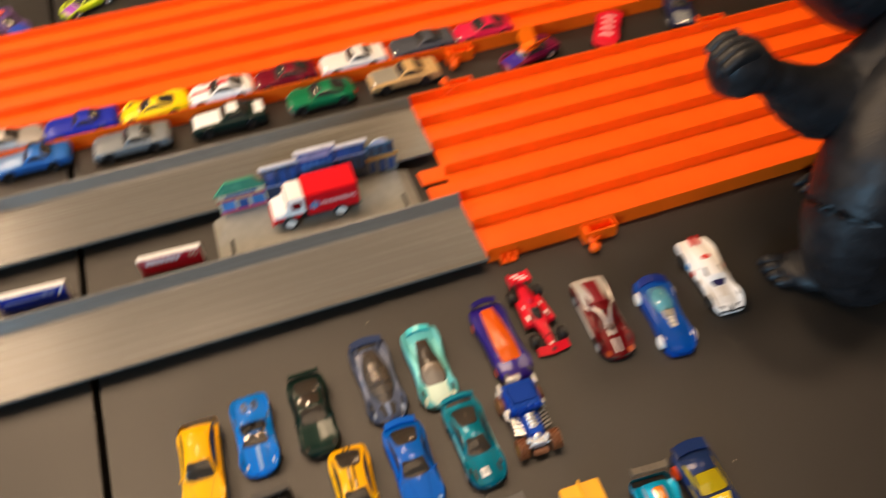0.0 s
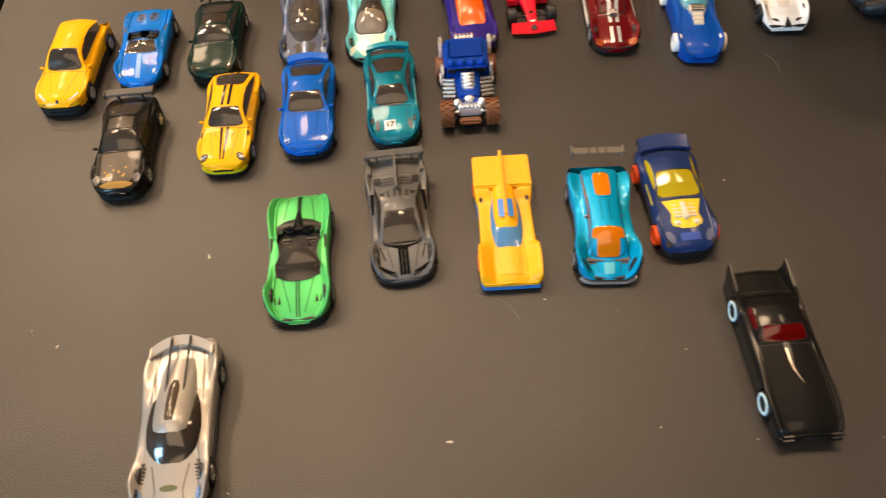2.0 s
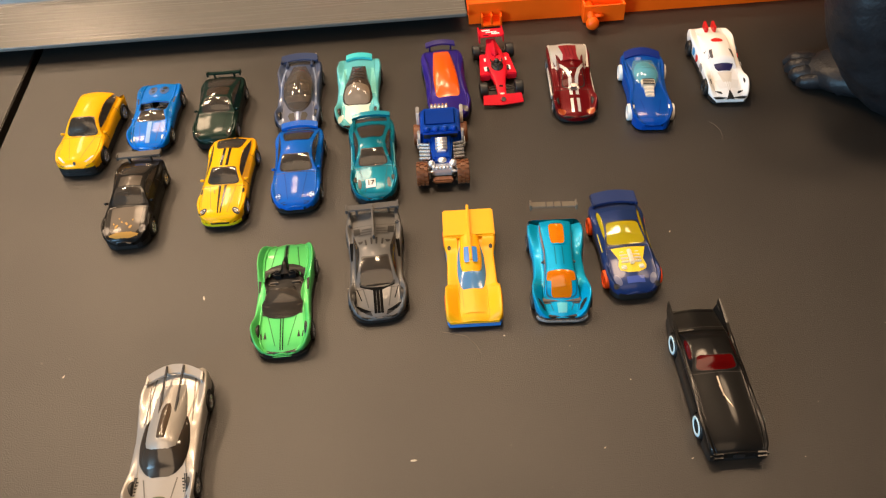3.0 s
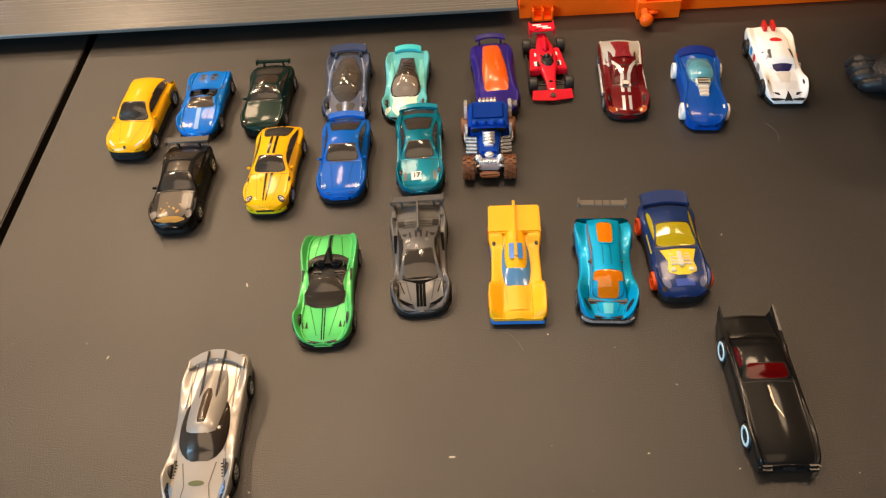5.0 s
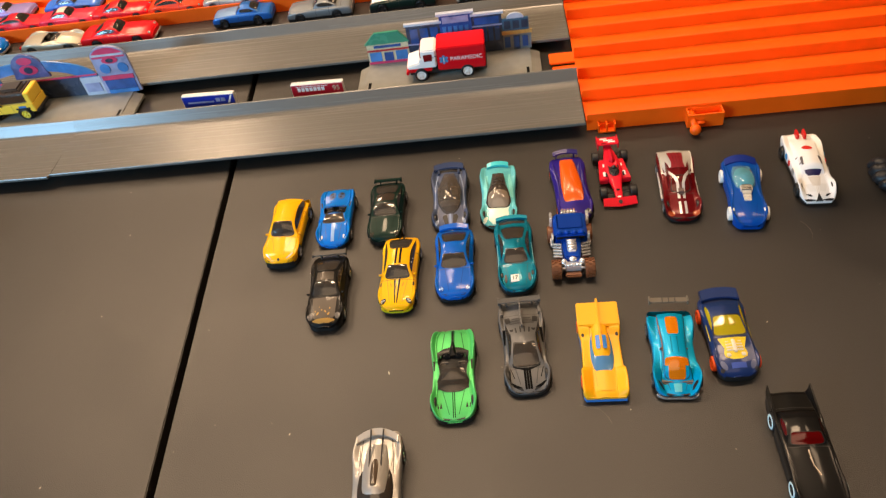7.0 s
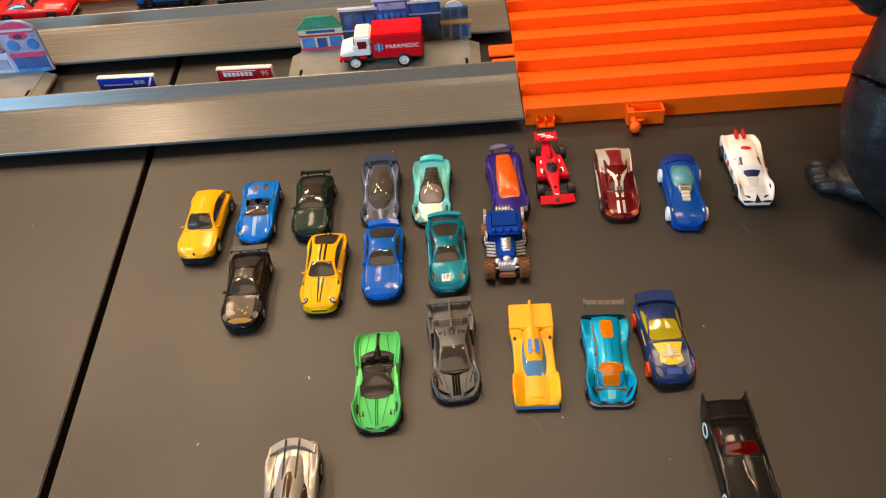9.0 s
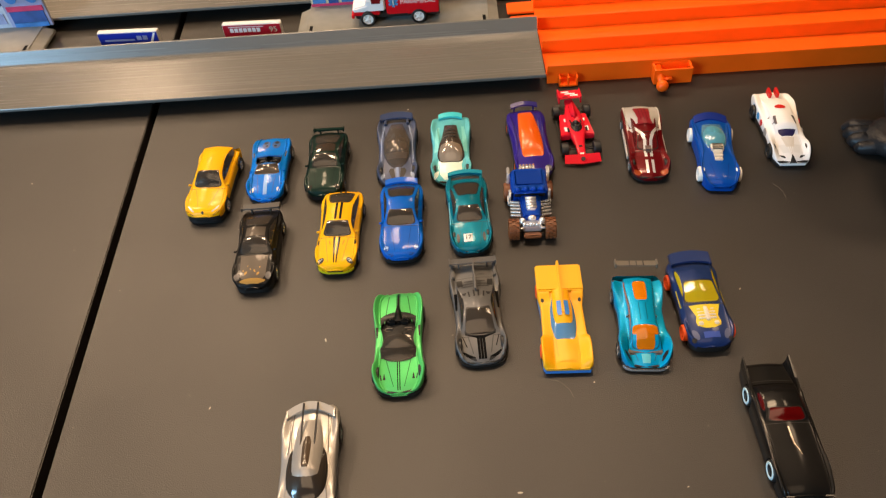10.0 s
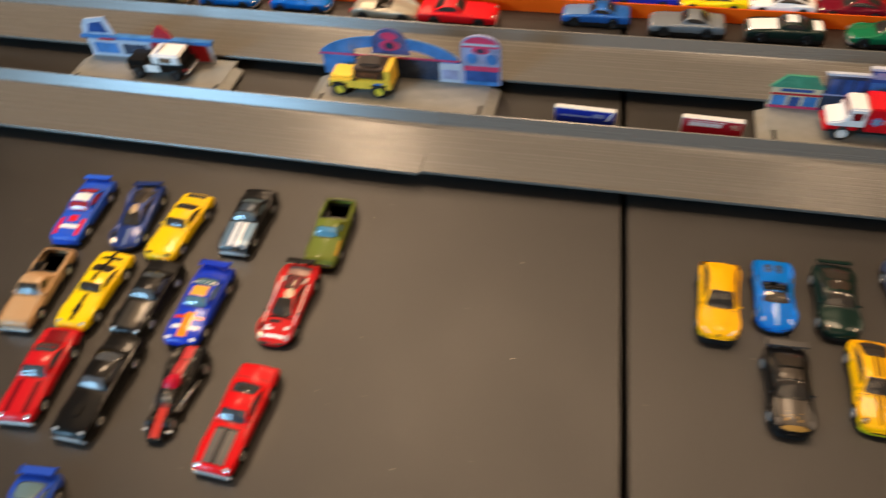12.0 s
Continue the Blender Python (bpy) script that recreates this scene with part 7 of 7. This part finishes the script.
for k in range(3):
    slab(s, "side_window", rect(.352 + .0092 * k, .3585 + .0092 * k, .0355, .0445), Y - .0006, .0006, PRINT_DARK)
    slab(s, "side_pane", rect(.3515 + .0095 * k, .3575 + .0095 * k, .0135, .0260), Y - .0010, .0006, PRINT_BLUE)
slab(s, "side_ground_floor", rect(.350, .380, .0105, .029), Y - .0002, .002, mat("grey_print", lin(112, 118, 120), .35, vary=.25, scale=90))

s = stand(-0.268, -0.066, "grey plastic stand with printed blue arched station")
slab(s, "tower_left", [(-.262, .0105), (-.226, .0105), (-.226, .050), (-.262, .040)], Y, .002, PRINT_SKY)
slab(s, "arch_board", [(-.266, .034)] + arc(-.187, .030, .079, .030, 160, 20, 14) + [(-.110, .034), (-.120, .030)] + arc(-.187, .024, .064, .024, 25, 155, 12), Y - .0004, .002, PRINT_SKY)
slab(s, "arch_trim", [(-.264, .0355), (-.110, .0355), (-.110, .0372), (-.264, .0372)], Y - .0012, .0008, PRINT_PINK)
slab(s, "back_panel", rect(-.230, -.108, .0105, .036), Y + .001, .0015, PRINT_DARK)
slab(s, "emblem_tower", [(-.205, .040)] + [(-.163, .040)] + arc(-.184, .052, .019, .018, 0, 180, 14), Y - .0010, .003, mat("violet_print", lin(84, 88, 134), .25, vary=.3, scale=80))
slab(s, "emblem", arc(-.184, .051, .011, .006, 0, 360, 20)[:-1], Y - .0018, .0008, PRINT_PINK)
slab(s, "emblem_boss", arc(-.184, .051, .005, .004, 0, 360, 14)[:-1], Y - .0024, .0008, PRINT_DARK)
slab(s, "emblem", arc(-.184, .062, .009, .0045, 0, 360, 20)[:-1], Y - .0018, .0008, PRINT_PINK)
slab(s, "right_tower", [(-.108, .0105), (-.066, .0105), (-.066, .055)] + arc(-.087, .056, .021, .013, 0, 180, 12) + [(-.108, .055)], Y - .0010, .003, PRINT_LILAC)
slab(s, "tower_cap", [(-.106, .055), (-.068, .055)] + arc(-.087, .056, .019, .0115, 0, 180, 12), Y - .0014, .0006, PRINT_PINK)
slab(s, "tower_band", rect(-.106, -.068, .0575, .0600), Y - .0018, .0008, PRINT_PALE)
slab(s, "tower_emblem", arc(-.087, .052, .0095, .004, 0, 360, 18)[:-1], Y - .0018, .0008, PRINT_PINK)
slab(s, "tower_emblem_boss", arc(-.087, .052, .0045, .0025, 0, 360, 12)[:-1], Y - .0024, .0008, PRINT_DARK)
for cx in (-.0965, -.0755):
    slab(s, "tower_window", arc(cx, .042, .006, .006, 0, 360, 14)[:-1], Y - .0018, .0008, PRINT_SKY)
slab(s, "tower_balcony", rect(-.105, -.068, .028, .0330), Y - .0022, .0012, PRINT_PINK)
slab(s, "tower_ground_floor", rect(-.104, -.069, .0155, .0275), Y - .0018, .0008, PRINT_BLUE)
slab(s, "tower_step", rect(-.104, -.069, .0105, .0150), Y - .0022, .0012, PRINT_SKY)
slab(s, "low_building", rect(-.132, -.108, .0105, .0335), Y - .0010, .003, PRINT_PALE)
slab(s, "low_window", rect(-.129, -.111, .015, .026), Y - .0018, .0008, PRINT_LILAC)

s = stand(-0.565, -0.362, "grey plastic stand with printed police station front")
slab(s, "station_front", rect(-.552, -.395, .0105, .036), Y, .002, PRINT_PALE)
slab(s, "station_roof", rect(-.555, -.392, .0355, .0395), Y - .004, .007, PRINT_SKY)
slab(s, "station_panel", rect(-.470, -.400, .0125, .034), Y - .0008, .0008, PRINT_RED)
slab(s, "station_window", rect(-.545, -.515, .015, .028), Y - .0008, .0008, PRINT_SKY)
slab(s, "station_window", rect(-.508, -.478, .015, .028), Y - .0008, .0008, PRINT_DARK)
slab(s, "station_sign", rect(-.532, -.512, .0345, .0370), Y - .0048, .0008, PRINT_RED)
slab(s, "sign_tower", [(-.553, .0395), (-.512, .0395), (-.518, .062), (-.545, .058), (-.551, .050)], Y - .0006, .002, PRINT_PALE)
slab(s, "sign_panel", [(-.545, .042), (-.520, .042), (-.524, .056), (-.540, .053)], Y - .0014, .0008, PRINT_BLUE)
slab(s, "beacon_board", [(-.465, .0395), (-.440, .0395), (-.443, .047), (-.4525, .056), (-.462, .047)], Y - .0006, .002, PRINT_RED)


def block(root, name, m, boxes, label="", smooth=False):
    b = bmesh.new()
    for bx in boxes:
        box(b, *bx[:6], bx[6] if len(bx) > 6 else .4)
    return part(name, b, m, root, label, smooth)


def vehicle(name, label, x, y, turn, z, size=1.06):
    r = tagged(new(name), label, "toy truck", "toy vehicles on the stands")
    r.matrix_world = pose(x, y, z, 0, 0, turn) @ Matrix.Scale(0.001 * size, 4)
    return r


def put_wheels(r, ax, half, rad, rim, ww=5.0, tyre=None):
    for yy in ax:
        for sx in (-1, 1):
            w = wheel(r, rad, ww, rim, tyre or M_RUBBER)
            w.location = (sx * (half - ww / 2 + .4), yy, rad); w.rotation_euler = (0, 0, 0 if sx > 0 else math.pi)


def words(parent, body, size, m, colour, name="lettering"):
    t = bpy.data.curves.new("words", "FONT"); t.body, t.size, t.align_x, t.align_y, t.extrude = body, size, "CENTER", "CENTER", size * 0.004
    o = new("words", t); bpy.context.view_layer.update()
    me = bpy.data.meshes.new_from_object(o.evaluated_get(bpy.context.evaluated_depsgraph_get())); bpy.data.objects.remove(o)
    me.materials.clear(); me.materials.append(colour)
    ob = new(name, me); ob.parent = parent; ob.matrix_local = m
    return ob


# The ambulance truck drives towards -x, so its near flank is local +x turned to -y.
TR = paint(206, 16, 28)
r = vehicle("toy_ambulance_truck", "red and white toy ambulance truck on grey stand", 0.289, 0.139, -90, 0.0105, 1.09)
HW = 14.0
block(r, "box_body", TR, [(-HW, HW, -8, 38, 9.5, 33.5, 1.0)])
block(r, "cab", WH, [(-HW + .6, HW - .6, -26, -9, 13, 24, 1.2), (-HW + 1.2, HW - 1.2, -23.5, -8.6, 23, 31.5, 1.4)])
b = bmesh.new(); vs = box(b, -HW + 1, HW - 1, -38, -24, 12.5, 19.5, 1.2)
for v in vs:
    if v.co.y < -34 and v.co.z > 16:
        v.co.z -= 3.0
part("hood", b, WH, r)
block(r, "windshield", tint(150, 30, 40, .4), [(-HW + 2.4, HW - 2.4, -24.4, -23.2, 23.5, 29.5, .3)])
for sx in (-1, 1):
    block(r, "side_window", tint(140, 20, 30, .4), [(sx * (HW - .9) - .5, sx * (HW - .9) + .5, -21, -12.5, 20.0, 27.5, .4)])
block(r, "chassis", M_DARKBASE, [(-HW + 4, HW - 4, -36, 37, 5, 10)])
block(r, "fender", TR, [(-HW + .4, HW - .4, -38, -14, 9.6, 12.6, .8)])
block(r, "rear_sill", TR, [(-HW + .4, HW - .4, 10, 37.6, 9.0, 10.4, .4)])
block(r, "bumper", TR, [(-HW + 1, HW - 1, -39.6, -37, 7, 10.5, .6)])
block(r, "tail_bar", GREYRIM, [(-HW + 1, HW - 1, 36, 38.6, 6.5, 8.5, .4)])
put_wheels(r, (-25, 20), HW + .6, 6.6, WRIM)
M_LETTER = mat("white_print", lin(236, 230, 226), .35)
M_STAR = mat("blue_emblem_print", lin(60, 140, 190), .35)


def flank(yy, zz, out=HW + .12):
    """Text space to the flank that looks to -y in the world."""
    return Matrix.Translation((out, yy, zz)) @ Matrix(((0, 0, 1, 0), (1, 0, 0, 0), (0, 1, 0, 0), (0, 0, 0, 1)))


words(r, "PARAMEDIC", 5.7, flank(20.0, 21.0), M_LETTER)
star = bmesh.new()
for k in range(3):
    box(star, -1.2, 1.2, -4.4, 4.4, 0, .1, 0, flank(-1.5, 21.0) @ Matrix.Rotation(radians(60 * k), 4, "Z"))
part("star_emblem", star, M_STAR, r)
block(r, "emblem_rod", M_LETTER, [(HW + .22, HW + .32, -1.9, -1.1, 18.5, 23.5, 0)])

JY = paint(244, 202, 70)
BROWN_GLASS = tint(104, 74, 54, .55)
r = vehicle("toy_jeep", "yellow toy off-road car with brown glass cab and roof rack", -0.2085, 0.145, -90, 0.0105)
b = bmesh.new(); vs = box(b, -13.4, 13.4, -33, 31, 8, 18.6, 1.0)
for v in vs:
    if v.co.z > 17 and v.co.y < -30:
        v.co.z -= 1.0
part("body", b, JY, r)
block(r, "hood", JY, [(-11, 11, -32, -9.5, 18, 20.0, .9)])
block(r, "cab_glass", BROWN_GLASS, [(-11.6, 11.6, -7.5, 24.5, 18.4, 29.2, 1.4)])
block(r, "rear_frame", JY, [(-12.6, 12.6, 24.6, 30.8, 18.2, 30.6, .8)])
block(r, "windshield_frame", JY, [(-12.0, -10.6, -9.4, -7.6, 18, 28.4, .4), (10.6, 12.0, -9.4, -7.6, 18, 24.0, .4), (-12.0, 12.0, -9.4, -7.8, 18, 19.6, .4)])
block(r, "roof", mat("dark_brown_roof", lin(66, 50, 40), .42), [(-12, 12, -7, 25, 28.8, 31.0, .8)])
b = bmesh.new(); vs = box(b, -9, 9, -1, 20, 30.8, 34.2, 1.8); part("roof_load", b, mat("dark_rack", lin(46, 38, 32), .6), r)
for k in range(4):
    block(r, "rack_bar", M_DARKBASE, [(-10, 10, -3 + 8 * k, -2.2 + 8 * k, 31.0, 32.0, .2)])
for sx in (-1, 1):
    block(r, "door_line", mat("dull_yellow_line", lin(176, 130, 40), .5), [(sx * 13.42 - .06, sx * 13.42 + .06, -8.2, -7.8, 9, 18, 0), (sx * 13.42 - .06, sx * 13.42 + .06, 6.0, 6.4, 9, 18, 0)])
    block(r, "hood_vent", M_DARKBASE, [(sx * 13.0 - .6, sx * 13.0 + .6, -9, -4.5, 17.2, 19.4, .3)])
for ya in (-31, 10):
    block(r, "fender", M_DARKBASE, [(-14.6, 14.6, ya, ya + 16, 12.4, 14.0, .5)])
for ya in (-36, 31):
    block(r, "bumper", M_DARKBASE, [(-13, 13, ya, ya + 2.8, 7, 10, .5)])
block(r, "side_decal", PRINT_SKY, [(13.6, 13.75, 14, 22, 13.8, 16.4, 0)])
block(r, "chassis", M_DARKBASE, [(-9, 9, -32, 31, 5, 8.4)])
for ya in (-23, 18):
    b = bmesh.new(); cyl(b, (-13.6, ya, 7.2), (13.6, ya, 7.2), 8.2, seg=24); part("wheel_arch", b, M_DARKBASE, r)
put_wheels(r, (-23, 18), 14.6, 6.6, mat("yellow_rim", lin(232, 214, 70), .4))

r = vehicle("toy_police_truck", "black and white toy police truck on grey stand", -0.447, 0.145, -90, 0.0105)
block(r, "body", BLK, [(-13.6, 13.6, -34, 34, 8, 17, 1.2)])
block(r, "hood", BLK, [(-12, 12, -34, -12, 16.5, 19.5, 1.2)])
block(r, "cab", WH, [(-12.6, 12.6, -4, 30, 17, 29, 2.0)])
for sx in (-13.7, 13.7):
    block(r, "door", WH, [(sx - .2, sx + .2, -12, 4, 8.6, 17.2, .3)])
block(r, "windshield", M_SMOKE, [(-11, 11, -5.2, -3.4, 18.5, 27, .3)])
for sx in (-12.65, 12.65):
    block(r, "side_window", M_SMOKE, [(sx - .25, sx + .25, 6, 20, 20, 26, .3)])
block(r, "rear_panel", BLK, [(-11.6, 11.6, 29.5, 31, 18, 27.5, .4)])
block(r, "bumper", M_CHROME, [(-13, 13, 33.6, 35.6, 8, 10.5, .5)])
block(r, "tail_lamp", PRINT_RED, [(12.4, 13.8, 32.5, 34.3, 12, 15, .3)])
block(r, "roof_light", PRINT_PALE, [(-8, 8, 2, 6, 29, 31, .6)])
block(r, "chassis", M_DARKBASE, [(-9, 9, -32, 32, 5, 8.4)])
put_wheels(r, (-23, 20), 14.4, 6.2, GREYRIM)

# ---- small sign blocks lying on the table ----


def sign_block(x0, x1, label, colour, turn):
    s = tagged(new("sign_block"), label, "toy sign", "sign blocks between the tracks")
    s.location = ((x0 + x1) / 2, 0.1285, 0); s.rotation_euler = (0, 0, radians(turn))
    w = (x1 - x0) / 2
    bm = bmesh.new(); box(bm, -w, w, -.0045, .0018, 0, .0210, .0005); part("block", bm, M_WHITE, s)
    bm = bmesh.new(); box(bm, -w + .0006, w - .0006, -.0048, -.0044, .001, .0200); part("front_panel", bm, colour, s)
    return s, w


s, w = sign_block(0.119, 0.1765, "small white block with red front and pale writing", mat("red_panel", lin(178, 20, 40), .35), -2.5)
bm = bmesh.new()
for k in range(7):
    box(bm, -w + .007 + .0044 * k, -w + .0104 + .0044 * k, -.0051, -.0047, .0125, .0168)
box(bm, -w + .006, .012, -.0051, -.0047, .0180, .0186)
part("lettering_bar", bm, M_LETTER, s)
words(s, "95", .0082, Matrix.Translation((.021, -.0051, .0145)) @ Matrix.Rotation(radians(90), 4, "X"), PRINT_YEL)
s, w = sign_block(-0.0045, 0.0555, "small white block with blue front and pale stripe", mat("blue_panel", lin(24, 44, 150), .35), -2.5)
bm = bmesh.new(); box(bm, -w + .006, .006, -.0051, -.0047, .0118, .0136)
for k in range(2):
    box(bm, .0085 + .006 * k, .0132 + .006 * k, -.0051, -.0047, .0125, .0168)
part("lettering_bar", bm, PRINT_LILAC, s)
slab(s, "white_slash", [(.021, .010), (.0235, .010), (.0282, .0195), (.0262, .0195)], -.0051, .0005, M_LETTER)

# ---- rubber gorilla at the track's side ----


def tube(path, seg=28, squash=(1, 1)):
    """A closed limb through (x, y, z, radius) places."""
    n = len(path)
    fine = []
    for i in range(n - 1):
        p0, p1, p2, p3 = (path[max(i - 1, 0)], path[i], path[i + 1], path[min(i + 2, n - 1)])
        for k in range(12):
            t = k / 12
            w = (-.5 * t + t * t - .5 * t**3, 1 - 2.5 * t * t + 1.5 * t**3, .5 * t + 2 * t * t - 1.5 * t**3, -.5 * t * t + .5 * t**3)
            fine.append(tuple(sum(a * q[j] for a, q in zip(w, (p0, p1, p2, p3))) for j in range(4)))
    fine.append(tuple(path[-1]))
    vs, fs = [], []
    for i, f in enumerate(fine):
        a, b = Vector(fine[max(i - 1, 0)][:3]), Vector(fine[min(i + 1, len(fine) - 1)][:3])
        d = (b - a).normalized()
        u = d.cross(Vector((0, 0, 1)) if abs(d.z) < .9 else Vector((1, 0, 0))).normalized()
        v = d.cross(u)
        for k in range(seg):
            an = 2 * math.pi * k / seg
            vs.append(Vector(f[:3]) + u * (f[3] * math.cos(an) * squash[0]) + v * (f[3] * math.sin(an) * squash[1]))
    for i in range(len(fine) - 1):
        for k in range(seg):
            fs.append((i * seg + k, i * seg + (k + 1) % seg, (i + 1) * seg + (k + 1) % seg, (i + 1) * seg + k))
    fs += [tuple(range(seg))[::-1], tuple(range((len(fine) - 1) * seg, len(fine) * seg))]
    return vs, fs


gv, gf = [], []


def limb(path, seg=28, squash=(1, 1)):
    vs, fs = tube(path, seg, squash)
    k = len(gv)
    gv.extend(vs); gf.extend(tuple(i + k for i in f) for f in fs)


# near leg and foot
limb([(.722, -.118, .004, .012), (.716, -.117, .014, .026), (.694, -.116, .032, .030), (.6745, -.1146, .060, .031), (.669, -.112, .085, .034), (.673, -.105, .110, .037), (.690, -.094, .135, .042), (.730, -.070, .165, .048), (.790, -.045, .195, .052)], 44)
limb([(.752, -.128, .010, .006), (.740, -.121, .014, .017), (.716, -.110, .016, .023), (.690, -.098, .014, .022), (.668, -.086, .011, .018), (.656, -.081, .008, .009)], 36, squash=(1.15, .62))
for k in range(4):
    e = 1.5 - abs(k - 1.5)
    limb([(.674 - .003 * k, -.0985 + .0078 * k, .009, .0060), (.661 - .002 * e - .002 * k, -.0945 + .0082 * k, .0085, .0064), (.650 - .003 * e, -.0915 + .0084 * k, .006, .0054), (.645 - .002 * e, -.0900 + .0084 * k, .004, .0018)], 14)
limb([(.700, -.092, .100, .026), (.722, -.080, .128, .038), (.748, -.066, .158, .046), (.780, -.052, .190, .052), (.815, -.042, .225, .056)], 40)
# far leg and foot
limb([(.805, -.005, .004, .014), (.805, -.005, .02, .026), (.80, -.005, .06, .03), (.80, -.003, .10, .036), (.81, -.005, .14, .042), (.83, -.02, .19, .04)], 36)
limb([(.825, -.005, .010, .008), (.80, -.005, .013, .018), (.768, -.006, .012, .016), (.750, -.007, .009, .010)], 28, squash=(1.2, .6))
for k in range(4):
    limb([(.756, -.021 + .0090 * k, .008, .005), (.745, -.021 + .0090 * k, .007, .005), (.736, -.021 + .0090 * k, .004, .002)], 12)
# trunk, shoulders, head
limb([(.83, -.035, .14, .05), (.85, -.035, .19, .066), (.86, -.03, .24, .076), (.85, -.02, .28, .076), (.83, -.01, .32, .056), (.81, -.01, .34, .02)], 40)
limb([(.775, .0, .33, .03), (.745, .008, .335, .044), (.715, .012, .325, .044), (.690, .015, .305, .030), (.680, .015, .298, .012)], 32)
# near arm, fist towards the track
limb([(.80, -.045, .215, .050), (.745, -.045, .178, .044), (.708, -.043, .158, .037), (.680, -.041, .156, .031), (.652, -.040, .168, .0245), (.625, -.040, .188, .0165), (.609, -.040, .199, .0140), (.594, -.040, .208, .0175), (.580, -.040, .214, .0190), (.568, -.040, .217, .0140), (.562, -.040, .218, .006)], 44)
limb([(.596, -.040, .205, .012), (.588, -.040, .2115, .0205), (.577, -.040, .2155, .0215), (.567, -.040, .2175, .017), (.561, -.040, .218, .007)], 32)
for k in range(4):
    limb([(.583, -.050 + .0068 * k, .2325, .0050), (.571, -.051 + .0070 * k, .2315, .0055), (.562, -.051 + .0070 * k, .224, .0050)], 12)
# far arm, raised beside it
limb([(.850, .020, .215, .048), (.790, .028, .192, .042), (.742, .030, .205, .038), (.705, .031, .232, .035), (.672, .032, .262, .029), (.650, .033, .285, .020), (.636, .033, .300, .022), (.624, .033, .310, .012)], 36)
out = []
for v in gv:
    n1 = noise.noise(v * 60) * .0022 + noise.noise(v * 160) * .0012
    d = noise.noise(Vector((v.x * 90, v.y * 420, v.z * 420))) * .0007
    c0 = Vector((.74, -.05, .18))
    out.append(v + (v - c0).normalized() * (n1 + d) if v.z > .006 else v)
tagged(link("gorilla_figure", out, gf, M_GORILLA), "large black rubber gorilla figure standing by the orange track", "toy figure")

# ---- dust specks and lint on the laminate ----
M_DUST = mat("pale_lint", lin(180, 172, 156), .8, vary=0)
rng = random.Random(5)
spots = [(.249, -.242), (.417, -.284), (-.002, -.166), (.366, -.352), (-.009, -.068), (.30, .0)]
for k in range(170):
    x, y = rng.uniform(-.5, .75), rng.uniform(-.42, .0)
    spots.append((x, y))
dv, df = [], []
for k, (x, y) in enumerate(spots):
    r_ = (rng.uniform(.00016, .0004) if k < 76 else rng.uniform(.00008, .0002)) if k >= 6 else .0006
    a = rng.uniform(0, 6.28)
    st = rng.choice((1, 1, 3.0))
    b0 = len(dv)
    for j in range(5):
        an = 2 * math.pi * j / 5
        px, py = r_ * st * math.cos(an), r_ * math.sin(an)
        dv.append((x + px * math.cos(a) - py * math.sin(a), y + px * math.sin(a) + py * math.cos(a), .0001))
    dv.append((x, y, .0001 + r_ * .7))
    df += [(b0 + j, b0 + (j + 1) % 5, b0 + 5) for j in range(5)]
tagged(link("dust_specks", dv, df, M_DUST, smooth=False), "pale dust specks scattered over black laminate", "dust", kind="stuff")
M_LINT = mat("grey_lint", lin(120, 112, 100), .8, vary=0)


def lint_thread(path, half, label):
    fv, ff = [], []
    for x, y in path:
        for dx, dz in ((-half, .0001), (half, .0001), (0, .0001 + 2.5 * half)):
            fv.append((x + dx, y + dx * .5, dz))
    for i in range(len(path) - 1):
        for j in range(3):
            ff.append((i * 3 + j, i * 3 + (j + 1) % 3, i * 3 + 3 + (j + 1) % 3, i * 3 + 3 + j))
    tagged(link("lint_thread", fv, ff, M_LINT), label, "lint", "lint threads on the table")


lint_thread([(.5755, -.120), (.5785, -.124), (.5803, -.130), (.5800, -.136), (.5785, -.140)], .00008, "short curled pale lint thread on black table")
lint_thread([(.3835, -.2785), (.3894, -.2800), (.3967, -.2825), (.4015, -.2887), (.4034, -.2940)], .00005, "fine grey hair lying by the yellow toy racer")
